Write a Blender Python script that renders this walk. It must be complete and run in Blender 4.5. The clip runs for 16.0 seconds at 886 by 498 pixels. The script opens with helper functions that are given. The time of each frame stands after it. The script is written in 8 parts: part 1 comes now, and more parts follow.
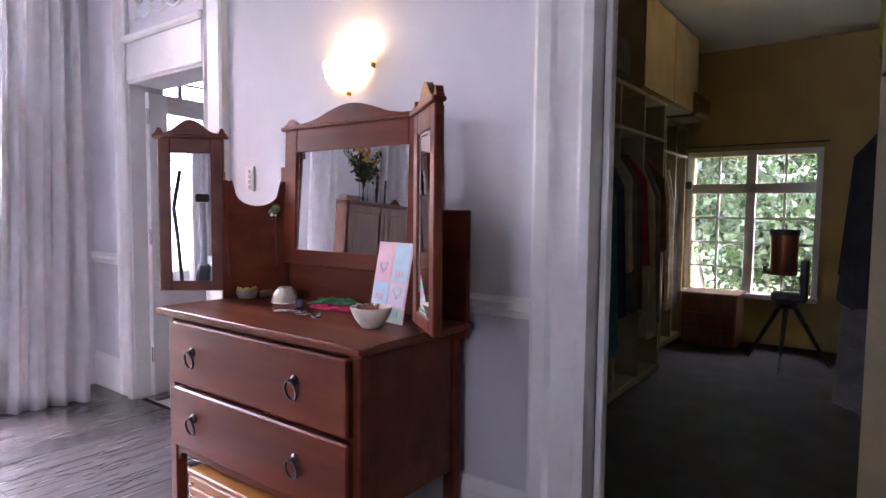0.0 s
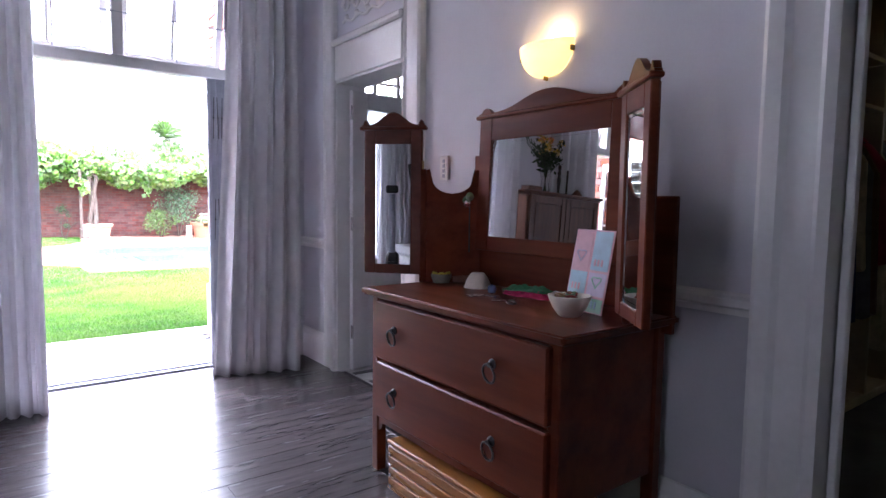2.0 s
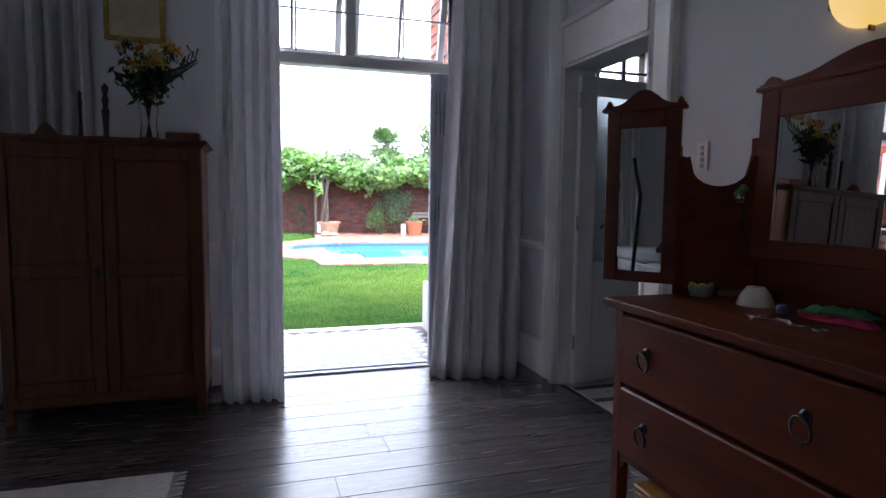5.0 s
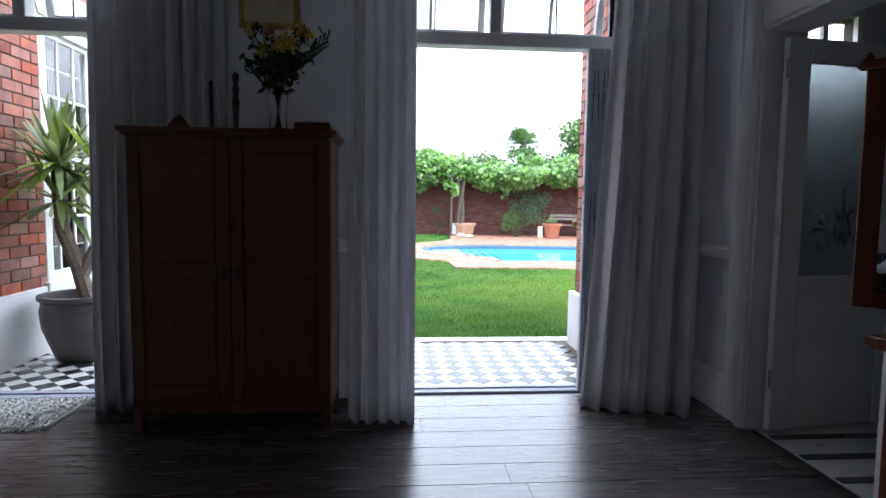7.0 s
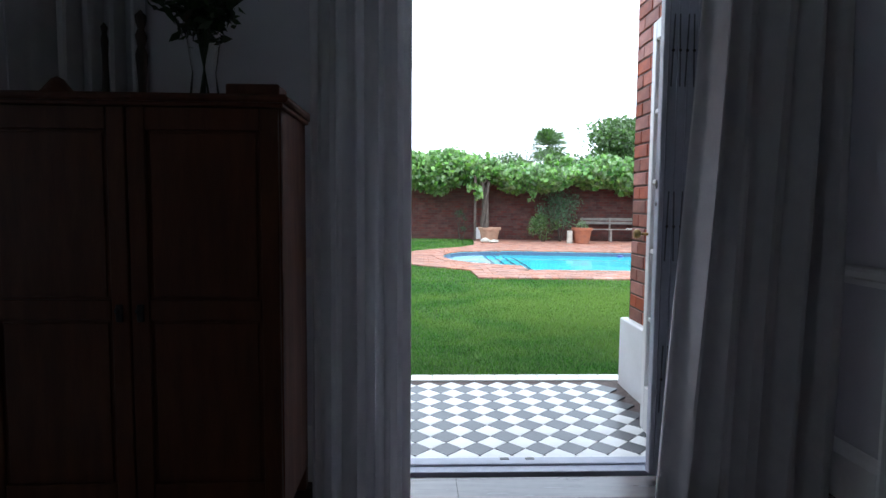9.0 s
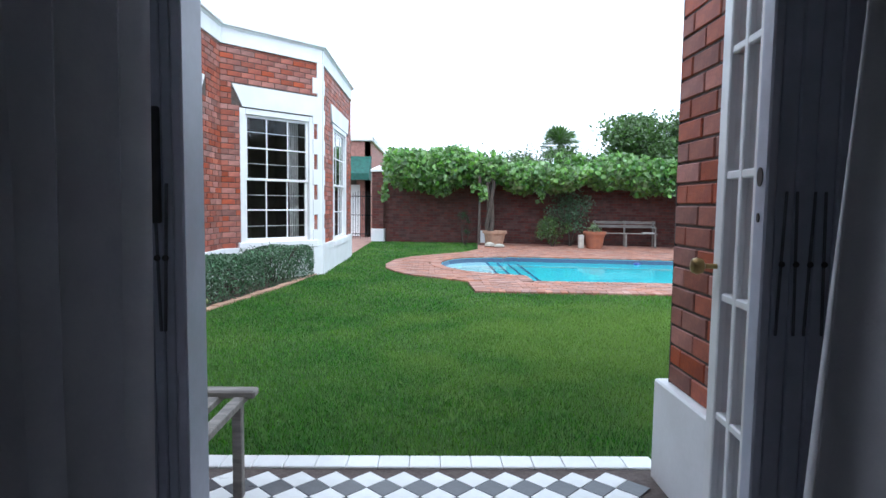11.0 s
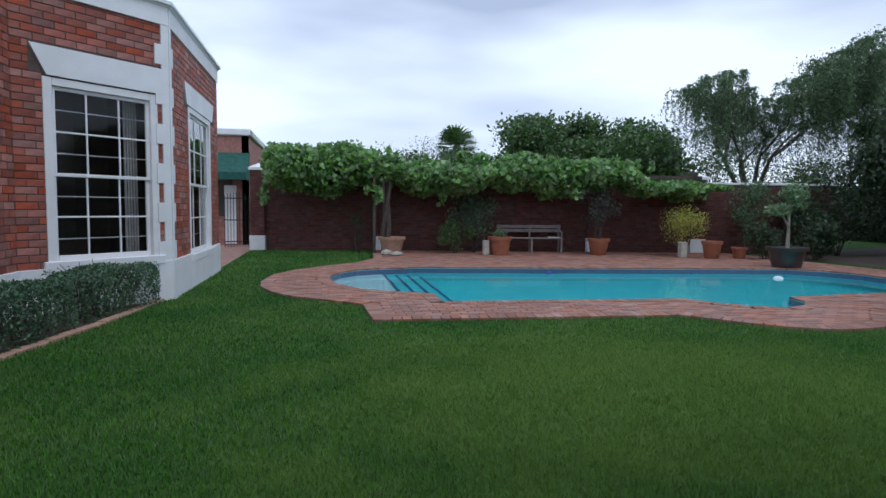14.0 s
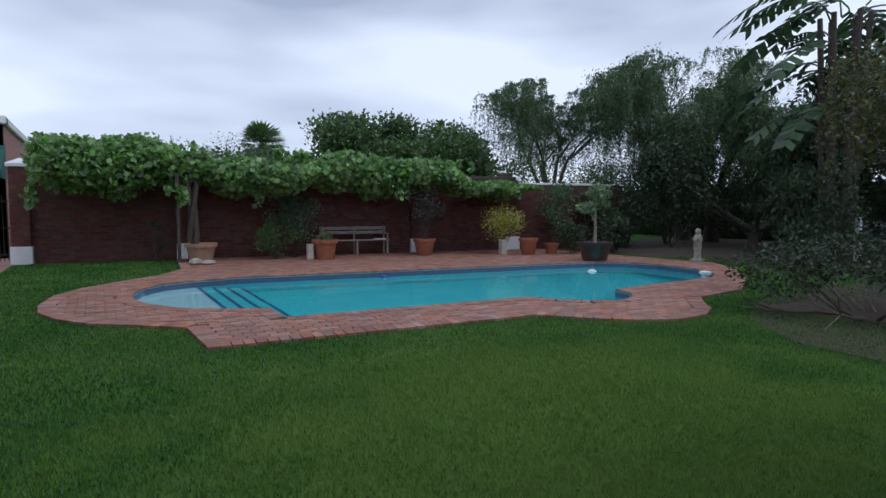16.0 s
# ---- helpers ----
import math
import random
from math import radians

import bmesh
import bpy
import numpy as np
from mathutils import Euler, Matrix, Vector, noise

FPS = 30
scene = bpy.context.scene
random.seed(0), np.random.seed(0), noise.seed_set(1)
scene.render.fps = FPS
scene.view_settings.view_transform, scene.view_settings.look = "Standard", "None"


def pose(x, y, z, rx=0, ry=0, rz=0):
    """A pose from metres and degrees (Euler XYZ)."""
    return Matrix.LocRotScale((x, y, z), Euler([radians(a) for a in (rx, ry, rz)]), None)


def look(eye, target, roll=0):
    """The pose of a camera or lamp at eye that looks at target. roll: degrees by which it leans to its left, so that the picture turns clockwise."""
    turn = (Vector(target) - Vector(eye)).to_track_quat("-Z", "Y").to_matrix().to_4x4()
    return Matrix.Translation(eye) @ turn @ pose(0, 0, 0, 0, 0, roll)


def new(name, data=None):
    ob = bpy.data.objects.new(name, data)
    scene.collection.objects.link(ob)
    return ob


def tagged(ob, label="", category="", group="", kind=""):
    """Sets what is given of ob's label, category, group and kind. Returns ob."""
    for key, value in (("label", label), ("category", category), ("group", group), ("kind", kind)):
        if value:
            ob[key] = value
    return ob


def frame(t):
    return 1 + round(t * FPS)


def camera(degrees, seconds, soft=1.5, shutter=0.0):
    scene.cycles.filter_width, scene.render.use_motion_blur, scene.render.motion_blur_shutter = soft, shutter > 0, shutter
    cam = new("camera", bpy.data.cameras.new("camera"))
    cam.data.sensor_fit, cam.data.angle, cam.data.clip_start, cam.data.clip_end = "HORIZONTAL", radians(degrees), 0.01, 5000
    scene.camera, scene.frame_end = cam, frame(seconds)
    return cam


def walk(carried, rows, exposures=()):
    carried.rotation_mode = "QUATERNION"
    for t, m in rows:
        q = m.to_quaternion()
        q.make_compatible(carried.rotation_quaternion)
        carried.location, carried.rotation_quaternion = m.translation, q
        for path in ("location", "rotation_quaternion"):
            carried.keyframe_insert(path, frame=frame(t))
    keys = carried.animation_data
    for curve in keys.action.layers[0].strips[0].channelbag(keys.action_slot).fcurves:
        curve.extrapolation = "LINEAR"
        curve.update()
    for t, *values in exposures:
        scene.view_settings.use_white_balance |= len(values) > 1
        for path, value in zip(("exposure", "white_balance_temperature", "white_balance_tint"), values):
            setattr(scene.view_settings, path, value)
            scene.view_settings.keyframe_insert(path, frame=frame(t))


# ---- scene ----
# camera and walk
cam = camera(73.8, 16.0)
PATH = [
    (0, (-0.451, -4.658, 1.297), (1.149, -3.465, 1.167), 0.6),
    (0.5, (-0.471, -4.631, 1.285), (1.045, -3.334, 1.152), 0.6),
    (1, (-0.49, -4.607, 1.281), (0.925, -3.2, 1.141), 0.6),
    (1.5, (-0.497, -4.586, 1.272), (0.813, -3.081, 1.122), 0.6),
    (2, (-0.505, -4.565, 1.27), (0.692, -2.97, 1.11), 0.7),
    (2.5, (-0.505, -4.546, 1.273), (0.584, -2.876, 1.111), 0.7),
    (3, (-0.501, -4.505, 1.284), (0.487, -2.774, 1.12), 0.7),
    (5.5, (-0.468, -4.046, 1.232), (0.018, -2.113, 1.066), 0.6),
    (6, (-0.472, -3.926, 1.221), (-0.11, -1.966, 1.056), 0.6),
    (6.5, (-0.476, -3.805, 1.214), (-0.216, -1.828, 1.05), 0.6),
    (7, (-0.428, -3.62, 1.214), (-0.267, -1.634, 1.05), 0.7),
    (7.5, (-0.362, -3.427, 1.199), (-0.255, -1.436, 1.037), 0.6),
    (8, (-0.351, -3.155, 1.21), (-0.262, -1.163, 1.05), 0.6),
    (8.5, (-0.333, -2.88, 1.192), (-0.251, -0.888, 1.038), 0.3),
    (9, (-0.289, -2.554, 1.21), (-0.212, -0.562, 1.056), 0.5),
    (11.5, (0.107, -0.955, 1.236), (0.144, 1.039, 1.085), 0.7),
    (12, (0.15, -0.653, 1.241), (0.193, 1.341, 1.094), 0.8),
    (12.5, (0.194, -0.318, 1.259), (0.251, 1.676, 1.113), 0.7),
    (13, (0.192, 0.014, 1.245), (0.283, 2.007, 1.101), 0.7),
    (13.5, (0.179, 0.316, 1.252), (0.413, 2.297, 1.112), 0.6),
    (14, (0.149, 0.596, 1.259), (0.545, 2.552, 1.118), 0.6),
    (14.5, (0.046, 0.775, 1.243), (0.604, 2.69, 1.105), 0.5),
    (15, (-0.037, 0.958, 1.216), (0.666, 2.825, 1.08), 0.3),
    (15.5, (-0.067, 1.18, 1.238), (0.802, 2.976, 1.1), 0.1),
    (16, (-0.139, 1.429, 1.272), (0.865, 3.153, 1.135), -0.1),
]
EXPOSURES = [(0.0, 5.9, 6150, 28), (1.0, 5.5, 6100, 27), (2.0, 4.75, 5900, 23), (3.0, 4.05, 5900, 19), (5.5, 3.15, 5900, 11), (7.0, 2.85, 5850, 7), (9.0, 2.15, 5750, 4), (11.3, 1.45, 5550, 5), (12.5, 0.85, 5450, 6), (13.5, 0.42, 5550, 8), (14.5, 0.05, 5500, 9), (16.0, -0.05, 5600, 11)]
walk(cam, [(t, look(eye, to, roll)) for t, eye, to, roll in PATH], EXPOSURES)

# ---- world and sun: an overcast sky ----
SUN_EL, SUN_AZ = radians(58), radians(160)
world = bpy.data.worlds.new("overcast_sky")
scene.world = world
world.use_nodes = True
wt = world.node_tree
wt.nodes.clear()
w_out = wt.nodes.new("ShaderNodeOutputWorld")
w_bg = wt.nodes.new("ShaderNodeBackground")
w_sky = wt.nodes.new("ShaderNodeTexSky")
w_sky.sky_type, w_sky.sun_disc, w_sky.sun_elevation, w_sky.sun_rotation = "NISHITA", False, SUN_EL, SUN_AZ
w_dim = wt.nodes.new("ShaderNodeMix")
w_dim.data_type, w_dim.blend_type = "RGBA", "MULTIPLY"
w_dim.inputs[0].default_value = 1.0
w_dim.inputs[7].default_value = (0.11, 0.11, 0.11, 1)
w_co = wt.nodes.new("ShaderNodeTexCoord")
w_map = wt.nodes.new("ShaderNodeMapping")
w_map.inputs["Scale"].default_value = (1.5, 1.5, 5.5)
w_map.inputs["Location"].default_value = (0.3, 1.1, 0.2)
w_n = wt.nodes.new("ShaderNodeTexNoise")
w_n.inputs["Scale"].default_value, w_n.inputs["Detail"].default_value, w_n.inputs["Roughness"].default_value = 1.35, 3.5, 0.42
w_r = wt.nodes.new("ShaderNodeValToRGB")
w_r.color_ramp.elements[0].position, w_r.color_ramp.elements[0].color = 0.33, (0.47, 0.50, 0.58, 1)
w_r.color_ramp.elements[1].position, w_r.color_ramp.elements[1].color = 0.62, (0.98, 0.99, 1.03, 1)
w_mix = wt.nodes.new("ShaderNodeMix")
w_mix.data_type = "RGBA"
w_mix.inputs[0].default_value = 0.9
wt.links.new(w_co.outputs["Generated"], w_map.inputs[0])
wt.links.new(w_map.outputs[0], w_n.inputs["Vector"])
wt.links.new(w_n.outputs[0], w_r.inputs[0])
wt.links.new(w_sky.outputs[0], w_dim.inputs[6])
wt.links.new(w_dim.outputs[2], w_mix.inputs[6])
wt.links.new(w_r.outputs[0], w_mix.inputs[7])
wt.links.new(w_mix.outputs[2], w_bg.inputs[0])
wt.links.new(w_bg.outputs[0], w_out.inputs[0])
w_bg.inputs[1].default_value = 1.0
sun = new("sun", bpy.data.lights.new("sun", "SUN"))
sun.data.energy, sun.data.angle, sun.data.color = 0.7, radians(25), (1.0, 0.96, 0.9)
sun.rotation_euler = (radians(90) - SUN_EL, 0, radians(180) - SUN_AZ)

# ---- materials ----


def mat(name, c1, c2=None, scale=8.0, rough=0.6, bump=0.1, metal=0.0, stretch=(1, 1, 1), fine=60.0, vary=0.0, island=False, spec=0.5, edge=(0.35, 0.65), sheen=0.0):
    """A surface with colour drift at two scales, fine relief, and variation from piece to piece."""
    m = bpy.data.materials.new(name)
    m.use_nodes = True
    nt = m.node_tree
    b = nt.nodes["Principled BSDF"]
    c2 = c2 or tuple(v * 0.75 for v in c1)
    co = nt.nodes.new("ShaderNodeTexCoord")
    mp = nt.nodes.new("ShaderNodeMapping")
    mp.inputs["Scale"].default_value = stretch
    nt.links.new(co.outputs["Object"], mp.inputs[0])
    n1 = nt.nodes.new("ShaderNodeTexNoise")
    n1.inputs["Scale"].default_value, n1.inputs["Detail"].default_value = scale, 4
    n2 = nt.nodes.new("ShaderNodeTexNoise")
    n2.inputs["Scale"].default_value, n2.inputs["Detail"].default_value = fine, 3
    for n in (n1, n2):
        nt.links.new(mp.outputs[0], n.inputs["Vector"])
    ad = nt.nodes.new("ShaderNodeMath")
    ad.operation = "MULTIPLY_ADD"
    ad.inputs[1].default_value = 0.35
    nt.links.new(n2.outputs[0], ad.inputs[0])
    sb = nt.nodes.new("ShaderNodeMath")
    sb.operation = "SUBTRACT"
    sb.inputs[1].default_value = 0.175
    nt.links.new(n1.outputs[0], sb.inputs[0])
    nt.links.new(sb.outputs[0], ad.inputs[2])
    cr = nt.nodes.new("ShaderNodeValToRGB")
    cr.color_ramp.elements[0].position, cr.color_ramp.elements[1].position = edge
    cr.color_ramp.elements[0].color, cr.color_ramp.elements[1].color = (*c1, 1), (*c2, 1)
    nt.links.new(ad.outputs[0], cr.inputs[0])
    out = cr.outputs[0]
    if vary:
        if island:
            src = nt.nodes.new("ShaderNodeNewGeometry").outputs["Random Per Island"]
        else:
            src = nt.nodes.new("ShaderNodeObjectInfo").outputs["Random"]
        hs = nt.nodes.new("ShaderNodeHueSaturation")
        mr = nt.nodes.new("ShaderNodeMapRange")
        mr.inputs[3].default_value, mr.inputs[4].default_value = 1 - vary, 1 + vary
        nt.links.new(src, mr.inputs[0])
        nt.links.new(mr.outputs[0], hs.inputs["Value"])
        mh = nt.nodes.new("ShaderNodeMath")
        mh.operation = "MULTIPLY"
        mh.inputs[1].default_value = 17.31
        fr = nt.nodes.new("ShaderNodeMath")
        fr.operation = "FRACT"
        nt.links.new(src, mh.inputs[0])
        nt.links.new(mh.outputs[0], fr.inputs[0])
        m2 = nt.nodes.new("ShaderNodeMapRange")
        m2.inputs[3].default_value, m2.inputs[4].default_value = 1 - vary * 0.9, 1 + vary * 0.35
        nt.links.new(fr.outputs[0], m2.inputs[0])
        nt.links.new(m2.outputs[0], hs.inputs["Saturation"])
        nt.links.new(out, hs.inputs["Color"])
        out = hs.outputs[0]
    nt.links.new(out, b.inputs["Base Color"])
    rr = nt.nodes.new("ShaderNodeMapRange")
    rr.inputs[3].default_value, rr.inputs[4].default_value = max(rough - 0.08, 0.02), min(rough + 0.08, 1)
    nt.links.new(n1.outputs[0], rr.inputs[0])
    nt.links.new(rr.outputs[0], b.inputs["Roughness"])
    b.inputs["Metallic"].default_value = metal
    b.inputs["Specular IOR Level"].default_value = spec
    if sheen:
        b.inputs["Sheen Weight"].default_value = sheen
    if bump:
        bp = nt.nodes.new("ShaderNodeBump")
        bp.inputs["Strength"].default_value, bp.inputs["Distance"].default_value = bump, 0.01
        nt.links.new(ad.outputs[0], bp.inputs["Height"])
        nt.links.new(bp.outputs[0], b.inputs["Normal"])
    return m


def see_through(m, trans):
    """Lets light soak through a thin surface."""
    nt = m.node_tree
    b = nt.nodes["Principled BSDF"]
    tr = nt.nodes.new("ShaderNodeBsdfTranslucent")
    mx = nt.nodes.new("ShaderNodeMixShader")
    mx.inputs[0].default_value = trans
    nt.links.new(b.inputs["Base Color"].links[0].from_socket, tr.inputs[0])
    nt.links.new(b.outputs[0], mx.inputs[1])
    nt.links.new(tr.outputs[0], mx.inputs[2])
    nt.links.new(mx.outputs[0], nt.nodes["Material Output"].inputs[0])
    return m


def leaf_mat(name, c1, c2, trans=0.35, rough=0.5, scale=3.0, vary=0.45):
    return see_through(mat(name, c1, c2, scale, rough, 0, fine=12, vary=vary, island=True), trans)


def glass_mat(name, tint=(1, 1, 1), rough=0.0, ior=1.45):
    m = bpy.data.materials.new(name)
    m.use_nodes = True
    b = m.node_tree.nodes["Principled BSDF"]
    b.inputs["Base Color"].default_value = (*tint, 1)
    b.inputs["Transmission Weight"].default_value = 1.0
    b.inputs["Roughness"].default_value, b.inputs["IOR"].default_value = rough, ior
    return m


def glow_mat(name, colour, strength):
    m = bpy.data.materials.new(name)
    m.use_nodes = True
    b = m.node_tree.nodes["Principled BSDF"]
    b.inputs["Base Color"].default_value = (0.9, 0.85, 0.75, 1)
    b.inputs["Emission Color"].default_value, b.inputs["Emission Strength"].default_value = (*colour, 1), strength
    return m


WALL = mat("painted_plaster", (0.66, 0.65, 0.70), (0.70, 0.69, 0.74), 3, 0.75, 0.06, fine=90)
DADO = mat("dado_plaster", (0.52, 0.51, 0.55), (0.57, 0.56, 0.60), 3, 0.7, 0.06, fine=90)
TRIM = mat("white_gloss_paint", (0.80, 0.79, 0.79), (0.74, 0.73, 0.73), 5, 0.38, 0.05, fine=40)
CEIL = mat("ceiling_paint", (0.8, 0.8, 0.8), (0.76, 0.76, 0.76), 2, 0.85, 0.03)
PLANK = mat("grey_oak_laminate", (0.115, 0.098, 0.098), (0.062, 0.052, 0.054), 2.2, 0.25, 0.05, stretch=(1.2, 12, 1), fine=9, vary=0.16, spec=0.8)
JOINT = mat("dark_joint", (0.03, 0.027, 0.027), None, 20, 0.7, 0)
MAHOG = mat("mahogany", (0.165, 0.036, 0.014), (0.085, 0.017, 0.007), 2.0, 0.36, 0.02, stretch=(5, 0.5, 5), fine=9, spec=0.22, edge=(0.25, 0.72))
TEAK = mat("cupboard_wood", (0.15, 0.05, 0.019), (0.10, 0.031, 0.012), 3, 0.45, 0.05, stretch=(7, 7, 1), fine=20)
CURTAIN = see_through(mat("white_linen", (0.80, 0.79, 0.81), (0.74, 0.73, 0.76), 14, 0.9, 0.15, fine=160, sheen=0.2), 0.3)
CREAM = mat("cream_closet_paint", (0.40, 0.29, 0.11), (0.36, 0.255, 0.095), 3, 0.7, 0.05)
SHELF = mat("cream_shelf_paint", (0.40, 0.32, 0.19), (0.34, 0.27, 0.16), 5, 0.5, 0.04)
STEEL = mat("grey_gate_steel", (0.44, 0.46, 0.55), (0.38, 0.40, 0.48), 12, 0.45, 0.05)
STEELPALE = mat("pale_gate_steel", (0.56, 0.57, 0.66), (0.50, 0.51, 0.59), 9, 0.4, 0.04)
STEELDARK = mat("dark_gate_steel", (0.13, 0.135, 0.16), (0.10, 0.105, 0.125), 12, 0.45, 0.05)
BLACK = mat("black_plastic", (0.02, 0.02, 0.022), (0.035, 0.035, 0.038), 12, 0.4, 0.04)
IRON = mat("dark_iron", (0.045, 0.043, 0.045), (0.09, 0.085, 0.085), 30, 0.45, 0.1, metal=0.8)
BRASS = mat("aged_brass", (0.42, 0.30, 0.12), (0.25, 0.17, 0.07), 20, 0.35, 0.05, metal=1.0)
CHROME = mat("chrome", (0.75, 0.75, 0.76), (0.65, 0.65, 0.66), 12, 0.15, 0, metal=1.0)
MIRROR = mat("mirror_silver", (0.86, 0.87, 0.87), (0.84, 0.85, 0.85), 2, 0.02, 0, metal=1.0)
for nd in [n for n in MIRROR.node_tree.nodes if n.type == "MAP_RANGE"]:
    nd.inputs[3].default_value = nd.inputs[4].default_value = 0.0
BRICK = mat("face_brick", (0.36, 0.088, 0.042), (0.24, 0.060, 0.038), 9, 0.62, 0.22, fine=70, vary=0.34)
BRICKI = mat("face_brick_far", (0.36, 0.088, 0.042), (0.24, 0.060, 0.038), 9, 0.62, 0.22, fine=70, vary=0.34, island=True)
GARDENBRICK = mat("garden_wall_brick", (0.125, 0.036, 0.027), (0.085, 0.027, 0.023), 6, 0.8, 0.25, fine=60, vary=0.25, island=True)
MORTAR = mat("mortar", (0.075, 0.055, 0.048), (0.11, 0.085, 0.075), 30, 0.9, 0.3)
WHITE = mat("white_masonry_paint", (0.80, 0.80, 0.81), (0.74, 0.74, 0.74), 3, 0.6, 0.08, fine=50)
SOIL = mat("soil", (0.05, 0.035, 0.025), (0.09, 0.065, 0.045), 10, 0.95, 0.6, fine=60)
TILEW = mat("white_tile", (0.72, 0.72, 0.70), (0.64, 0.63, 0.61), 6, 0.3, 0.05, vary=0.05)
TILEB = mat("black_tile", (0.025, 0.027, 0.032), (0.05, 0.052, 0.058), 8, 0.3, 0.05, vary=0.15)
LAWN = mat("lawn_soil", (0.028, 0.085, 0.010), (0.060, 0.115, 0.018), 0.55, 0.95, 0.5, fine=9)
FIELD = mat("rough_grass", (0.05, 0.085, 0.025), (0.09, 0.10, 0.04), 0.2, 0.95, 0.3, fine=3)
PAVER = mat("clay_paver", (0.34, 0.155, 0.10), (0.25, 0.11, 0.075), 5, 0.75, 0.2, fine=50, vary=0.28, island=True)
POOLM = mat("pool_marbelite", (0.15, 0.66, 0.70), (0.12, 0.60, 0.65), 2, 0.5, 0.05)
TERRA = mat("terracotta", (0.34, 0.12, 0.06), (0.26, 0.10, 0.06), 7, 0.75, 0.15, fine=40)
TERRAPALE = mat("weathered_terracotta", (0.42, 0.25, 0.17), (0.32, 0.20, 0.14), 8, 0.85, 0.2, fine=40)
STONE = mat("pale_stone", (0.45, 0.42, 0.36), (0.32, 0.30, 0.26), 9, 0.85, 0.3, fine=50)
GREYWOOD = mat("weathered_wood", (0.30, 0.27, 0.24), (0.19, 0.17, 0.155), 5, 0.8, 0.3, stretch=(1, 6, 6), fine=30)
BARK = mat("bark", (0.10, 0.08, 0.065), (0.055, 0.043, 0.036), 9, 0.95, 0.6, stretch=(3, 3, 1), fine=40)
VINE = leaf_mat("vine_leaf", (0.25, 0.42, 0.11), (0.12, 0.28, 0.06), 0.4)
HEDGE = leaf_mat("hedge_leaf", (0.105, 0.20, 0.10), (0.05, 0.115, 0.05), 0.2, 0.6)
DARKLEAF = leaf_mat("dark_leaf", (0.05, 0.09, 0.032), (0.03, 0.06, 0.022), 0.25)
PEPPER = leaf_mat("pepper_leaf", (0.12, 0.20, 0.075), (0.075, 0.14, 0.05), 0.3)
ROUNDLEAF = leaf_mat("tree_leaf", (0.095, 0.18, 0.04), (0.055, 0.115, 0.025), 0.3)
YELLOWLEAF = leaf_mat("yellow_leaf", (0.55, 0.50, 0.04), (0.30, 0.34, 0.04), 0.35)
PALELEAF = leaf_mat("pale_leaf", (0.22, 0.32, 0.14), (0.14, 0.24, 0.09), 0.35)
YUCCA = leaf_mat("yucca_leaf", (0.16, 0.27, 0.06), (0.30, 0.36, 0.08), 0.35)
GRASS = leaf_mat("grass_blade", (0.037, 0.150, 0.0115), (0.104, 0.222, 0.029), 0.3, 0.85, 0.9, 0.5)
for low_gloss in (GRASS, LAWN):
    low_gloss.node_tree.nodes["Principled BSDF"].inputs["Specular IOR Level"].default_value = 0.15
MAUVE = leaf_mat("mauve_petal", (0.52, 0.34, 0.58), (0.38, 0.23, 0.46), 0.3)
GLASS = glass_mat("clear_glass", (0.97, 0.98, 0.98), 0.0, 1.25)
FROST = glass_mat("frosted_glass", (0.80, 0.90, 0.92), 0.45)
RUG = mat("white_rug", (0.72, 0.71, 0.70), (0.60, 0.59, 0.58), 30, 0.95, 0.6, fine=140)
# near-black colour carries the dimness of unlit rooms behind windows
DARKROOM = mat("dark_stand_in", (0.09, 0.075, 0.06), (0.06, 0.05, 0.04), 2, 0.9, 0)

def worn_lit_patch(m, centre, size, colour, amount):
    """A broad, ragged, drier patch in the grass, also lightened to offset wall shade."""
    nt = m.node_tree
    b = nt.nodes["Principled BSDF"]
    co = nt.nodes.new("ShaderNodeTexCoord")
    mp = nt.nodes.new("ShaderNodeMapping")
    mp.vector_type = "TEXTURE"
    mp.inputs["Location"].default_value = (*centre, 0)
    mp.inputs["Scale"].default_value = (*size, 50)
    ln = nt.nodes.new("ShaderNodeVectorMath")
    ln.operation = "LENGTH"
    ns = nt.nodes.new("ShaderNodeTexNoise")
    ns.inputs["Scale"].default_value, ns.inputs["Detail"].default_value = 1.6, 6
    ad = nt.nodes.new("ShaderNodeMath")
    ad.operation = "MULTIPLY_ADD"
    ad.inputs[1].default_value = 1.5
    mr = nt.nodes.new("ShaderNodeMapRange")
    mr.interpolation_type = "SMOOTHSTEP"
    mr.inputs[1].default_value, mr.inputs[2].default_value = 1.95, 1.05
    mr.inputs[3].default_value, mr.inputs[4].default_value = 0.0, amount
    mx = nt.nodes.new("ShaderNodeMix")
    mx.data_type = "RGBA"
    mx.inputs[7].default_value = (*colour, 1)
    nt.links.new(co.outputs["Object"], mp.inputs[0])
    nt.links.new(mp.outputs[0], ln.inputs[0])
    nt.links.new(co.outputs["Object"], ns.inputs["Vector"])
    nt.links.new(ns.outputs[0], ad.inputs[0])
    nt.links.new(ln.outputs["Value"], ad.inputs[2])
    nt.links.new(ad.outputs[0], mr.inputs[0])
    nt.links.new(mr.outputs[0], mx.inputs[0])
    for ln_ in list(b.inputs["Base Color"].links):
        src = ln_.from_socket
        nt.links.new(src, mx.inputs[6])
        nt.links.new(mx.outputs[2], b.inputs["Base Color"])
    for tr in [n for n in nt.nodes if n.type == "BSDF_TRANSLUCENT"]:
        nt.links.new(mx.outputs[2], tr.inputs[0])


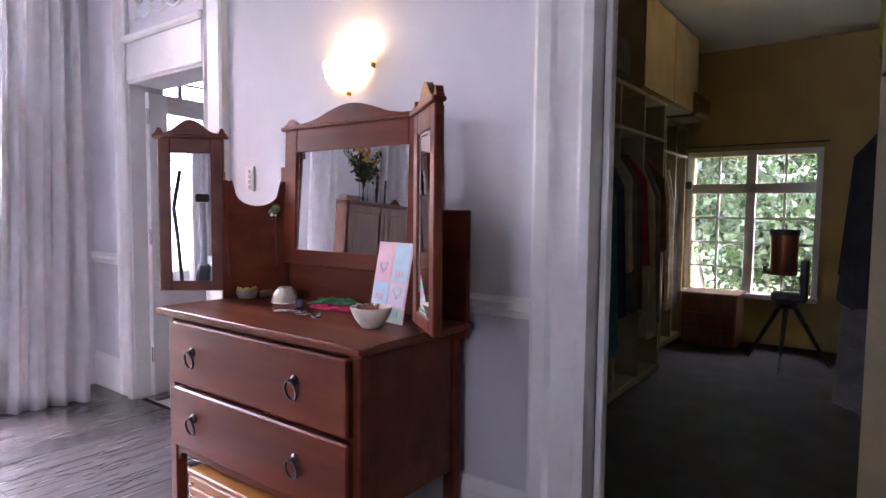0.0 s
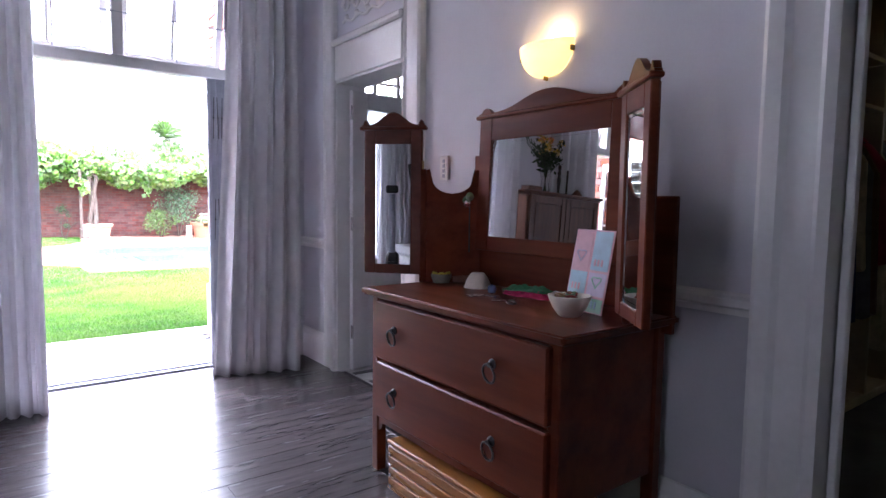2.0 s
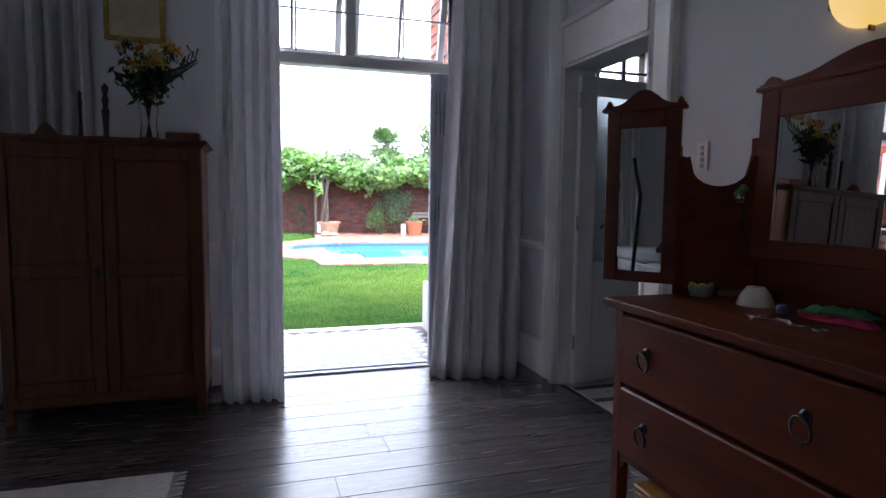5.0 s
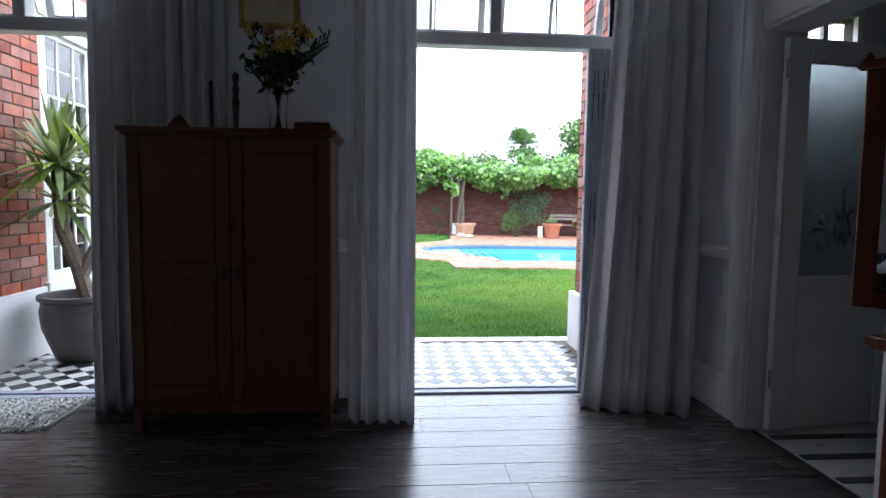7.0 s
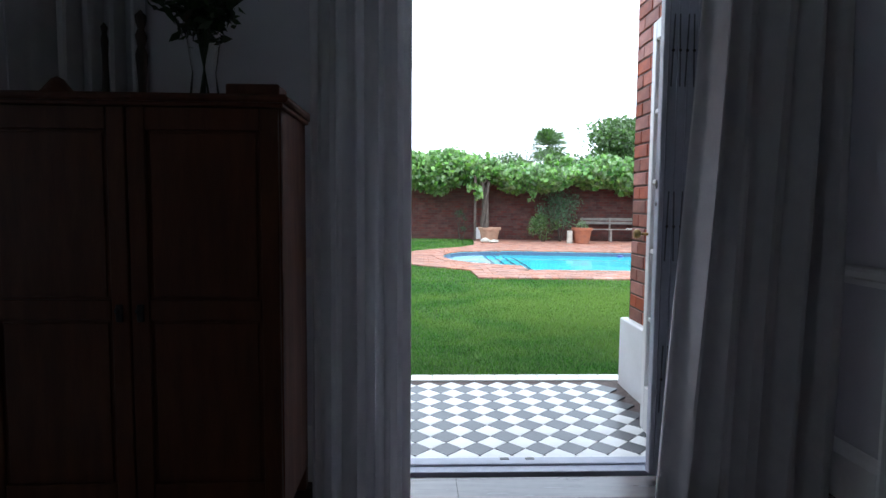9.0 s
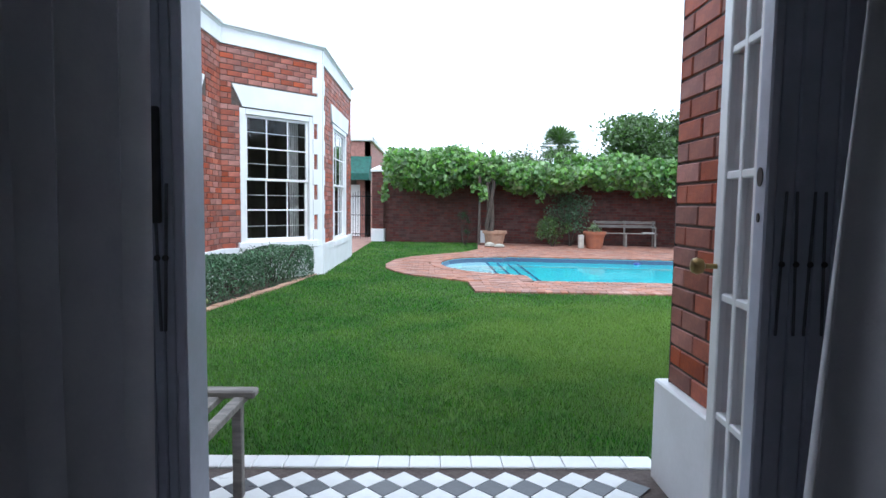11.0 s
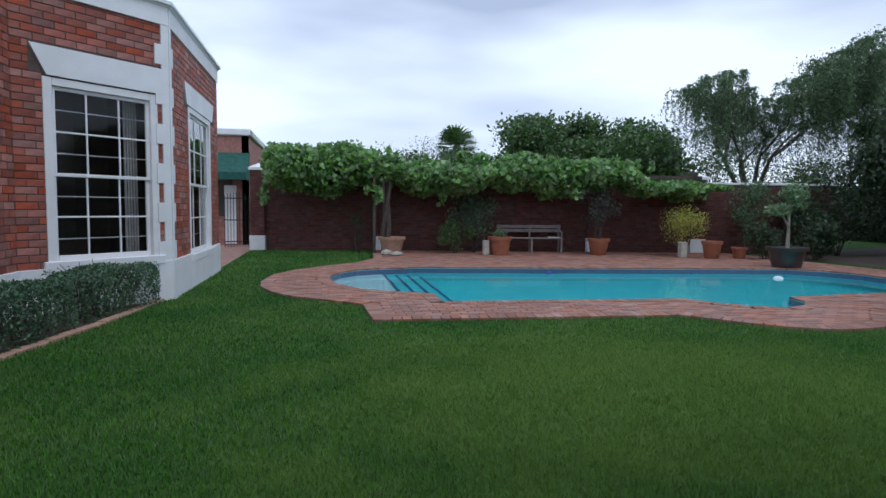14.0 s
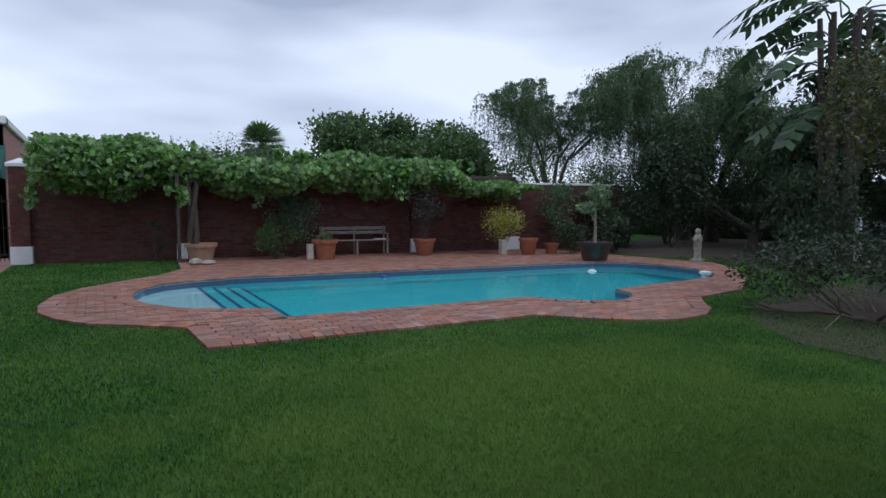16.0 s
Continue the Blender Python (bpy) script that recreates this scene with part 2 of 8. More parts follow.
# patch colour is partly dry grass, partly brightness painted against the wall's shade
worn_lit_patch(LAWN, (2.5, 4.3), (2.9, 2.6), (0.085, 0.145, 0.026), 0.6)
worn_lit_patch(GRASS, (2.5, 4.3), (2.9, 2.6), (0.195, 0.295, 0.056), 0.6)

# ---- builders ----


class M:
    """A mesh in the making."""

    def __init__(self):
        self.v, self.f = [], []

    def add(self, vs, fs):
        n = len(self.v)
        self.v += [tuple(p) for p in vs]
        self.f += [tuple(i + n for i in f) for f in fs]
        return self

    def box(self, lo, hi, c=0.0, m=None):
        (x0, y0, z0), (x1, y1, z1) = lo, hi
        c = min(c, (x1 - x0) * 0.45, (y1 - y0) * 0.45, (z1 - z0) * 0.45)
        if c <= 0:
            vs = [(x, y, z) for x in (x0, x1) for y in (y0, y1) for z in (z0, z1)]
            fs = [(0, 1, 3, 2), (4, 6, 7, 5), (0, 4, 5, 1), (2, 3, 7, 6), (0, 2, 6, 4), (1, 5, 7, 3)]
        else:
            vs, ix = [], {}
            for i in (0, 1):
                for j in (0, 1):
                    for k in (0, 1):
                        p = (x1 if i else x0, y1 if j else y0, z1 if k else z0)
                        s = (-1 if i else 1, -1 if j else 1, -1 if k else 1)
                        for a in range(3):
                            q = [p[d] + (0 if d == a else s[d] * c) for d in range(3)]
                            ix[i, j, k, a] = len(vs)
                            vs.append(tuple(q))
            fs = []
            for a in range(3):
                b, d = (a + 1) % 3, (a + 2) % 3
                for s in (0, 1):
                    loop = []
                    for u, w in ((0, 0), (1, 0), (1, 1), (0, 1)):
                        key = [0, 0, 0]
                        key[a], key[b], key[d] = s, u, w
                        loop.append(ix[(*key, a)])
                    fs.append(tuple(loop) if s else tuple(loop[::-1]))
                for u in (0, 1):
                    for w in (0, 1):
                        k0, k1 = [0, 0, 0], [0, 0, 0]
                        k0[a], k1[a] = 0, 1
                        k0[b] = k1[b] = u
                        k0[d] = k1[d] = w
                        q = (ix[(*k0, b)], ix[(*k1, b)], ix[(*k1, d)], ix[(*k0, d)])
                        fs.append(q if (u != w) else q[::-1])
            for i in (0, 1):
                for j in (0, 1):
                    for k in (0, 1):
                        q = (ix[i, j, k, 0], ix[i, j, k, 1], ix[i, j, k, 2])
                        fs.append(q if (i + j + k) % 2 else q[::-1])
        if m is not None:
            vs = [tuple(m @ Vector(p)) for p in vs]
        return self.add(vs, fs)

    def lathe(self, prof, n=20, at=(0, 0, 0), m=None):
        vs = [(at[0] + r * math.cos(a), at[1] + r * math.sin(a), at[2] + z) for r, z in prof for a in [2 * math.pi * i / n for i in range(n)]]
        fs = [(j * n + i, j * n + (i + 1) % n, (j + 1) * n + (i + 1) % n, (j + 1) * n + i) for j in range(len(prof) - 1) for i in range(n)]
        if prof[0][0] > 1e-4:
            fs.append(tuple(range(n))[::-1])
        if prof[-1][0] > 1e-4:
            fs.append(tuple(range((len(prof) - 1) * n, len(prof) * n)))
        if m is not None:
            vs = [tuple(m @ Vector(p)) for p in vs]
        return self.add(vs, fs)

    def tube(self, pts, r, n=8):
        pts = [Vector(p) for p in pts]
        rs = r if isinstance(r, (list, tuple)) else [r] * len(pts)
        vs = []
        for i, p in enumerate(pts):
            d = (pts[min(i + 1, len(pts) - 1)] - pts[max(i - 1, 0)]).normalized()
            a = d.orthogonal().normalized() if i == 0 else (a - d * a.dot(d)).normalized()
            b = d.cross(a)
            vs += [tuple(p + (a * math.cos(2 * math.pi * k / n) + b * math.sin(2 * math.pi * k / n)) * rs[i]) for k in range(n)]
        fs = [(j * n + i, j * n + (i + 1) % n, (j + 1) * n + (i + 1) % n, (j + 1) * n + i) for j in range(len(pts) - 1) for i in range(n)]
        fs += [tuple(range(n))[::-1], tuple(range((len(pts) - 1) * n, len(pts) * n))]
        return self.add(vs, fs)

    def prism(self, poly, lo, hi, axis="z", m=None):
        """A flat outline swept from lo to hi along an axis; the outline lies in the other two axes in order."""
        n = len(poly)
        put = {"x": lambda a, b, h: (h, a, b), "y": lambda a, b, h: (a, h, b), "z": lambda a, b, h: (a, b, h)}[axis]
        vs = [put(a, b, h) for h in (lo, hi) for a, b in poly]
        fs = [(i, (i + 1) % n, n + (i + 1) % n, n + i) for i in range(n)] + [tuple(range(n))[::-1], tuple(range(n, 2 * n))]
        if m is not None:
            vs = [tuple(m @ Vector(p)) for p in vs]
        return self.add(vs, fs)

    def mesh(self, name, material=None, smooth=False):
        me = bpy.data.meshes.new(name)
        me.from_pydata(self.v, [], self.f)
        bm = bmesh.new()
        bm.from_mesh(me)
        bmesh.ops.recalc_face_normals(bm, faces=bm.faces)
        bm.to_mesh(me)
        bm.free()
        if material:
            me.materials.append(material)
        if smooth:
            me.polygons.foreach_set("use_smooth", [True] * len(me.polygons))
            me.set_sharp_from_angle(angle=radians(40))
        return me


def part(name, m, material, parent=None, label="", smooth=False):
    o = new(name, m.mesh(name, material, smooth))
    if parent is not None:
        o.parent = parent
    return tagged(o, label)


def thing(name, label, category, group="", at=(0, 0, 0), rz=0.0):
    o = new(name)
    o.matrix_basis = pose(*at, 0, 0, rz)
    return tagged(o, label, category, group)


def single(name, m, material, label, category, group="", smooth=False, at=(0, 0, 0), rz=0.0):
    o = part(name, m, material, None, "", smooth)
    o.matrix_basis = pose(*at, 0, 0, rz)
    return tagged(o, label, category, group)


def structure(name, m, material, label="", smooth=False):
    return tagged(part(name, m, material, None, label, smooth), kind="structure")


def fast_mesh(name, verts, faces, material):
    """A mesh from arrays: verts (n,3), faces (k, 3 or 4)."""
    me = bpy.data.meshes.new(name)
    k, w = faces.shape
    me.vertices.add(len(verts))
    me.vertices.foreach_set("co", np.ascontiguousarray(verts, dtype=np.float32).ravel())
    me.loops.add(k * w)
    me.loops.foreach_set("vertex_index", np.ascontiguousarray(faces, dtype=np.int32).ravel())
    me.polygons.add(k)
    me.polygons.foreach_set("loop_start", np.arange(0, k * w, w, dtype=np.int32))
    me.polygons.foreach_set("loop_total", np.full(k, w, dtype=np.int32))
    me.materials.append(material)
    me.update(calc_edges=True)
    return me


def panel_wall(m, a0, a1, z0, z1, holes, put):
    """Boxes that fill a wall of length a0..a1 and height z0..z1 but for the holes (a, b, low, high)."""
    xs = sorted({a0, a1, *[h[0] for h in holes], *[h[1] for h in holes]})
    for p, q in zip(xs, xs[1:]):
        gaps = sorted((h[2], h[3]) for h in holes if h[0] <= p + 1e-6 and h[1] >= q - 1e-6)
        z = z0
        for lo, hi in gaps:
            if lo > z + 1e-6:
                m.box(*put(p, q, z, lo))
            z = hi
        if z < z1 - 1e-6:
            m.box(*put(p, q, z, z1))
    return m


def leaves(name, pts, size, material, parent=None, aspect=0.6, flat=0.0, droop=0.0, seed=1, quad=True):
    """Many small bent leaves round the given points, as one mesh."""
    rng = np.random.default_rng(seed)
    n = len(pts)
    pts = np.asarray(pts, float)
    d = rng.normal(size=(n, 3))
    d[:, 2] = d[:, 2] * (1 - flat) - droop
    d /= np.linalg.norm(d, axis=1)[:, None]
    s = rng.normal(size=(n, 3))
    s -= d * (s * d).sum(1)[:, None]
    s /= np.linalg.norm(s, axis=1)[:, None]
    up = np.cross(d, s)
    k = (size * rng.uniform(0.6, 1.3, n))[:, None]
    v = np.stack([pts - d * k * 0.5, pts + s * k * aspect * 0.5 + up * k * 0.08, pts + d * k * 0.5, pts - s * k * aspect * 0.5 + up * k * 0.08], 1).reshape(-1, 3)
    f = np.arange(n * 4).reshape(n, 4)
    o = new(name, fast_mesh(name, v, f, material))
    if parent is not None:
        o.parent = parent
    return o


def window_lamp(name, at, turn, w, h, power):
    """Skylight standing in a window opening."""
    l = new(name, bpy.data.lights.new(name, "AREA"))
    l.data.shape, l.data.size, l.data.size_y, l.data.energy, l.data.color = "RECTANGLE", w, h, power, (0.88, 0.94, 1.0)
    l.matrix_basis = pose(*at, *turn)


window_lamp("bed_window_skylight", (-5.095, -3.65, 1.6), (90, 0, -90), 1.18, 2.4, 0.95)

# ---- the setting ----
XR, YF, CH = 1.48, -0.03, 3.6          # face of the dresser wall, face of the garden wall, ceiling height
D1, D2 = (-0.57, 0.92), (-3.18, -1.98)  # the two garden doorways
HEAD = 2.95                             # top of the fanlights
GZ = -0.05                              # lawn level
WX0 = -3.2                              # face of the house wing
PITY, PITX = 1.36, 1.14                 # corner of the brick return beside the doorway

structure("floor_base", M().box((-5.0, -8.0, -0.12), (XR + 0.05, 0.16, -0.012)), JOINT)
walls = M()
panel_wall(walls, -5.0, XR + 0.2, -0.1, CH, [(*D1, -0.1, HEAD), (*D2, -0.1, HEAD)], lambda p, q, a, b: ((p, YF, a), (q, 0.165, b)))
structure("house_corner", M().box((WX0 - 0.25, 0.168, -0.3), (WX0, 0.268, 3.87)), MORTAR, "corner of the brick house wall")
structure("wall_garden_side", walls, WALL, "lilac white plaster wall with two tall garden doorways")
IDY, IDH = (-1.53, -0.645), 2.12
CLY = (-5.20, -3.83)
walls = M()
panel_wall(walls, -8.0, YF, -0.1, CH, [(*IDY, -0.1, IDH), (*CLY, -0.1, 2.75)], lambda p, q, a, b: ((XR, p, a), (XR + 0.2, q, b)))
structure("wall_dresser_side", walls, WALL, "lilac white plaster wall behind the dresser")
WB2 = (-4.25, -3.05, 0.35, 2.8)
structure("wall_back", M().box((-5.0, -8.2, -0.1), (XR + 0.2, -8.0, CH)), WALL)
structure("wall_bed_side", panel_wall(M(), -8.2, 0.25, -0.1, CH, [WB2], lambda p, q, a, b: ((-5.2, p, a), (-5.0, q, b))), WALL)
structure("ceiling", M().box((-5.2, -8.2, CH), (XR + 0.2, 0.25, CH + 0.15)), CEIL)

# closet behind the dresser wall
CX1, CY0, CY1, CCH = 6.15, -5.25, -2.85, 2.95
CW = (-4.13, -3.02, 0.50, 1.88)
structure("closet_floor", M().box((XR + 0.05, CY0 - 0.1, -0.12), (CX1 + 0.1, CY1 + 0.1, -0.001)), mat("dark_vinyl", (0.024, 0.020, 0.018), (0.015, 0.013, 0.012), 4, 0.62, 0.05, spec=0.12))
structure("closet_wall_far", panel_wall(M(), CY0 - 0.1, CY1 + 0.1, -0.1, CCH, [CW], lambda p, q, a, b: ((CX1, p, a), (CX1 + 0.15, q, b))), CREAM)
structure("closet_wall_a", M().box((XR + 0.2, CY1, -0.1), (CX1, CY1 + 0.1, CCH)), CREAM)
structure("closet_wall_b", M().box((XR + 0.2, CY0 - 0.1, -0.1), (CX1, CY0, CCH)), CREAM)
structure("closet_ceiling", M().box((XR + 0.2, CY0 - 0.1, CCH), (CX1 + 0.15, CY1 + 0.1, CCH + 0.1)), CEIL)

# bathroom behind the inner door
BX1, BY0, BY1 = 4.2, -2.7, 1.14
structure("bathroom_floor", M().box((XR + 0.05, BY0, -0.12), (BX1, 0.168, -0.006)).box((XR - 0.1, 0.168, -0.12), (BX1, BY1, -0.006)), TILEW)
BW = (2.50, 3.45, 2.34, 2.78)
structure("bathroom_wall_far", M().box((BX1, BY0, -0.1), (BX1 + 0.14, BY1, 2.9)), WALL)
structure("bathroom_wall_a", M().box((XR + 0.2, BY0 - 0.1, -0.1), (BX1, BY0, 2.9)), WALL)
structure("bathroom_wall_b", panel_wall(M(), XR - 0.1, BX1 + 0.14, -0.1, 2.9, [BW], lambda p, q, a, b: ((p, BY1, a), (q, BY1 + 0.04, b))), WALL)
structure("bathroom_ceiling", M().box((XR + 0.2, BY0 - 0.1, 2.9), (BX1 + 0.14, 0.168, 3.0)).box((XR - 0.1, 0.168, 2.9), (BX1 + 0.14, BY1 + 0.04, 3.0)), CEIL)

# ground: lawn sheet with the pool cut out is built further down
WX = WX0                       # house wing facade
YC, BAYX, BAYY = 7.95, -1.90, 9.25   # inner corner, outer bay corner
BEND = 12.3
PH = 4.0                       # parapet height

# ---- bedroom: trim ----
def rail_profile(y0, y1, x, z, out, h, name):
    """A moulded rail along the dresser wall."""
    m = M().prism([(x, z), (x - out * 0.5, z), (x - out * 0.6, z + h * 0.3), (x - out, z + h * 0.42), (x - out, z + h * 0.75), (x - out * 0.45, z + h * 0.86), (x - out * 0.3, z + h), (x, z + h)], y0, y1, "y")
    return structure(name, m, TRIM, "white moulded rail on the wall")


def casing_profile(u0, u1, v0):
    """Outline of an architrave u0..u1 wide standing v0 proud."""
    w = u1 - u0
    return [(u0, 0), (u0, v0 * 0.55), (u0 + w * 0.14, v0 * 0.75), (u0 + w * 0.22, v0 * 0.55), (u0 + w * 0.62, v0 * 0.55), (u0 + w * 0.70, v0 * 0.9), (u0 + w * 0.92, v0), (u1, v0 * 0.8), (u1, 0)]


rail_profile(-3.645, -1.70, XR, 0.90, 0.045, 0.075, "dado_rail")
rail_profile(-0.445, YF, XR, 0.90, 0.045, 0.075, "dado_rail")
for y0, y1 in ((-3.645, -1.735), (-0.445, YF), (-8.0, -5.46)):
    structure("baseboard", M().prism([(XR, 0), (XR - 0.03, 0), (XR - 0.03, 0.19), (XR - 0.018, 0.215), (XR - 0.012, 0.235), (XR, 0.24)], y0, y1, "y"), TRIM, "tall white skirting board")
for x0, x1 in ((D1[1] + 0.09, XR - 0.03), (D2[1] + 0.09, D1[0] - 0.09), (-5.0, D2[0] - 0.09)):
    structure("baseboard", M().prism([(YF, 0), (YF - 0.03, 0), (YF - 0.03, 0.19), (YF - 0.018, 0.215), (YF - 0.012, 0.235), (YF, 0.24)], x0, x1, "x"), TRIM, "tall white skirting board")
    structure("dado_rail", M().prism([(YF, 0.90), (YF - 0.025, 0.90), (YF - 0.045, 0.935), (YF - 0.045, 0.955), (YF - 0.02, 0.975), (YF, 0.975)], x0, x1, "x"), TRIM)
for y0, y1 in ((-3.645, -1.735), (-0.445, YF)):
    structure("dado_panel", M().box((XR - 0.004, y0, 0.24), (XR, y1, 0.90)), DADO, "grey lilac dado below the rail")

# casing of the inner door, with the plaster panel over it
door_case = structure("door_case_inner", M().prism([(-p, q) for p, q in [(a, -b) for a, b in casing_profile(0.445, 0.645, 0.05)]], 0, 3.05, "z", Matrix.Translation((XR, 0, 0)) @ Matrix(((0, 1, 0, 0), (1, 0, 0, 0), (0, 0, 1, 0), (0, 0, 0, 1)))), TRIM, "white moulded door surround")
part("case_side", M().prism([(p, -q) for p, q in [(-1.53 - a, b) for a, b in casing_profile(0.0, 0.205, 0.05)]], 0, 3.05, "z", Matrix.Translation((XR, 0, 0)) @ Matrix(((0, 1, 0, 0), (1, 0, 0, 0), (0, 0, 1, 0), (0, 0, 0, 1)))), TRIM, door_case)
part("case_head", M().box((XR - 0.035, -1.53, IDH), (XR, -0.645, IDH + 0.24), 0.006), TRIM, door_case)
part("case_shelf", M().box((XR - 0.06, -1.55, IDH + 0.24), (XR, -0.625, IDH + 0.285), 0.012), TRIM, door_case)
part("over_panel", M().box((XR - 0.012, -1.53, IDH + 0.285), (XR, -0.645, 3.0), 0.004), WALL, door_case)
rnd = random.Random(5)
orn = M()
for k in range(5):
    yc = -0.80 - 0.57 * k / 4
    for s in (-1, 1):
        pts = [(XR - 0.02, yc + s * 0.055 * math.cos(a) * (1 - a / 9), IDH + 0.47 + 0.06 * math.sin(a) * (1 - a / 9) + 0.02 * math.cos(k)) for a in [i * 0.55 for i in range(12)]]
        orn.tube(pts, [0.014 - 0.0008 * i for i in range(12)], 6)
    orn.lathe([(0.002, 0.02), (0.022, 0.008), (0.026, -0.004), (0.002, -0.015)], 8, (0, 0, 0), pose(XR - 0.015, yc, IDH + 0.41, 0, -90, 0))
orn.tube([(XR - 0.018, -0.75 - 0.037 * i, IDH + 0.385 + 0.012 * math.sin(i * 1.3)) for i in range(19)], 0.011, 6)
part("plaster_scroll", orn, TRIM, door_case, "raised white plaster scrollwork", True)
part("jamb", M().box((XR - 0.02, -0.657, 0), (XR + 0.21, -0.642, IDH)).box((XR - 0.02, -1.533, 0), (XR + 0.21, -1.518, IDH)).box((XR - 0.02, -1.518, IDH - 0.018), (XR + 0.21, -0.657, IDH + 0.003)), TRIM, door_case)
part("door_stop", M().box((XR + 0.15, -1.53, 0), (XR + 0.18, -1.51, IDH - 0.02)), TRIM, door_case)

# casing of the closet doorway
case = structure("door_case_closet", M().prism([(-q, p) for p, q in casing_profile(-3.855, -3.645, 0.055)], 0, 2.85, "z", Matrix.Translation((XR, 0, 0))), TRIM, "white moulded closet door surround")
part("case_side", M().prism([(-q, -9.1 - p) for p, q in casing_profile(-3.855, -3.645, 0.055)], 0, 2.85, "z", Matrix.Translation((XR, 0, 0))), TRIM, case)
part("case_head", M().box((XR - 0.05, -5.455, 2.75), (XR, -3.645, 3.0), 0.01), TRIM, case)
part("jamb", M().box((XR, -3.85, 0), (XR + 0.2, -3.83, 2.75)).box((XR, -5.2, 0), (XR + 0.2, -5.17, 2.75)), TRIM, case)
part("sliding_door_edge", M().box((XR + 0.07, -3.882, 0.01), (XR + 0.11, -3.857, 2.74), 0.004), TRIM, case, "edge of a white sliding door")

# ---- inner door leaf, ajar into the bathroom ----
LEAF_RZ = 8
leaf = thing("bathroom_door", "white panelled door standing ajar with an etched frosted pane", "door", "", (XR + 0.07, -0.70, 0), LEAF_RZ)
w = 0.80
part("stile", M().box((0.0, -0.02, 0.012), (0.135, 0.02, 2.06), 0.003), TRIM, leaf)
part("stile", M().box((w - 0.13, -0.02, 0.012), (w, 0.02, 2.06), 0.003), TRIM, leaf)
part("top_rail", M().box((0.135, -0.02, 1.94), (w - 0.13, 0.02, 2.06), 0.003), TRIM, leaf)
part("lower_panel", M().box((0.135, -0.017, 0.012), (w - 0.13, 0.017, 0.84), 0.003), TRIM, leaf)
pane = part("pane", M().box((0.135, -0.004, 0.84), (w - 0.13, 0.004, 1.94)), FROST, leaf, "frosted glass pane")
et = M()
for s in (-1, 1):
    for r, cx, cz in ((0.055, 0.13, 1.14), (0.075, 0.14, 1.02)):
        pts = [(w / 2 + s * (cx + r * (1 - a / 8) * math.cos(a + 0.6)), -0.008, cz + r * (1 - a / 8) * math.sin(a + 0.6)) for a in [i * 0.45 for i in range(14)]]
        et.tube(pts, 0.011, 5)
    et.tube([(w / 2 + s * 0.01, -0.008, 0.98), (w / 2 + s * 0.05, -0.008, 1.06), (w / 2 + s * 0.03, -0.008, 1.16), (w / 2 + s * 0.075, -0.008, 1.2)], 0.009, 5)
et.tube([(w / 2, -0.008, 1.0), (w / 2, -0.008, 1.3)], [0.02, 0.004], 5)
ETCH = mat("clear_etch", (0.10, 0.12, 0.13), (0.30, 0.34, 0.35), 20, 0.15, 0, edge=(0.42, 0.58))
part("etching", et, ETCH, pane, "pale scroll and shell motif", True)
hd = part("handle", M().box((w - 0.09, -0.03, 0.92), (w - 0.055, -0.02, 1.12), 0.003).tube([(w - 0.072, -0.03, 1.05), (w - 0.072, -0.07, 1.05), (w - 0.17, -0.075, 1.05)], 0.009, 8), CHROME, leaf, "chrome lever handle", True)
for z in (0.25, 1.05, 1.85):
    part("hinge", M().lathe([(0.009, 0), (0.009, 0.1)], 8, (-0.006, -0.02, z)), CHROME, leaf, "", True)
for k in range(5):
    structure("floor_stripe", M().box((XR + 0.06, -0.79 - 0.24 * k, -0.007), (XR + 2.2, -0.74 - 0.24 * k, -0.001)), TILEB, "dark inlay strip in the white bathroom floor")
rack = thing("towel_rack", "white towel ladder with a dark grey towel", "towel rack", "", (XR + 0.9, -1.55, 0))
for dx in (0, 0.5):
    part("upright", M().tube([(dx, 0, 0), (dx, 0, 0.86)], 0.015), TRIM, rack, "", True)
for k in range(6):
    part("rung", M().tube([(0, 0, 0.15 + 0.13 * k), (0.5, 0, 0.15 + 0.13 * k)], 0.009), CHROME, rack, "", True)
part("towel", M().box((0.06, -0.05, 0.25), (0.3, 0.05, 0.88), 0.03), mat("dark_towel", (0.06, 0.07, 0.10), (0.04, 0.05, 0.07), 20, 0.95, 0.5, fine=120), rack, "dark grey folded towel")
bw = structure("bathroom_window", M().box((BW[0], BY1 - 0.02, BW[2] - 0.04), (BW[1], BY1 + 0.05, BW[2])).box((BW[0], BY1 - 0.02, BW[3]), (BW[1], BY1 + 0.05, BW[3] + 0.04)), TRIM, "white high bathroom window")
for k in range(4):
    xk = BW[0] + (BW[1] - BW[0] - 0.045) * k / 3
    part("mullion", M().box((xk, BY1, BW[2]), (xk + 0.045, BY1 + 0.05, BW[3])), TRIM, bw)
part("glazing_bar", M().box((BW[0], BY1 + 0.01, 2.54), (BW[1], BY1 + 0.04, 2.565)), TRIM, bw)

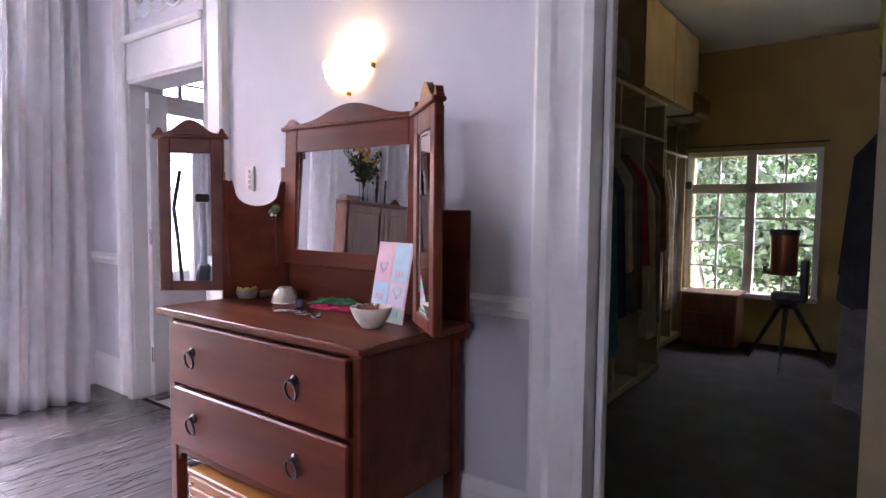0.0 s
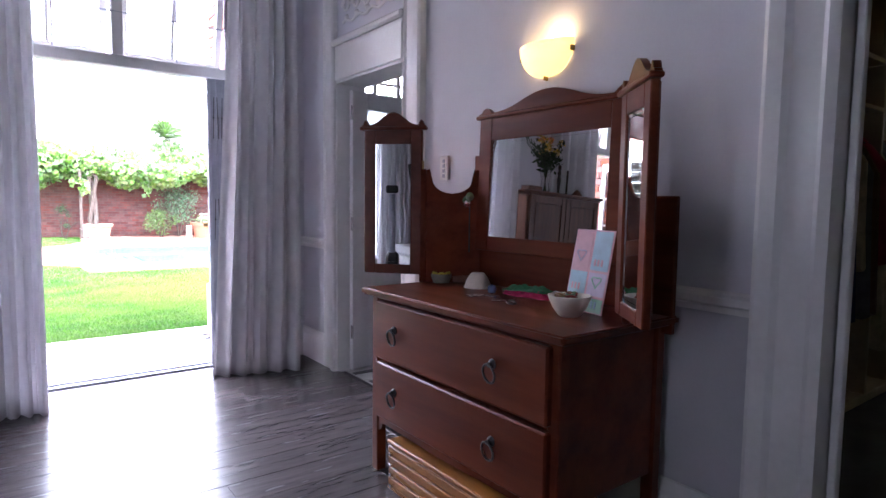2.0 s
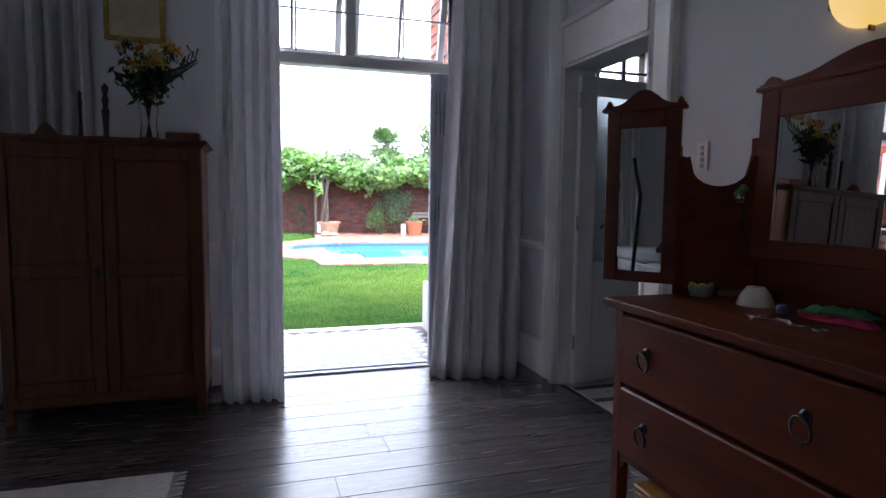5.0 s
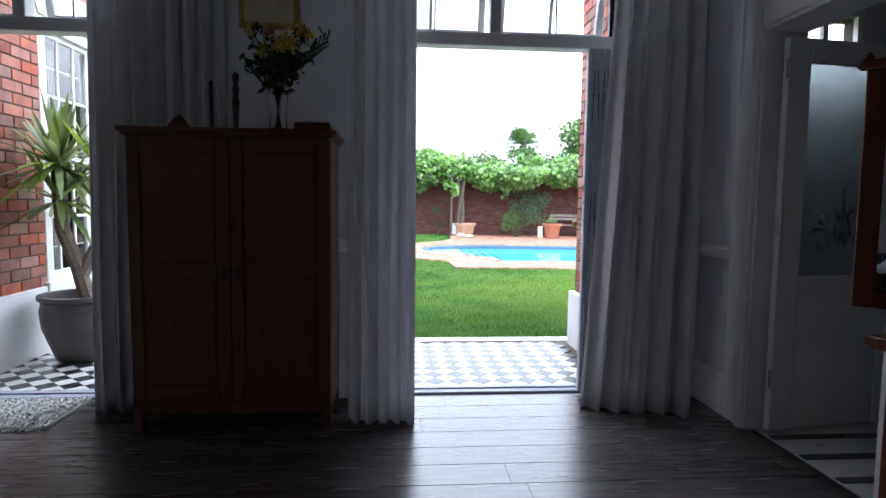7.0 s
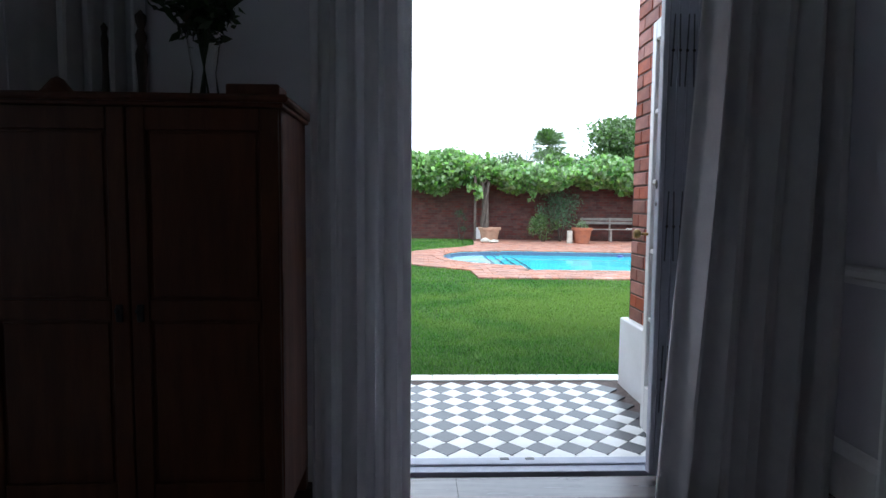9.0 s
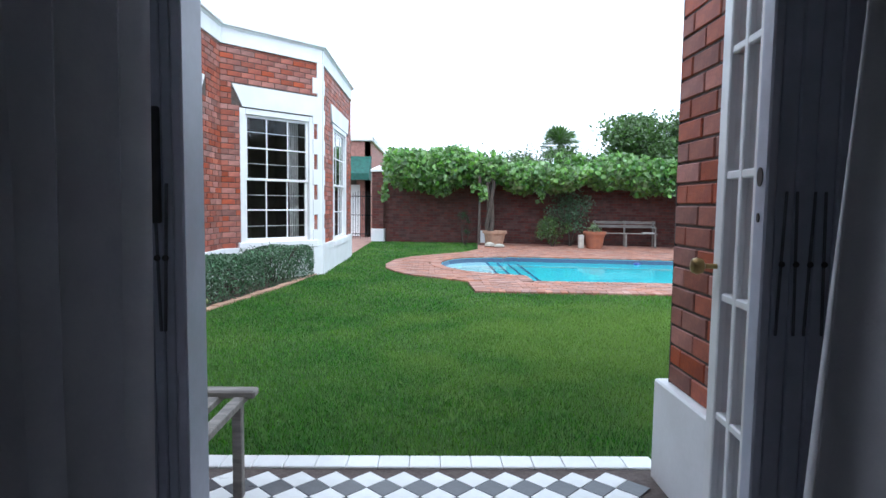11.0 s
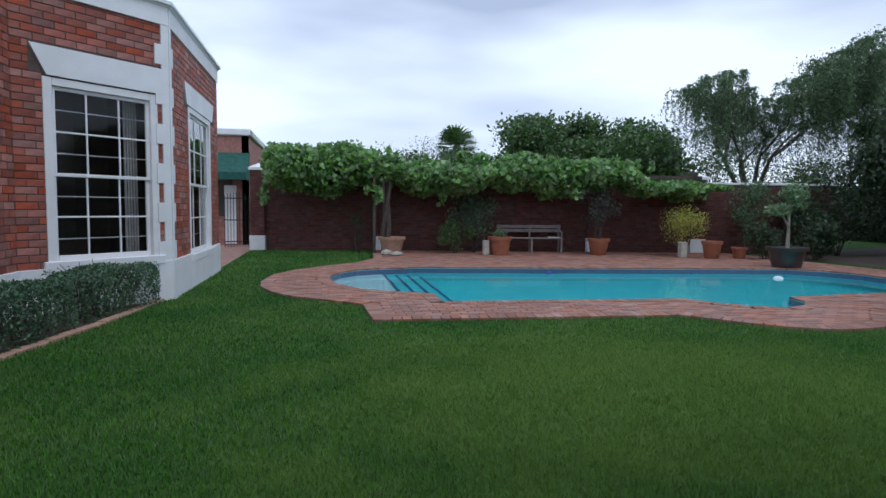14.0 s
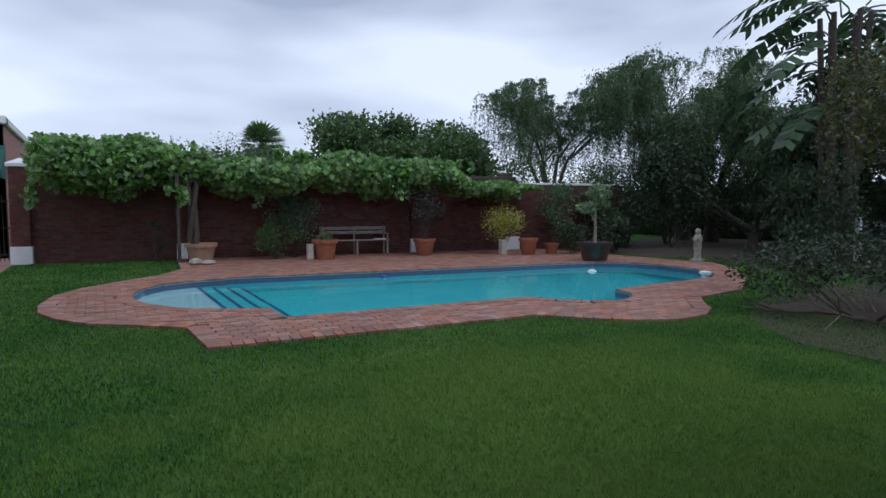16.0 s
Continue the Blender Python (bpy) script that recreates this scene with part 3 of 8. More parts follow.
# ---- garden doorways ----
def fan_sash(parent, x0, x1, z0, z1, tilt):
    s = Matrix.Translation((0, 0.10, z1)) @ pose(0, 0, 0, tilt) @ Matrix.Translation((0, 0, -z1))
    m = M().box((x0, -0.02, z0), (x0 + 0.045, 0.02, z1), 0.003, s).box((x1 - 0.045, -0.02, z0), (x1, 0.02, z1), 0.003, s)
    m.box((x0 + 0.045, -0.02, z0), (x1 - 0.045, 0.02, z0 + 0.05), 0.003, s).box((x0 + 0.045, -0.02, z1 - 0.045), (x1 - 0.045, 0.02, z1), 0.003, s)
    xm = (x0 + x1) / 2
    m.box((xm - 0.011, -0.014, z0 + 0.05), (xm + 0.011, 0.014, z1 - 0.045), 0.002, s)
    sash = part("fan_sash", m, TRIM, parent, "white fanlight sash tilted open")
    p = part("pane", M().box((x0 + 0.045, -0.003, z0 + 0.05), (x1 - 0.045, 0.003, z1 - 0.045), 0, s), GLASS, sash)
    p.visible_shadow = False


def french_leaf(parent, hinge, width, ang):
    """A glazed white leaf with two columns and five rows of panes, opened outwards."""
    e = new("door_leaf")
    e.parent = parent
    e.matrix_basis = pose(*hinge, 0, 0, ang)
    z0, z1 = 0.02, 2.14
    m = M().box((0, -0.022, z0), (0.10, 0.022, z1), 0.004).box((width - 0.06, -0.022, z0), (width, 0.022, z1), 0.004)
    m.box((0.10, -0.022, z0), (width - 0.06, 0.022, z0 + 0.24), 0.004).box((0.10, -0.022, z1 - 0.1), (width - 0.06, 0.022, z1), 0.004)
    xm = (width + 0.04) / 2
    m.box((xm - 0.012, -0.018, z0 + 0.24), (xm + 0.012, 0.018, z1 - 0.1), 0.004)
    rows = 5
    for k in range(1, rows):
        z = z0 + 0.24 + (z1 - z0 - 0.34) * k / rows
        m.box((0.10, -0.017, z - 0.012), (width - 0.06, 0.017, z + 0.012), 0.004)
    part("leaf_frame", m, TRIM, e, "white painted glazed door leaf")
    for k in range(rows):
        za, zb = z0 + 0.24 + (z1 - z0 - 0.34) * k / rows + 0.012, z0 + 0.24 + (z1 - z0 - 0.34) * (k + 1) / rows - 0.012
        for a, b in ((0.10, xm - 0.012), (xm + 0.012, width - 0.06)):
            part("pane", M().box((a, -0.002, za), (b, 0.002, zb)), GLASS, e).visible_shadow = False
    part("door_knob", M().lathe([(0.008, 0), (0.008, 0.035), (0.022, 0.042), (0.026, 0.058), (0.020, 0.072), (0.001, 0.076)], 14, (0, 0, 0), pose(width - 0.03, 0.022, 1.06, -90)), BRASS, e, "aged brass knob", True)
    return e


def gate_stack(parent, x0, x1, y, z1, end, deep):
    """A folded concertina security gate: flat upright slats, an end post on one side, crossed lattice groups."""
    n = 4
    for k in range(n):
        a = x0 + (x1 - x0) * k / n
        part("slat", M().box((a + 0.0015, y, 0.02), (a + (x1 - x0) / n - 0.0015, y + 0.03, z1), 0.003), STEEL, parent, "grey steel gate slat")
    xe = x0 if end < 0 else x1
    pa, pb = sorted((xe, xe + end * 0.022))
    part("end_post", M().box((pa, y - 0.004, 0.02), (pb, y + deep, z1), 0.004), STEELPALE, parent, "pale grey gate end post")
    for zc in (0.45, 1.12, 1.86):
        for k in range(5):
            a = x0 + (x1 - x0) * (k + 0.6) / 5.6
            sw = 0.004 * (-1 if k % 2 else 1)
            part("lattice_bar", M().box((-0.003, -0.004, -0.15), (0.003, 0.0, 0.15), 0.001, pose(a, y - 0.001, zc, 0, math.degrees(math.atan2(sw, 0.15)), 0)), STEELDARK, parent, "thin folded lattice bar")
            part("rivet", M().lathe([(0.007, 0), (0.006, 0.003), (0.001, 0.004)], 8, (0, 0, 0), pose(a, y - 0.005, zc, 90)), IRON, parent)


def doorway(name, X, label, ajar):
    x0, x1 = X
    d = structure(name, M().box((x0 - 0.07, 0.02, 0.0), (x0, 0.14, HEAD), 0.004).box((x1, 0.02, 0.0), (x1 + 0.07, 0.14, HEAD), 0.004).box((x0 - 0.07, 0.02, HEAD), (x1 + 0.07, 0.14, HEAD + 0.06), 0.004), TRIM, label)
    m = M().box((x0, 0.025, 2.155), (x1, 0.135, 2.235), 0.006)
    part("transom_bar", m, TRIM, d, "pale grey transom bar")
    xm = (x0 + x1) / 2
    part("mullion", M().box((xm - 0.035, 0.03, 2.235), (xm + 0.035, 0.13, HEAD), 0.005), TRIM, d)
    fan_sash(d, x0 + 0.01, xm - 0.04, 2.24, HEAD - 0.005, 14)
    fan_sash(d, xm + 0.04, x1 - 0.01, 2.24, HEAD - 0.005, 14)
    for k, z in enumerate((2.52, 2.80)):
        part("burglar_bar", M().tube([(x0, 0.035, z), (x1, 0.035, z)], 0.006, 6), STEEL, d, "thin grey burglar bar", True)
    for f in (0.25, 0.75):
        xa = x0 + (x1 - x0) * f
        part("burglar_bar", M().tube([(xa, 0.035, 2.235), (xa, 0.035, HEAD)], 0.006, 6), STEEL, d, "thin grey burglar bar", True)
    part("sill", M().box((x0 - 0.02, -0.005, -0.10), (x1 + 0.02, 0.055, 0.012), 0.003).box((x0 - 0.02, 0.055, -0.10), (x1 + 0.02, 0.10, 0.022), 0.003).box((x0 - 0.02, 0.10, -0.10), (x1 + 0.02, 0.165, 0.004), 0.003), STEEL, d, "grey metal door track")
    for xs in (xm - 0.06, xm + 0.06):
        part("floor_slot", M().box((xs - 0.02, 0.13, 0.004), (xs + 0.02, 0.15, 0.010)), BLACK, d)
    return d


dw = doorway("door_1", D1, "white garden doorway with fanlights and folded grey security gate", True)
gate_stack(dw, 0.750, 0.917, -0.055, 2.14, -1, 0.04)
for z, h in ((1.30, 0.020), (1.215, 0.010)):
    part("lock_hole", M().lathe([(h, 0), (h, 0.002)], 14, (0, 0, 0), Matrix.Translation((0.7275, -0.036, z)) @ pose(0, 0, 0, 0, -90, 0) @ Matrix.Diagonal((1, 0.55, 1, 1))), BLACK, dw, "dark lock hole")
gate_stack(dw, -0.565, -0.472, -0.06, 2.14, 1, 0.105)
part("lock_plate", M().box((-0.545, -0.075, 1.19), (-0.492, -0.0655, 1.42), 0.003), BLACK, dw, "black gate lock plate")
part("lock_knob", M().lathe([(0.012, 0), (0.012, 0.012), (0.006, 0.016)], 12, (0, 0, 0), pose(-0.53, -0.075, 1.26, 90)), CHROME, dw, "small metal lock knob", True)
french_leaf(dw, (0.890, 0.165, 0), 0.345, 84.5)
french_leaf(dw, (-0.60, 0.195, 0), 0.60, 178)
dw2 = doorway("door_2", D2, "white garden doorway beside the wooden cupboard", True)
gate_stack(dw2, -2.10, -1.985, 0.0, 2.14, -1, 0.04)
french_leaf(dw2, (-3.155, 0.16, 0), 0.36, 88)

# ---- floor boards, running along the garden wall ----
pm = {}
k = 0
rnd = random.Random(3)
y = YF + 0.0
row = 0
while y > -8.0:
    x = -5.0 - rnd.uniform(0, 1.2)
    while x < XR:
        a, b = max(x, -4.99), min(x + 1.29, XR - 0.001)
        L = round(b - a, 3)
        if L > 0.05:
            if y > -5.9:
                if L not in pm:
                    pm[L] = M().box((0, -0.1925, -0.012), (L - 0.001, -0.0025, 0.0), 0.0008).mesh("floor_board", PLANK)
                o = new("floor_board", pm[L])
                o.location = (a, y, 0)
                o.parent = bpy.data.objects["floor_base"]
        x += 1.29
    y -= 0.194
    row += 1
structure("floor_behind", M().box((-5.0, -8.0, -0.012), (XR, y if y > -5.9 else -5.95, 0.0)), PLANK)

# ---- curtains ----
def curtain(x0, x1, y, depth, folds, seed, lean=0.0, wide=0.12, slant=0.0, label="white linen curtain hanging in soft folds to the floor"):
    rnd = random.Random(seed)
    nx, nz = folds * 10, 26
    vs, fs = [], []
    ph = [rnd.uniform(-0.5, 0.5) for _ in range(folds + 1)]
    am = [rnd.uniform(0.6, 1.25) for _ in range(folds + 1)]
    for j in range(nz + 1):
        h = j / nz
        z = -0.004 + h * 3.317
        for i in range(nx + 1):
            u = i / nx
            u = u + 0.035 * math.sin(6.28 * u * 1.5 + seed) * u * (1 - u) * 4
            k = min(int(u * folds), folds - 1)
            f = u * folds - k
            amp = am[k] * (1 - f) + am[k + 1] * f
            fold = math.sin(2 * math.pi * u * folds + ph[k] * (1 - f) + ph[k + 1] * f + 0.5 * math.sin(h * 3 + k))
            sharp = math.copysign(abs(fold) ** 0.75, fold)
            flare = 1 + wide * (1 - h) ** 1.3
            x = (x0 + x1) / 2 + (x1 - x0) * (u - 0.5) * flare + lean * (1 - h) ** 1.3
            yy = y + slant * (u - 0.5) - 0.02 * (1 - h) + depth * 0.5 * amp * sharp * (0.65 + 0.35 * (1 - h)) * (1 - 0.35 * (1 - h) ** 6) + 0.012 * math.sin(6 * h + 9 * u + seed) + 0.010 * math.sin(2 * math.pi * u * folds * 2.3 + 3 * h) * (1 - 0.5 * h)
            vs.append((x, yy, z))
    for j in range(nz):
        for i in range(nx):
            a = j * (nx + 1) + i
            fs.append((a, a + 1, a + nx + 2, a + nx + 1))
    c = thing("curtain", label, "curtain", "garden door curtains")
    me = M().add(vs, fs)
    o = part("cloth", me, CURTAIN, c, "", True)
    so = o.modifiers.new("thickness", "SOLIDIFY")
    so.thickness = 0.004
    part("rail", M().tube([(x0 - 0.1, y, 3.36), (x1 + 0.1, y, 3.36)], 0.014), BRASS, c, "", True)
    return c


curtain(0.835, 1.26, -0.35, 0.12, 5, 1, -0.09, 0.36, -0.15)
curtain(-0.685, -0.325, -0.43, 0.11, 5, 2, 0.0, 0.02, -0.04)
curtain(-2.09, -1.42, -0.125, 0.08, 8, 3, 0.0, 0.04, 0.19)
curtain(-3.95, -3.35, -0.20, 0.12, 7, 4, 0.0)
for y0, y1, sd in ((-4.85, -4.2, 5), (-3.1, -2.5, 6)):
    c = curtain(y0, y1, -0.20, 0.13, 9, sd, 0.0, 0.12, 0.0, "white linen curtain at the bed-side window")
    c.matrix_basis = pose(-5.0, 0, 0, 0, 0, 90)

bdw = structure("bedroom_window", M().box((-5.15, WB2[0] - 0.05, WB2[2] - 0.06), (-4.98, WB2[1] + 0.05, WB2[2]), 0.004), TRIM, "white many-paned window beside the bed")
for k in range(5):
    yk = WB2[0] + (WB2[1] - WB2[0]) * k / 4
    part("glazing_bar", M().box((-5.08, yk - 0.014, WB2[2]), (-5.05, yk + 0.014, WB2[3])), TRIM, bdw)
for k in range(1, 6):
    zk = WB2[2] + (WB2[3] - WB2[2]) * k / 6
    part("glazing_bar", M().box((-5.078, WB2[0], zk - 0.014), (-5.052, WB2[1], zk + 0.014)), TRIM, bdw)
part("sheer_blind", M().box((-5.105, WB2[0] - 0.02, WB2[2]), (-5.100, WB2[1] + 0.02, WB2[3] + 0.02)), CURTAIN, bdw, "thin white blind behind the panes")

# ---- dressing table with three mirrors ----
dt = thing("dressing_table", "polished mahogany dressing table with three mirrors and two drawers", "dressing table")
TX0, TX1, TY0, TY1, TZ = 0.835, 1.45, -3.39, -2.137, 0.867
part("top", M().prism([(TX0 + 0.012, TY0), (TX1, TY0), (TX1, TY1), (TX0 + 0.012, TY1), (TX0, TY1 - 0.012), (TX0, TY0 + 0.012)], TZ - 0.022, TZ - 0.006).box((TX0 + 0.006, TY0 + 0.006, TZ - 0.008), (TX1, TY1 - 0.006, TZ), 0.004).box((TX0 + 0.012, TY0 + 0.012, TZ - 0.034), (TX1, TY1 - 0.012, TZ - 0.021), 0.004), MAHOG, dt, "polished mahogany top")
BX0, BYA, BYB = 0.872, -3.345, -2.185
for ya, yb in ((BYA, BYA + 0.05), (BYB - 0.05, BYB)):
    for xa, xb in ((BX0, BX0 + 0.05), (TX1 - 0.06, TX1 - 0.01)):
        part("leg", M().box((xa, ya, 0.0), (xb, yb, TZ - 0.034), 0.005), MAHOG, dt)
for ya in (BYA + 0.012, BYB - 0.03):
    part("side_panel", M().box((BX0 + 0.05, ya, 0.27), (TX1 - 0.06, ya + 0.018, TZ - 0.034), 0.003), MAHOG, dt)
part("back_panel", M().box((TX1 - 0.03, BYA + 0.05, 0.27), (TX1 - 0.02, BYB - 0.05, TZ - 0.034)), MAHOG, dt)
part("bottom_board", M().box((BX0 + 0.02, BYA + 0.05, 0.262), (TX1 - 0.03, BYB - 0.05, 0.274)), MAHOG, dt)
ap = [(BYB - 0.05, 0.28), (BYA + 0.05, 0.28), (BYA + 0.05, 0.20)]
ap += [(BYA + 0.05 + 0.03 * math.sin(a), 0.20 + 0.035 * (1 - math.cos(a))) for a in (0.8, 1.57)]
ap += [(BYA + 0.10 + (BYB - BYA - 0.2) * k / 8, 0.238 + 0.004 * math.sin(k)) for k in range(9)]
ap += [(BYB - 0.05 - 0.03 * math.sin(a), 0.20 + 0.035 * (1 - math.cos(a))) for a in (1.57, 0.8)] + [(BYB - 0.05, 0.20)]
part("apron", M().prism(ap, BX0 + 0.006, BX0 + 0.024, "x"), MAHOG, dt)
part("drawer_rail", M().box((BX0 + 0.004, BYA + 0.05, 0.542), (BX0 + 0.03, BYB - 0.05, 0.556)).box((BX0 + 0.004, BYA + 0.05, 0.822), (BX0 + 0.03, BYB - 0.05, 0.834)), MAHOG, dt)
for za, zb in ((0.558, 0.820), (0.284, 0.540)):
    dr = part("drawer", M().box((BX0 - 0.026, -3.315, za), (BX0 + 0.01, -2.262, zb), 0.007), MAHOG, dt, "mahogany drawer front")
    for yc in (-2.42, -3.06):
        zc = (za + zb) / 2 + 0.02
        m = M().lathe([(0.019, 0), (0.019, 0.004), (0.010, 0.012), (0.010, 0.02)], 12, (0, 0, 0), pose(BX0 - 0.026, yc, zc, 0, -90, 0))
        ring = [(BX0 - 0.044 - 0.006 * math.cos(a), yc + 0.030 * math.sin(a), zc - 0.032 + 0.034 * math.cos(a)) for a in [2 * math.pi * i / 18 for i in range(19)]]
        m.tube(ring, 0.0045, 7)
        part("ring_handle", m, IRON, dr, "dark iron ring pull", True)


def crest(w, rise):
    """Outline of a scrolled mirror crest, w wide: a domed middle, hollow shoulders and a small ear at each end."""
    pts = []
    for i in range(49):
        u = -1 + 2 * i / 48
        a = abs(u)
        if a < 0.34:
            z = 0.62 + 0.38 * math.cos(a / 0.34 * math.pi / 2)
        elif a < 0.80:
            z = 0.14 + 0.48 * (1 - (a - 0.34) / 0.46) ** 2.2
        elif a < 0.96:
            z = 0.14 + 0.34 * math.sin((a - 0.80) / 0.16 * math.pi) ** 0.8
        else:
            z = 0.12
        pts.append((u * w / 2, rise * z))
    return pts


def mirror(name, w, z0, z1, gl, rise, m0, extra=0.0):
    """A framed mirror in its own plane: x across, y forward is minus, z up; gl: frame width at sides."""
    f = part(name, M().box((-w / 2 + 0.01, 0.014, z0 + 0.01), (w / 2 - 0.01, 0.019, z1 - 0.01), 0.001, m0), MAHOG, dt, "mahogany framed bevelled mirror")
    for xa, xb in ((-w / 2, -w / 2 + gl), (w / 2 - gl, w / 2)):
        part("stile", M().box((xa, -0.014, z0), (xb, 0.014, z1), 0.004, m0), MAHOG, f)
    for za, zb in ((z0, z0 + gl * 0.8 + extra), (z1 - gl * 1.25, z1)):
        part("rail", M().box((-w / 2 + gl, -0.0135, za), (w / 2 - gl, 0.0135, zb), 0.003, m0), MAHOG, f)
    part("glass", M().box((-w / 2 + gl - 0.004, -0.006, z0 + gl * 0.8 + extra - 0.004), (w / 2 - gl + 0.004, 0.004, z1 - gl * 1.25 + 0.004), 0.0, m0), MIRROR, f, "clear mirror glass")
    b = 0.012
    a0, a1, c0, c1 = -w / 2 + gl, w / 2 - gl, z0 + gl * 0.8 + extra, z1 - gl * 1.25
    bev = M().box((a0, -0.008, c0), (a0 + b, -0.0062, c1), 0, m0).box((a1 - b, -0.008, c0), (a1, -0.0062, c1), 0, m0).box((a0 + b, -0.008, c0), (a1 - b, -0.0062, c0 + b), 0, m0).box((a0 + b, -0.008, c1 - b), (a1 - b, -0.0062, c1), 0, m0)
    part("glass_bevel", bev, MIRROR, f, "bevelled mirror edge")
    cr = M().prism(crest(w + 0.03, rise) + [(w / 2 + 0.015, -0.012), (-w / 2 - 0.015, -0.012)], -0.012, 0.012, "y", m0 @ Matrix.Translation((0, 0, z1 + 0.012)))
    cr.box((-w / 2 - 0.022, -0.026, z1 - 0.004), (w / 2 + 0.022, 0.018, z1 + 0.014), 0.005, m0)
    part("crest", cr, MAHOG, f, "scrolled mahogany crest", True)
    return f


# across = from the left end to the right end of the table as one faces it
MC = -2.752
centre = Matrix.Translation((1.392, MC, 1.04)) @ Matrix(((0, 1, 0, 0), (-1, 0, 0, 0), (0, 0, 1, 0), (0, 0, 0, 1))) @ pose(0, 0, 0, -2.2) @ Matrix.Translation((0, 0, -1.04))
mirror("centre_mirror", 0.87, 1.035, 1.675, 0.088, 0.078, centre)


def wing_pose(hinge, tip):
    hx, hy = hinge
    tx, ty = tip
    d = Vector((tx - hx, ty - hy, 0))
    mid = Vector(((hx + tx) / 2, (hy + ty) / 2, 0))
    return mid, d


def wing(hinge, tip, flip):
    mid, d = wing_pose(hinge, tip)
    u = d.normalized() * (-1 if flip else 1)
    n = Vector((0, 0, 1)).cross(u)
    m0 = Matrix(((u.x, n.x, 0, mid.x), (u.y, n.y, 0, mid.y), (0, 0, 1, 0), (0, 0, 0, 1)))
    return mirror("wing_mirror", d.length, 0.905, 1.625, 0.058, 0.072, m0)


wing((1.178, -2.145), (0.985, -1.915), True)
wing((1.155, -3.345), (0.975, -3.575), False)
for ya, yb in ((-2.150, -2.325), (-3.355, -3.180)):
    d = Vector((1.405 - 1.185, yb - ya, 0))
    u = d.normalized()
    n = Vector((0, 0, 1)).cross(u)
    m0 = Matrix(((u.x, n.x, 0, 1.185), (u.y, n.y, 0, ya), (0, 0, 1, 0), (0, 0, 0, 1)))
    L = d.length
    poly = [(0, TZ), (L, TZ), (L, 1.42), (L * 0.93, 1.43), (L * 0.86, 1.40)]
    poly += [(L * 0.5 + L * 0.36 * math.cos(a), 1.385 - 0.075 * math.sin(a)) for a in [math.pi * k / 10 for k in range(11)]]
    poly += [(L * 0.10, 1.43), (0.0, 1.42)]
    part("shaped_panel", M().prism(poly, -0.009, 0.009, "y", m0), MAHOG, dt, "shaped mahogany side panel", True)
    part("wing_post", M().box((-0.02, -0.014, TZ), (0.012, 0.014, 1.43), 0.004, m0), MAHOG, dt)
    for z in (1.02, 1.42):
        part("hinge", M().lathe([(0.007, 0), (0.007, 0.05)], 8, (1.178 if ya > -3 else 1.165, ya + (0.004 if ya > -3 else 0.004), z)), BRASS, dt, "", True)
part("back_board", M().box((1.412, -3.385, 0.80), (1.436, -3.20, 1.30), 0.004), MAHOG, dt, "mahogany back board")
part("mirror_board", M().box((1.408, -3.185, TZ), (1.424, -2.32, 1.07), 0.003), MAHOG, dt)
for yy in (-3.21, -2.295):
    part("mirror_post", M().box((1.405, yy - 0.02, TZ), (1.43, yy + 0.02, 1.50), 0.004), MAHOG, dt)

# ---- things on the dressing table ----
CERAMIC = mat("cream_ceramic", (0.72, 0.68, 0.60), (0.62, 0.58, 0.50), 9, 0.35, 0.03)


def bowl(at, label, turned):
    prof = [(0.035, 0.0), (0.040, 0.004), (0.060, 0.030), (0.074, 0.062), (0.078, 0.075), (0.073, 0.076), (0.066, 0.058), (0.045, 0.018), (0.001, 0.010)]
    if turned:
        prof = [(r * 0.84, 0.070 - z * 0.92) for r, z in prof]
    return single("bowl", M().lathe(prof, 24), CERAMIC, label, "bowl", "bowls", True, at)


bowl((1.115, -3.165, TZ), "cream ceramic bowl heaped with trinkets", False)
bowl((1.29, -2.45, TZ), "cream ceramic bowl turned upside down", True)
rnd = random.Random(8)
tr = [mat("beads_red", (0.35, 0.06, 0.05), None, 30, 0.4, 0), mat("beads_brown", (0.25, 0.13, 0.05), None, 30, 0.4, 0), mat("beads_green", (0.10, 0.22, 0.10), None, 30, 0.4, 0), CHROME]
for k in range(14):
    a, r = rnd.uniform(0, 6.28), rnd.uniform(0, 0.05)
    c = (1.115 + r * math.cos(a), -3.165 + r * math.sin(a), TZ + 0.066)
    ring = [(c[0] + 0.018 * math.cos(b), c[1] + 0.018 * math.sin(b), c[2] + 0.008 * math.sin(b + k) + 0.004 * (k % 3)) for b in [i * 0.7 for i in range(10)]]
    single("bangle", M().tube(ring, 0.0045, 6), tr[k % 4], "small beaded bangle lying in the bowl", "bangle", "trinkets in the bowl", True)
card = thing("greeting_card", "pastel patchwork greeting card standing against the mirror", "card", "", (1.235, -3.035, TZ), 0)
cm0 = pose(0, 0, 0, 0, 11, -8)
PA = [mat("card_" + nme, c, tuple(v * 0.9 for v in c), 18, 0.6, 0.02) for nme, c in (("pink", (0.78, 0.50, 0.58)), ("blue", (0.45, 0.66, 0.78)), ("mint", (0.40, 0.68, 0.56)), ("lilac", (0.66, 0.58, 0.74)))]
part("sheet", M().box((0, -0.20, 0), (0.003, 0, 0.31), 0, cm0), PA[0], card, "folded pastel card")
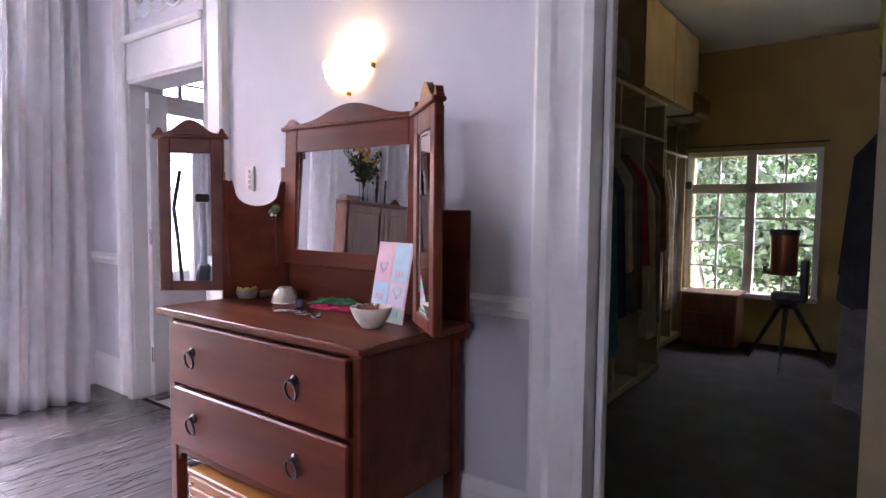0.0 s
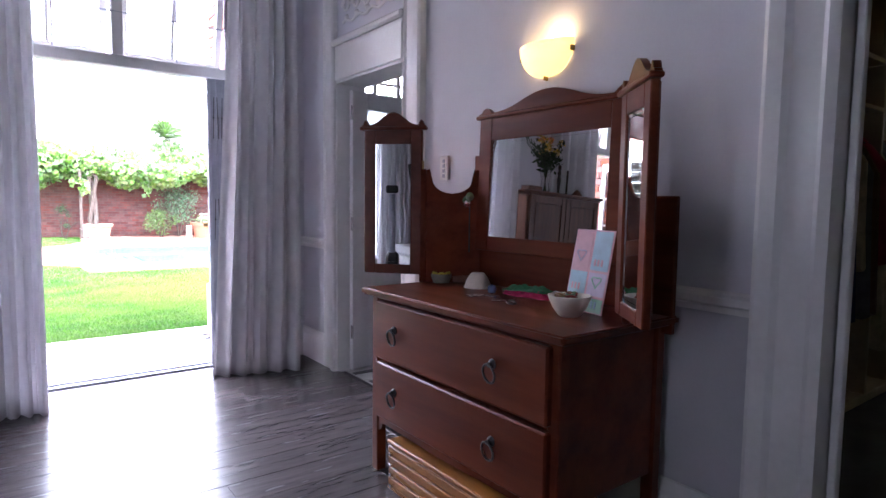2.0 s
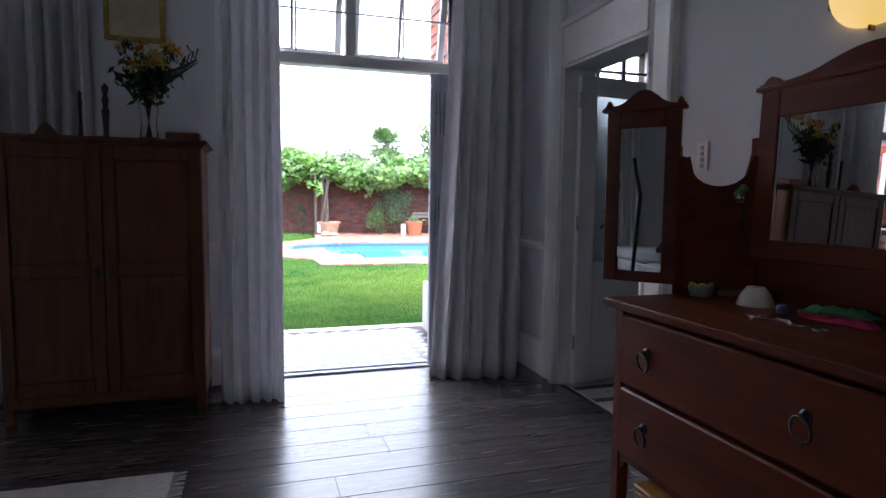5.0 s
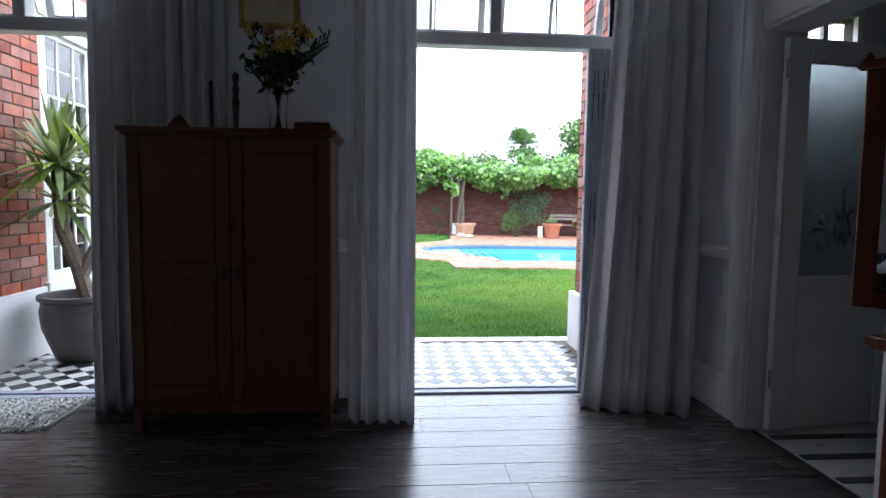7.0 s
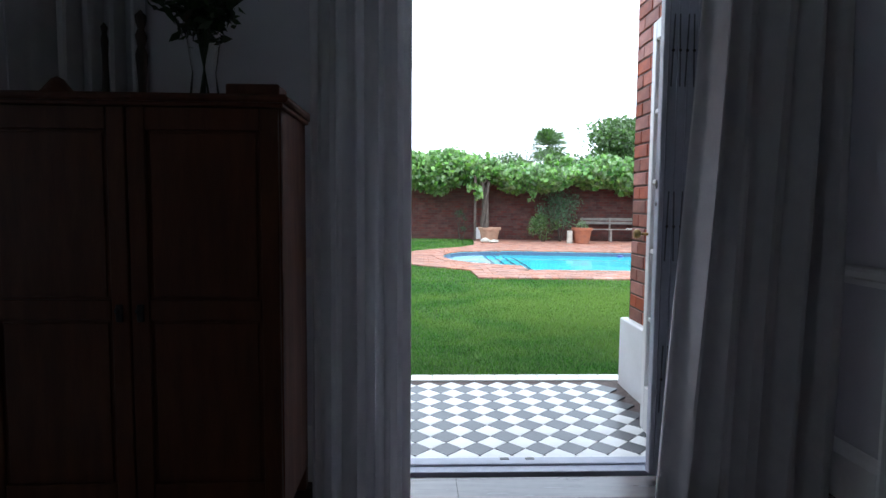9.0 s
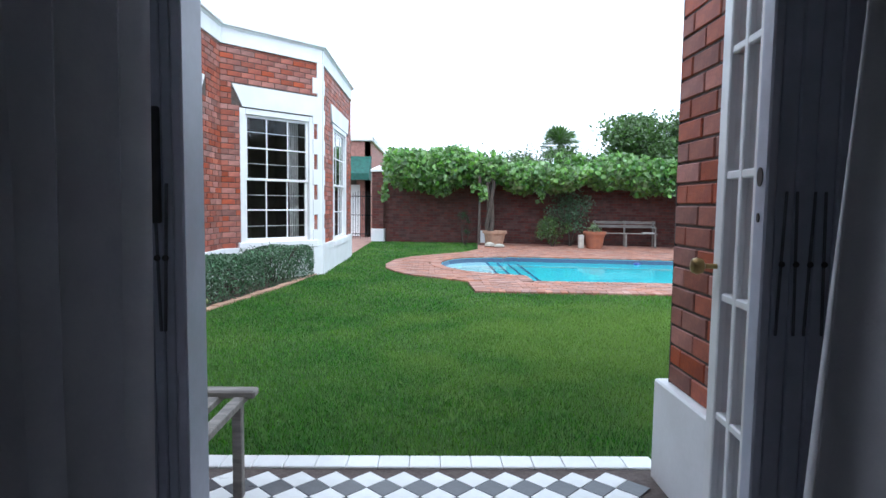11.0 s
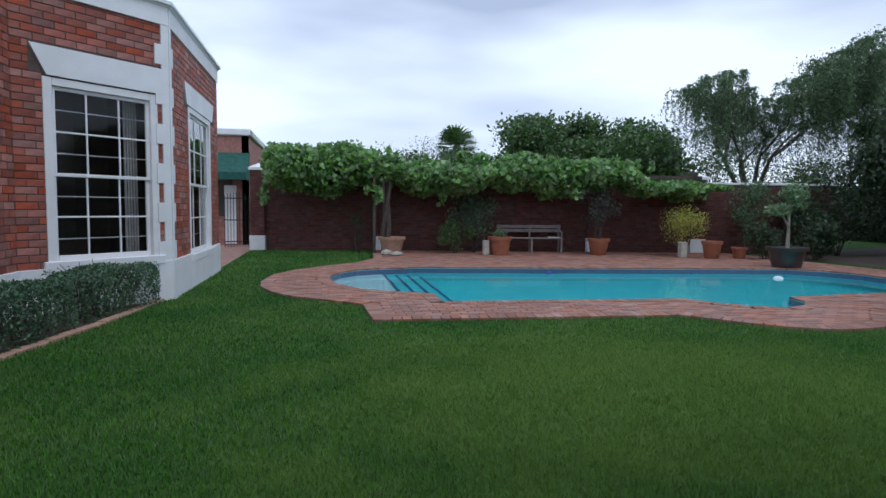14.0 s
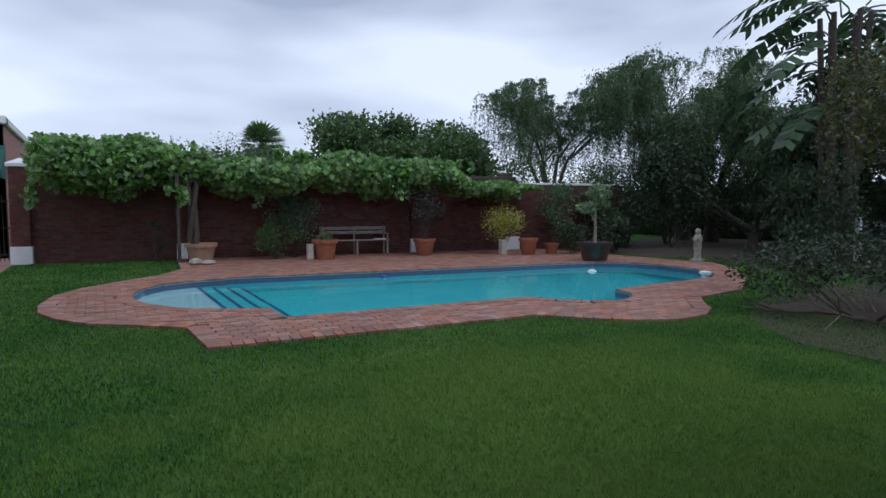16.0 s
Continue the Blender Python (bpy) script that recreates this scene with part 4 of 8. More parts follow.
for i, (y0, z0, c) in enumerate(((0, 0.155, 0), (0.1, 0.155, 1), (0, 0.06, 1), (0.1, 0.06, 3), (0, 0, 2), (0.1, 0, 2))):
    sq = part("patch", M().box((-0.002, -y0 - 0.094, z0 + 0.004), (0, -y0 - 0.006, z0 + (0.15 if z0 > 0.1 else 0.09 if z0 > 0.03 else 0.055)), 0, cm0), PA[c], card, "printed colour patch")
    hm = M()
    if i in (0, 3):
        hm.tube([(-0.004, -y0 - 0.05 + 0.025 * math.sin(a) ** 3, z0 + 0.06 + 0.02 * math.cos(a) - 0.008 * math.cos(2 * a)) for a in [k * 0.42 for k in range(16)]], 0.0025, 4)
    else:
        for k in range(3):
            hm.box((-0.0045, -y0 - 0.03 - 0.018 * k, z0 + 0.02), (-0.002, -y0 - 0.022 - 0.018 * k, z0 + 0.045))
    hm.v = [tuple(cm0 @ Vector(p)) for p in hm.v]
    part("motif", hm, PA[(c + 3) % 4], sq, "small printed motif")
cloth = thing("folded_cloth", "crumpled magenta and green cloth on the dressing table", "cloth", "", (1.30, -2.77, TZ), 97)


def crumple(w, d, h, turn, lift, seed):
    """A small heap of cloth: a soft mound with creased folds."""
    rnd = random.Random(seed)
    nu, nv = 22, 10
    vs = []
    for j in range(nv + 1):
        for i in range(nu + 1):
            u, v = i / nu * 2 - 1, j / nv * 2 - 1
            edge = max(0.0, 1 - max(abs(u), abs(v)) ** 4)
            crease = 0.55 + 0.45 * math.sin(u * 7 + v * 3 + seed) * math.cos(v * 5 - u * 2 + seed)
            vs.append((u * w * (1 + 0.12 * math.sin(3 * v + seed)), v * d * (1 + 0.15 * math.sin(4 * u + seed)), lift + 0.002 + h * edge * crease + rnd.uniform(0, 0.002)))
    fs = [(j * (nu + 1) + i, j * (nu + 1) + i + 1, (j + 1) * (nu + 1) + i + 1, (j + 1) * (nu + 1) + i) for j in range(nv) for i in range(nu)]
    m = M().add(vs, fs)
    m.v = [tuple(pose(0, 0, 0, 0, 0, turn) @ Vector(p)) for p in m.v]
    return m


for nme, mt, m in (("lower_fold", mat("magenta_cloth", (0.60, 0.03, 0.14), (0.42, 0.02, 0.09), 16, 0.85, 0.3), crumple(0.115, 0.045, 0.034, 0, 0, 1)), ("upper_fold", mat("green_cloth", (0.06, 0.24, 0.12), (0.03, 0.14, 0.07), 16, 0.85, 0.3), crumple(0.10, 0.032, 0.030, 14, 0.022, 4))):
    part(nme, m, mt, cloth, "", True).modifiers.new("thickness", "SOLIDIFY").thickness = 0.003
bk = thing("basket", "small round basket with yellow ribbon", "basket", "", (1.25, -2.215, TZ))
part("wicker", M().lathe([(0.04, 0), (0.052, 0.03), (0.05, 0.045), (0.045, 0.03), (0.03, 0.008)], 16), GREYWOOD, bk, "woven basket", True)
rb = M()
for k in range(7):
    a = k * 0.9
    rb.tube([(0.04 * math.cos(a + b * 0.3), 0.04 * math.sin(a + b * 0.3), 0.04 + 0.012 * math.sin(b)) for b in range(6)], 0.006, 6)
part("ribbon", rb, mat("yellow_ribbon", (0.60, 0.48, 0.06), (0.45, 0.35, 0.05), 20, 0.6, 0), bk, "yellow ribbon", True)
single("wooden_box", M().box((-0.04, -0.06, 0), (0.04, 0.06, 0.035), 0.006), TEAK, "small brown wooden box on the dressing table", "box", "", False, (1.36, -2.27, TZ), 40)
single("blue_ball", M().lathe([(0.001, 0), (0.016, 0.006), (0.021, 0.021), (0.016, 0.036), (0.001, 0.042)], 14), mat("blue_glass", (0.12, 0.17, 0.32), None, 20, 0.2, 0), "small blue glass ball", "ball", "", True, (1.22, -2.63, TZ))
for k in range(9):
    a = rnd.uniform(0, 3.1)
    c = (1.13 + rnd.uniform(-0.05, 0.05), -2.74 + rnd.uniform(-0.10, 0.10), TZ)
    single("key", M().box((0, -0.004, 0), (0.05, 0.004, 0.004), 0.001).lathe([(0.013, 0), (0.013, 0.005)], 12), CHROME, "loose metal key on the dressing table", "key", "keys and trinkets", False, c, math.degrees(a))
single("bracelet", M().tube([(0.03 * math.cos(b), 0.017 * math.sin(b), 0.004) for b in [i * 0.35 for i in range(19)]], 0.004, 6), BLACK, "dark bead bracelet on the dressing table", "bracelet", "", True, (1.12, -2.86, TZ), 60)
tk = thing("hanging_trinkets", "bunch of green and silver trinkets hanging from the mirror post", "trinkets", "", (1.36, -2.295, 1.24))
for k in range(6):
    part("pendant", M().lathe([(0.001, 0), (0.013, 0.008), (0.017, 0.022), (0.010, 0.036), (0.001, 0.042)], 10, (0.004 * k - 0.02, 0.012 * math.sin(k * 2), 0.018 * (k % 3))), (CHROME, tr[2], PALELEAF)[k % 3], tk, "", True)
part("cord", M().tube([(0.0, 0, 0.05), (0.01, 0, 0.12), (0.035, 0.005, 0.19)], 0.003, 5), BLACK, tk)
part("strap", M().box((-0.005, -0.006, -0.22), (0.003, 0.006, 0.02), 0.002), BLACK, tk, "thin dark strap")

# ---- stacked wooden drawers under the table ----
bx = thing("drawer_box", "honey brown wooden box of shallow drawers under the table", "box", "", (0.83, -2.40, 0))
HONEY = mat("honey_wood", (0.42, 0.17, 0.035), (0.30, 0.11, 0.022), 3, 0.3, 0.04, stretch=(6, 1, 6), fine=20)
part("case", M().box((0.0, -0.82, 0.0), (0.42, -0.0, 0.008)).box((0.012, -0.81, 0.008), (0.42, -0.012, 0.20)).box((-0.004, -0.824, 0.20), (0.424, 0.004, 0.222), 0.005), HONEY, bx)
for k in range(4):
    d = part("tray", M().box((0.0, -0.82, 0.012 + 0.047 * k), (0.02, 0.0, 0.054 + 0.047 * k), 0.004), HONEY, bx, "shallow drawer front")
    part("knob", M().lathe([(0.004, 0), (0.004, 0.010), (0.010, 0.014), (0.010, 0.022), (0.001, 0.026)], 10, (0, 0, 0), pose(0.0, -0.05, 0.033 + 0.047 * k, 0, -90, 0)), CHROME, d, "round metal knob", True)

# ---- wall lamp and switch ----
sc = thing("wall_lamp", "frosted glass quarter-bowl wall lamp, lit", "wall lamp", "", (XR, -2.685, 1.83))
R = 0.155
vs, fs = [], []
na, nb = 20, 10
for j in range(nb + 1):
    b = j / nb * math.pi / 2
    for i in range(na + 1):
        a = -math.pi / 2 + i / na * math.pi
        r = math.sin(b) ** 0.8 if j else 0.0
        vs.append((-0.085 * r * math.cos(a) - 0.004, R * r * math.sin(a), 0.142 * (1 - math.cos(b))))
for j in range(nb):
    for i in range(na):
        q = j * (na + 1) + i
        fs.append((q, q + 1, q + na + 2, q + na + 1))
LAMPG = glow_mat("lit_lamp_glass", (1.0, 0.64, 0.14), 0.085)
o = part("shade", M().add(vs, fs), LAMPG, sc, "glowing frosted glass bowl", True)
o.modifiers.new("thickness", "SOLIDIFY").thickness = 0.005
part("bulb", M().lathe([(0.001, 0), (0.02, 0.015), (0.025, 0.04), (0.012, 0.07), (0.012, 0.08)], 12, (-0.045, -0.07, 0.09)), glow_mat("bulb_glow", (1.0, 0.78, 0.42), 0.8), sc, "glowing bulb", True)
for yy, zz, xx in ((-0.150, 0.10, -0.012), (0.150, 0.10, -0.012), (0.0, -0.004, -0.012)):
    part("clip", M().box((xx - 0.012, yy - 0.006, zz - 0.012), (xx + 0.012, yy + 0.006, zz + 0.012), 0.003), BRASS, sc, "dark metal clip")
bl = new("wall_lamp_light", bpy.data.lights.new("wall_lamp_light", "POINT"))
bl.data.energy, bl.data.color, bl.data.shadow_soft_size = 0.035, (1.0, 0.70, 0.30), 0.03
bl.location = (XR - 0.05, -2.755, 2.0)
sw = thing("light_switch", "white light switch plate with four rockers", "switch", "", (XR, -1.93, 1.455))
part("plate", M().box((-0.010, -0.037, -0.066), (0, 0.037, 0.066), 0.003), TRIM, sw)
for k in range(4):
    part("rocker", M().box((-0.014, -0.012, -0.052 + 0.027 * k), (-0.010, 0.008, -0.034 + 0.027 * k), 0.001), STEEL, sw, "small rocker")

# ---- cupboard between the doorways ----
cu = thing("cupboard", "plain brown wooden two-door cupboard between the garden doors", "cupboard", "", (-1.268, -0.54, 0))
HW = 0.505
part("body", M().box((-HW, 0.022, 0.09), (HW, 0.45, 1.537), 0.004), TEAK, cu)
part("top", M().box((-HW - 0.035, -0.03, 1.537), (HW + 0.035, 0.46, 1.563), 0.008).box((-HW - 0.015, -0.012, 1.523), (HW + 0.015, 0.45, 1.539), 0.004), TEAK, cu)
part("plinth_rail", M().box((-HW, 0.004, 0.09), (HW, 0.022, 0.15), 0.003), TEAK, cu)
for sx in (-HW, HW - 0.05):
    for sy in (0.01, 0.40):
        part("leg", M().box((sx, sy, 0), (sx + 0.05, sy + 0.05, 0.09), 0.005), TEAK, cu)
for s in (-1, 1):
    x0, x1 = sorted((s * 0.003, s * (HW - 0.004)))
    d = part("door", M().prism([(x0, 0.152), (x1, 0.152), (x1, 1.521), (x0, 1.521)], 0.012, 0.0215, "y"), TEAK, cu, "framed cupboard door")
    for xa, xb in ((x0, x0 + 0.06), (x1 - 0.06, x1)):
        part("stile", M().box((xa, 0, 0.152), (xb, 0.0118, 1.521), 0.003), TEAK, d)
    for za, zb in ((0.152, 0.23), (0.805, 0.875), (1.445, 1.521)):
        part("rail", M().box((x0 + 0.0605, 0.0005, za), (x1 - 0.0605, 0.0118, zb), 0.003), TEAK, d)
    for za, zb in ((0.23, 0.80), (0.88, 1.440)):
        part("panel", M().box((x0 + 0.075, 0.006, za + 0.005), (x1 - 0.075, 0.0115, zb - 0.005), 0.002), TEAK, d, "flat inset panel")
    part("latch", M().box((s * 0.035 - 0.012, -0.008, 0.80), (s * 0.035 + 0.012, 0.0, 0.86), 0.003).lathe([(0.006, 0), (0.011, 0.012), (0.001, 0.018)], 10, (0, 0, 0), pose(s * 0.035, -0.008, 0.84, 90)), IRON, d, "dark metal latch", True)
CT = 1.563
DARKWOOD = mat("ebony_wood", (0.03, 0.018, 0.012), (0.05, 0.03, 0.02), 9, 0.4, 0.05)
single("figurine", M().lathe([(0.022, 0), (0.02, 0.015), (0.013, 0.02), (0.016, 0.09), (0.021, 0.15), (0.013, 0.18), (0.020, 0.215), (0.011, 0.24), (0.018, 0.265), (0.019, 0.285), (0.001, 0.305)], 12), DARKWOOD, "slim dark carved wooden figure on the cupboard", "figurine", "carved figures", True, (-1.26, -0.42, CT))
single("figurine", M().lathe([(0.016, 0), (0.012, 0.02), (0.010, 0.15), (0.013, 0.20), (0.009, 0.22), (0.012, 0.245), (0.001, 0.26)], 10), DARKWOOD, "thin dark carved stick figure on the cupboard", "figurine", "carved figures", True, (-1.385, -0.42, CT))
single("carved_mound", M().lathe([(0.05, 0), (0.055, 0.02), (0.035, 0.045), (0.02, 0.065), (0.001, 0.075)], 14), TEAK, "small rounded wooden carving on the cupboard", "carving", "", True, (-1.55, -0.42, CT))
single("flat_box", M().box((-0.09, -0.06, 0), (0.09, 0.06, 0.045), 0.005), TEAK, "flat wooden box on the cupboard", "box", "", False, (-0.86, -0.44, CT))
va = thing("flower_vase", "clear glass vase with yellow and orange flowers on the cupboard", "vase", "", (-1.04, -0.44, CT))
part("glass", M().lathe([(0.045, 0.0), (0.05, 0.01), (0.040, 0.09), (0.055, 0.20), (0.062, 0.22), (0.058, 0.22), (0.036, 0.09), (0.042, 0.014), (0.001, 0.012)], 20), GLASS, va, "clear glass vase", True)
stems = M()
rnd = random.Random(4)
heads = []
for k in range(26):
    a, r, h = rnd.uniform(0, 6.28), rnd.uniform(0.02, 0.20), rnd.uniform(0.36, 0.52)
    tip = (r * math.cos(a), 0.7 * r * math.sin(a), h)
    stems.tube([(0.015 * math.cos(a + 3), 0.015 * math.sin(a + 3), 0.02), (0.02 * math.cos(a), 0.02 * math.sin(a), 0.22), tip], 0.0025, 5)
    heads.append(tip)
part("stems", stems, DARKLEAF, va, "green stems")
pts = [(h[0] * u + rnd.uniform(-0.03, 0.03), h[1] * u + rnd.uniform(-0.03, 0.03), 0.2 + (h[2] - 0.2) * u - rnd.uniform(0, 0.03)) for h in heads for u in (0.3, 0.5, 0.6, 0.75, 0.85, 0.95)]
leaves("foliage", np.array(pts * 3) + np.random.default_rng(2).normal(0, 0.02, (len(pts) * 3, 3)), 0.06, DARKLEAF, va, 0.4, seed=5)
YEL, ORA = leaf_mat("yellow_petal", (0.75, 0.52, 0.05), (0.65, 0.42, 0.03), 0.3), leaf_mat("orange_petal", (0.75, 0.24, 0.02), (0.7, 0.32, 0.03), 0.3)
for k, h in enumerate(heads[:16]):
    c = np.array(h)
    q = np.random.default_rng(k).normal(0, 0.016, (40, 3)) + c + np.array([0, 0, 0.01])
    leaves("flower_head", q, 0.028, ORA if k % 5 == 0 else YEL, va, 0.7, seed=k)
spk = M()
for k in range(9):
    spk.tube([(0.02, 0, 0.25), (0.10 + 0.02 * k, 0.01 * k - 0.04, 0.38 + 0.01 * k), (0.20 + 0.02 * (k % 4), 0.02 * k - 0.08, 0.40 + 0.02 * k)], [0.003, 0.003, 0.006], 5)
part("grass_spray", spk, DARKLEAF, va, "thin grass spikes", True)
pf = thing("picture", "gold framed pale picture on the wall above the cupboard", "picture", "", (-1.16, YF - 0.02, 2.19))
GOLD = mat("gilt_frame", (0.55, 0.40, 0.10), (0.42, 0.28, 0.06), 20, 0.4, 0.1, metal=0.6)
part("frame", M().box((-0.17, -0.012, 0), (0.17, 0.012, 0.03), 0.004).box((-0.17, -0.012, 0.52), (0.17, 0.012, 0.55), 0.004).box((-0.17, -0.012, 0.03), (-0.14, 0.012, 0.52), 0.004).box((0.14, -0.012, 0.03), (0.17, 0.012, 0.52), 0.004), GOLD, pf, "gilt frame")
part("print", M().box((-0.14, -0.004, 0.03), (0.14, 0.006, 0.52)), mat("pale_print", (0.60, 0.52, 0.34), (0.50, 0.40, 0.24), 5, 0.5, 0, edge=(0.4, 0.6)), pf, "pale yellowish print")

# ---- rugs ----
def rug(at, w, l, label, shag, ends):
    r = thing("rug", label, "rug", "white rugs", at)
    rng = np.random.default_rng(int(w * 100))
    m = M()
    nx, ny = int(w / 0.04), int(l / 0.04)
    vs = [(w * i / nx, -l * j / ny, 0.012 + 0.004 * rng.random()) for j in range(ny + 1) for i in range(nx + 1)]
    m.add(vs, [(j * (nx + 1) + i, j * (nx + 1) + i + 1, (j + 1) * (nx + 1) + i + 1, (j + 1) * (nx + 1) + i) for j in range(ny) for i in range(nx)])
    m.box((0.0, -l, 0.0), (w, 0, 0.011))
    part("woven_top", m, RUG, r, "white woven pile", True)
    fr = M()
    for k in range(int((l if ends == "x" else w) / 0.012)):
        q = k * 0.012
        a = rng.uniform(-0.02, 0.02)
        if ends == "x":
            fr.tube([(w - 0.005, -q, 0.008), (w + 0.03, -q + a * 0.5, 0.006), (w + 0.055, -q + a, 0.004)], 0.0022, 4)
        else:
            fr.tube([(q, -l + 0.005, 0.008), (q + a * 0.5, -l - 0.02, 0.006), (q + a, -l - 0.035, 0.004)], 0.0022, 4)
    part("fringe", fr, RUG, r, "thin knotted fringe")
    if shag:
        p = np.stack([rng.uniform(0, w, 5000), -rng.uniform(0, l, 5000), np.full(5000, 0.018)], 1)
        leaves("shag", p, 0.022, RUG, r, 0.3, seed=7)


rug((-2.7, -1.36, 0), 1.86, 1.0, "white cotton rug with a fringed end on the grey floor", False, "x")
rug((-3.45, -0.02, 0), 1.22, 0.46, "shaggy white mat at the garden door", True, "y")

# ---- exercise machine, seen in the mirror ----
ex = thing("elliptical_trainer", "black and grey elliptical exercise machine", "exercise machine", "", (-2.35, -3.4, 0), 205)
part("base", M().box((-0.7, -0.05, 0.03), (0.6, 0.05, 0.10), 0.02), BLACK, ex)
for sx in (-0.7, 0.55):
    part("foot", M().box((sx, -0.28, 0.0), (sx + 0.06, 0.28, 0.05), 0.015), BLACK, ex)
part("mast", M().tube([(0.35, 0, 0.1), (0.22, 0, 0.9), (0.16, 0, 1.35)], 0.035), STEEL, ex, "", True)
part("housing", M().lathe([(0.27, -0.07), (0.30, -0.04), (0.30, 0.04), (0.27, 0.07)], 20, (0, 0, 0), pose(0.3, 0, 0.38, 90)), BLACK, ex, "", True)
part("console", M().box((0.12, -0.07, 1.36), (0.18, 0.07, 1.45), 0.015), BLACK, ex)
for s in (-1, 1):
    part("arm", M().tube([(0.25, s * 0.22, 0.45), (0.12, s * 0.25, 1.0), (0.02, s * 0.27, 1.3), (-0.05, s * 0.22, 1.55), (-0.03, s * 0.20, 1.68)], 0.02), BLACK, ex, "", True)
    part("pedal", M().box((-0.45, s * 0.2 - 0.07, 0.28 + 0.05 * s), (-0.08, s * 0.2 + 0.07, 0.33 + 0.05 * s), 0.015), BLACK, ex)
    part("link", M().tube([(-0.4, s * 0.2, 0.27 + 0.05 * s), (0.25, s * 0.22, 0.42)], 0.018), STEEL, ex, "", True)

# ---- bed, seen in the wing mirror ----
bd = thing("bed", "low double bed with white linen and dark blue pillows", "bed", "", (-3.9, -5.3, 0))
part("base", M().box((-0.9, -1.0, 0.06), (0.9, 1.0, 0.30), 0.02), DARKWOOD, bd)
for sx in (-0.85, 0.79):
    for sy in (-0.95, 0.89):
        part("leg", M().box((sx, sy, 0), (sx + 0.06, sy + 0.06, 0.06)), DARKWOOD, bd)
part("mattress", M().box((-0.88, -0.98, 0.30), (0.88, 0.98, 0.50), 0.05), RUG, bd)
part("duvet", M().box((-0.92, -1.0, 0.44), (0.5, 1.0, 0.60), 0.07), CURTAIN, bd, "white quilted duvet", True)
part("headboard", M().box((0.9, -1.0, 0.0), (0.96, 1.0, 0.58), 0.02), DARKWOOD, bd)
for k, mt in enumerate((CURTAIN, mat("navy_cotton", (0.015, 0.02, 0.06), None, 20, 0.9, 0.2))):
    for sy in (-0.72, 0.12):
        part("pillow", M().box((0.36 - 0.2 * k, sy, 0.52), (0.82 - 0.2 * k, sy + 0.6, 0.68 + 0.04 * k), 0.07), mt, bd, "plump pillow", True)

# ---- walk-in closet ----
cwn = structure("closet_window", M().box((CX1 - 0.01, CW[0] - 0.05, CW[2] - 0.05), (CX1 + 0.06, CW[0], CW[3] + 0.05)).box((CX1 - 0.01, CW[1], CW[2] - 0.05), (CX1 + 0.06, CW[1] + 0.05, CW[3] + 0.05)).box((CX1 - 0.01, CW[0], CW[3]), (CX1 + 0.06, CW[1], CW[3] + 0.05)), TRIM, "white casement window with small panes over the closet sill")
part("window_sill", M().box((CX1 - 0.06, CW[0] - 0.06, CW[2] - 0.05), (CX1 + 0.06, CW[1] + 0.06, CW[2]), 0.006), TRIM, cwn)
part("transom", M().box((CX1, CW[0], 1.50), (CX1 + 0.06, CW[1], 1.60), 0.004), TRIM, cwn)
ym = (CW[0] + CW[1]) / 2
part("mullion", M().box((CX1, ym - 0.045, CW[2]), (CX1 + 0.055, ym + 0.045, CW[3]), 0.004), TRIM, cwn)
for side in ((CW[0], ym - 0.045), (ym + 0.045, CW[1])):
    part("glazing_bar", M().box((CX1 + 0.01, (side[0] + side[1]) / 2 - 0.01, CW[2]), (CX1 + 0.035, (side[0] + side[1]) / 2 + 0.01, CW[3])), TRIM, cwn)
for z in (0.75, 1.0, 1.25):
    part("glazing_bar", M().box((CX1 + 0.012, CW[0], z - 0.009), (CX1 + 0.033, CW[1], z + 0.009)), TRIM, cwn)
part("pane", M().box((CX1 + 0.02, CW[0], CW[2]), (CX1 + 0.024, CW[1], CW[3])), GLASS, cwn).visible_shadow = False
part("curtain_rod", M().tube([(CX1 - 0.05, CW[0] - 0.1, CW[3] + 0.1), (CX1 - 0.05, CW[1] + 0.06, CW[3] + 0.1)], 0.008), IRON, cwn, "thin dark rod", True)


def shelving(name, y_back, y_front, group, start=2.45, end=6.0):
    """A run of open wardrobe bays along one closet wall."""
    u = thing(name, "cream open wardrobe shelving full of clothes", "wardrobe", group)
    a, b = sorted((y_back, y_front))
    for k in range(5):
        x = start + (end - 0.08 - start) * k / 4
        part("upright", M().box((x, a, 0.0), (x + 0.025, b, 2.15), 0.002), SHELF, u)
    part("top_shelf", M().box((start - 0.02, a, 2.15), (end, b, 2.18), 0.003), SHELF, u)
    part("shelf", M().box((start, a, 1.86), (end, b, 1.885), 0.003), SHELF, u)
    part("base_shelf", M().box((start, a, 0.0), (end, b, 0.06), 0.003), SHELF, u)
    part("rail", M().tube([(start, (a + b) / 2, 1.78), (end, (a + b) / 2, 1.78)], 0.012), CHROME, u, "", True)
    return u


shelving("wardrobe_shelving", CY1, -3.22, "closet shelving", 2.45, 4.5)
shelving("wardrobe_shelving", CY1, -3.0, "closet shelving", 4.54)
shelving("wardrobe_shelving", CY0, -4.62, "closet shelving", 2.6)
CLOTHES = [mat("cloth_" + nme, c, tuple(v * 0.7 for v in c), 10, 0.9, 0.4, fine=80) for nme, c in (("red", (0.35, 0.03, 0.06)), ("black", (0.02, 0.02, 0.024)), ("cream", (0.55, 0.46, 0.30)), ("brown", (0.16, 0.09, 0.05)), ("navy", (0.03, 0.05, 0.12)), ("grey", (0.16, 0.15, 0.15)), ("teal", (0.05, 0.16, 0.18)), ("olive", (0.14, 0.13, 0.05)))]


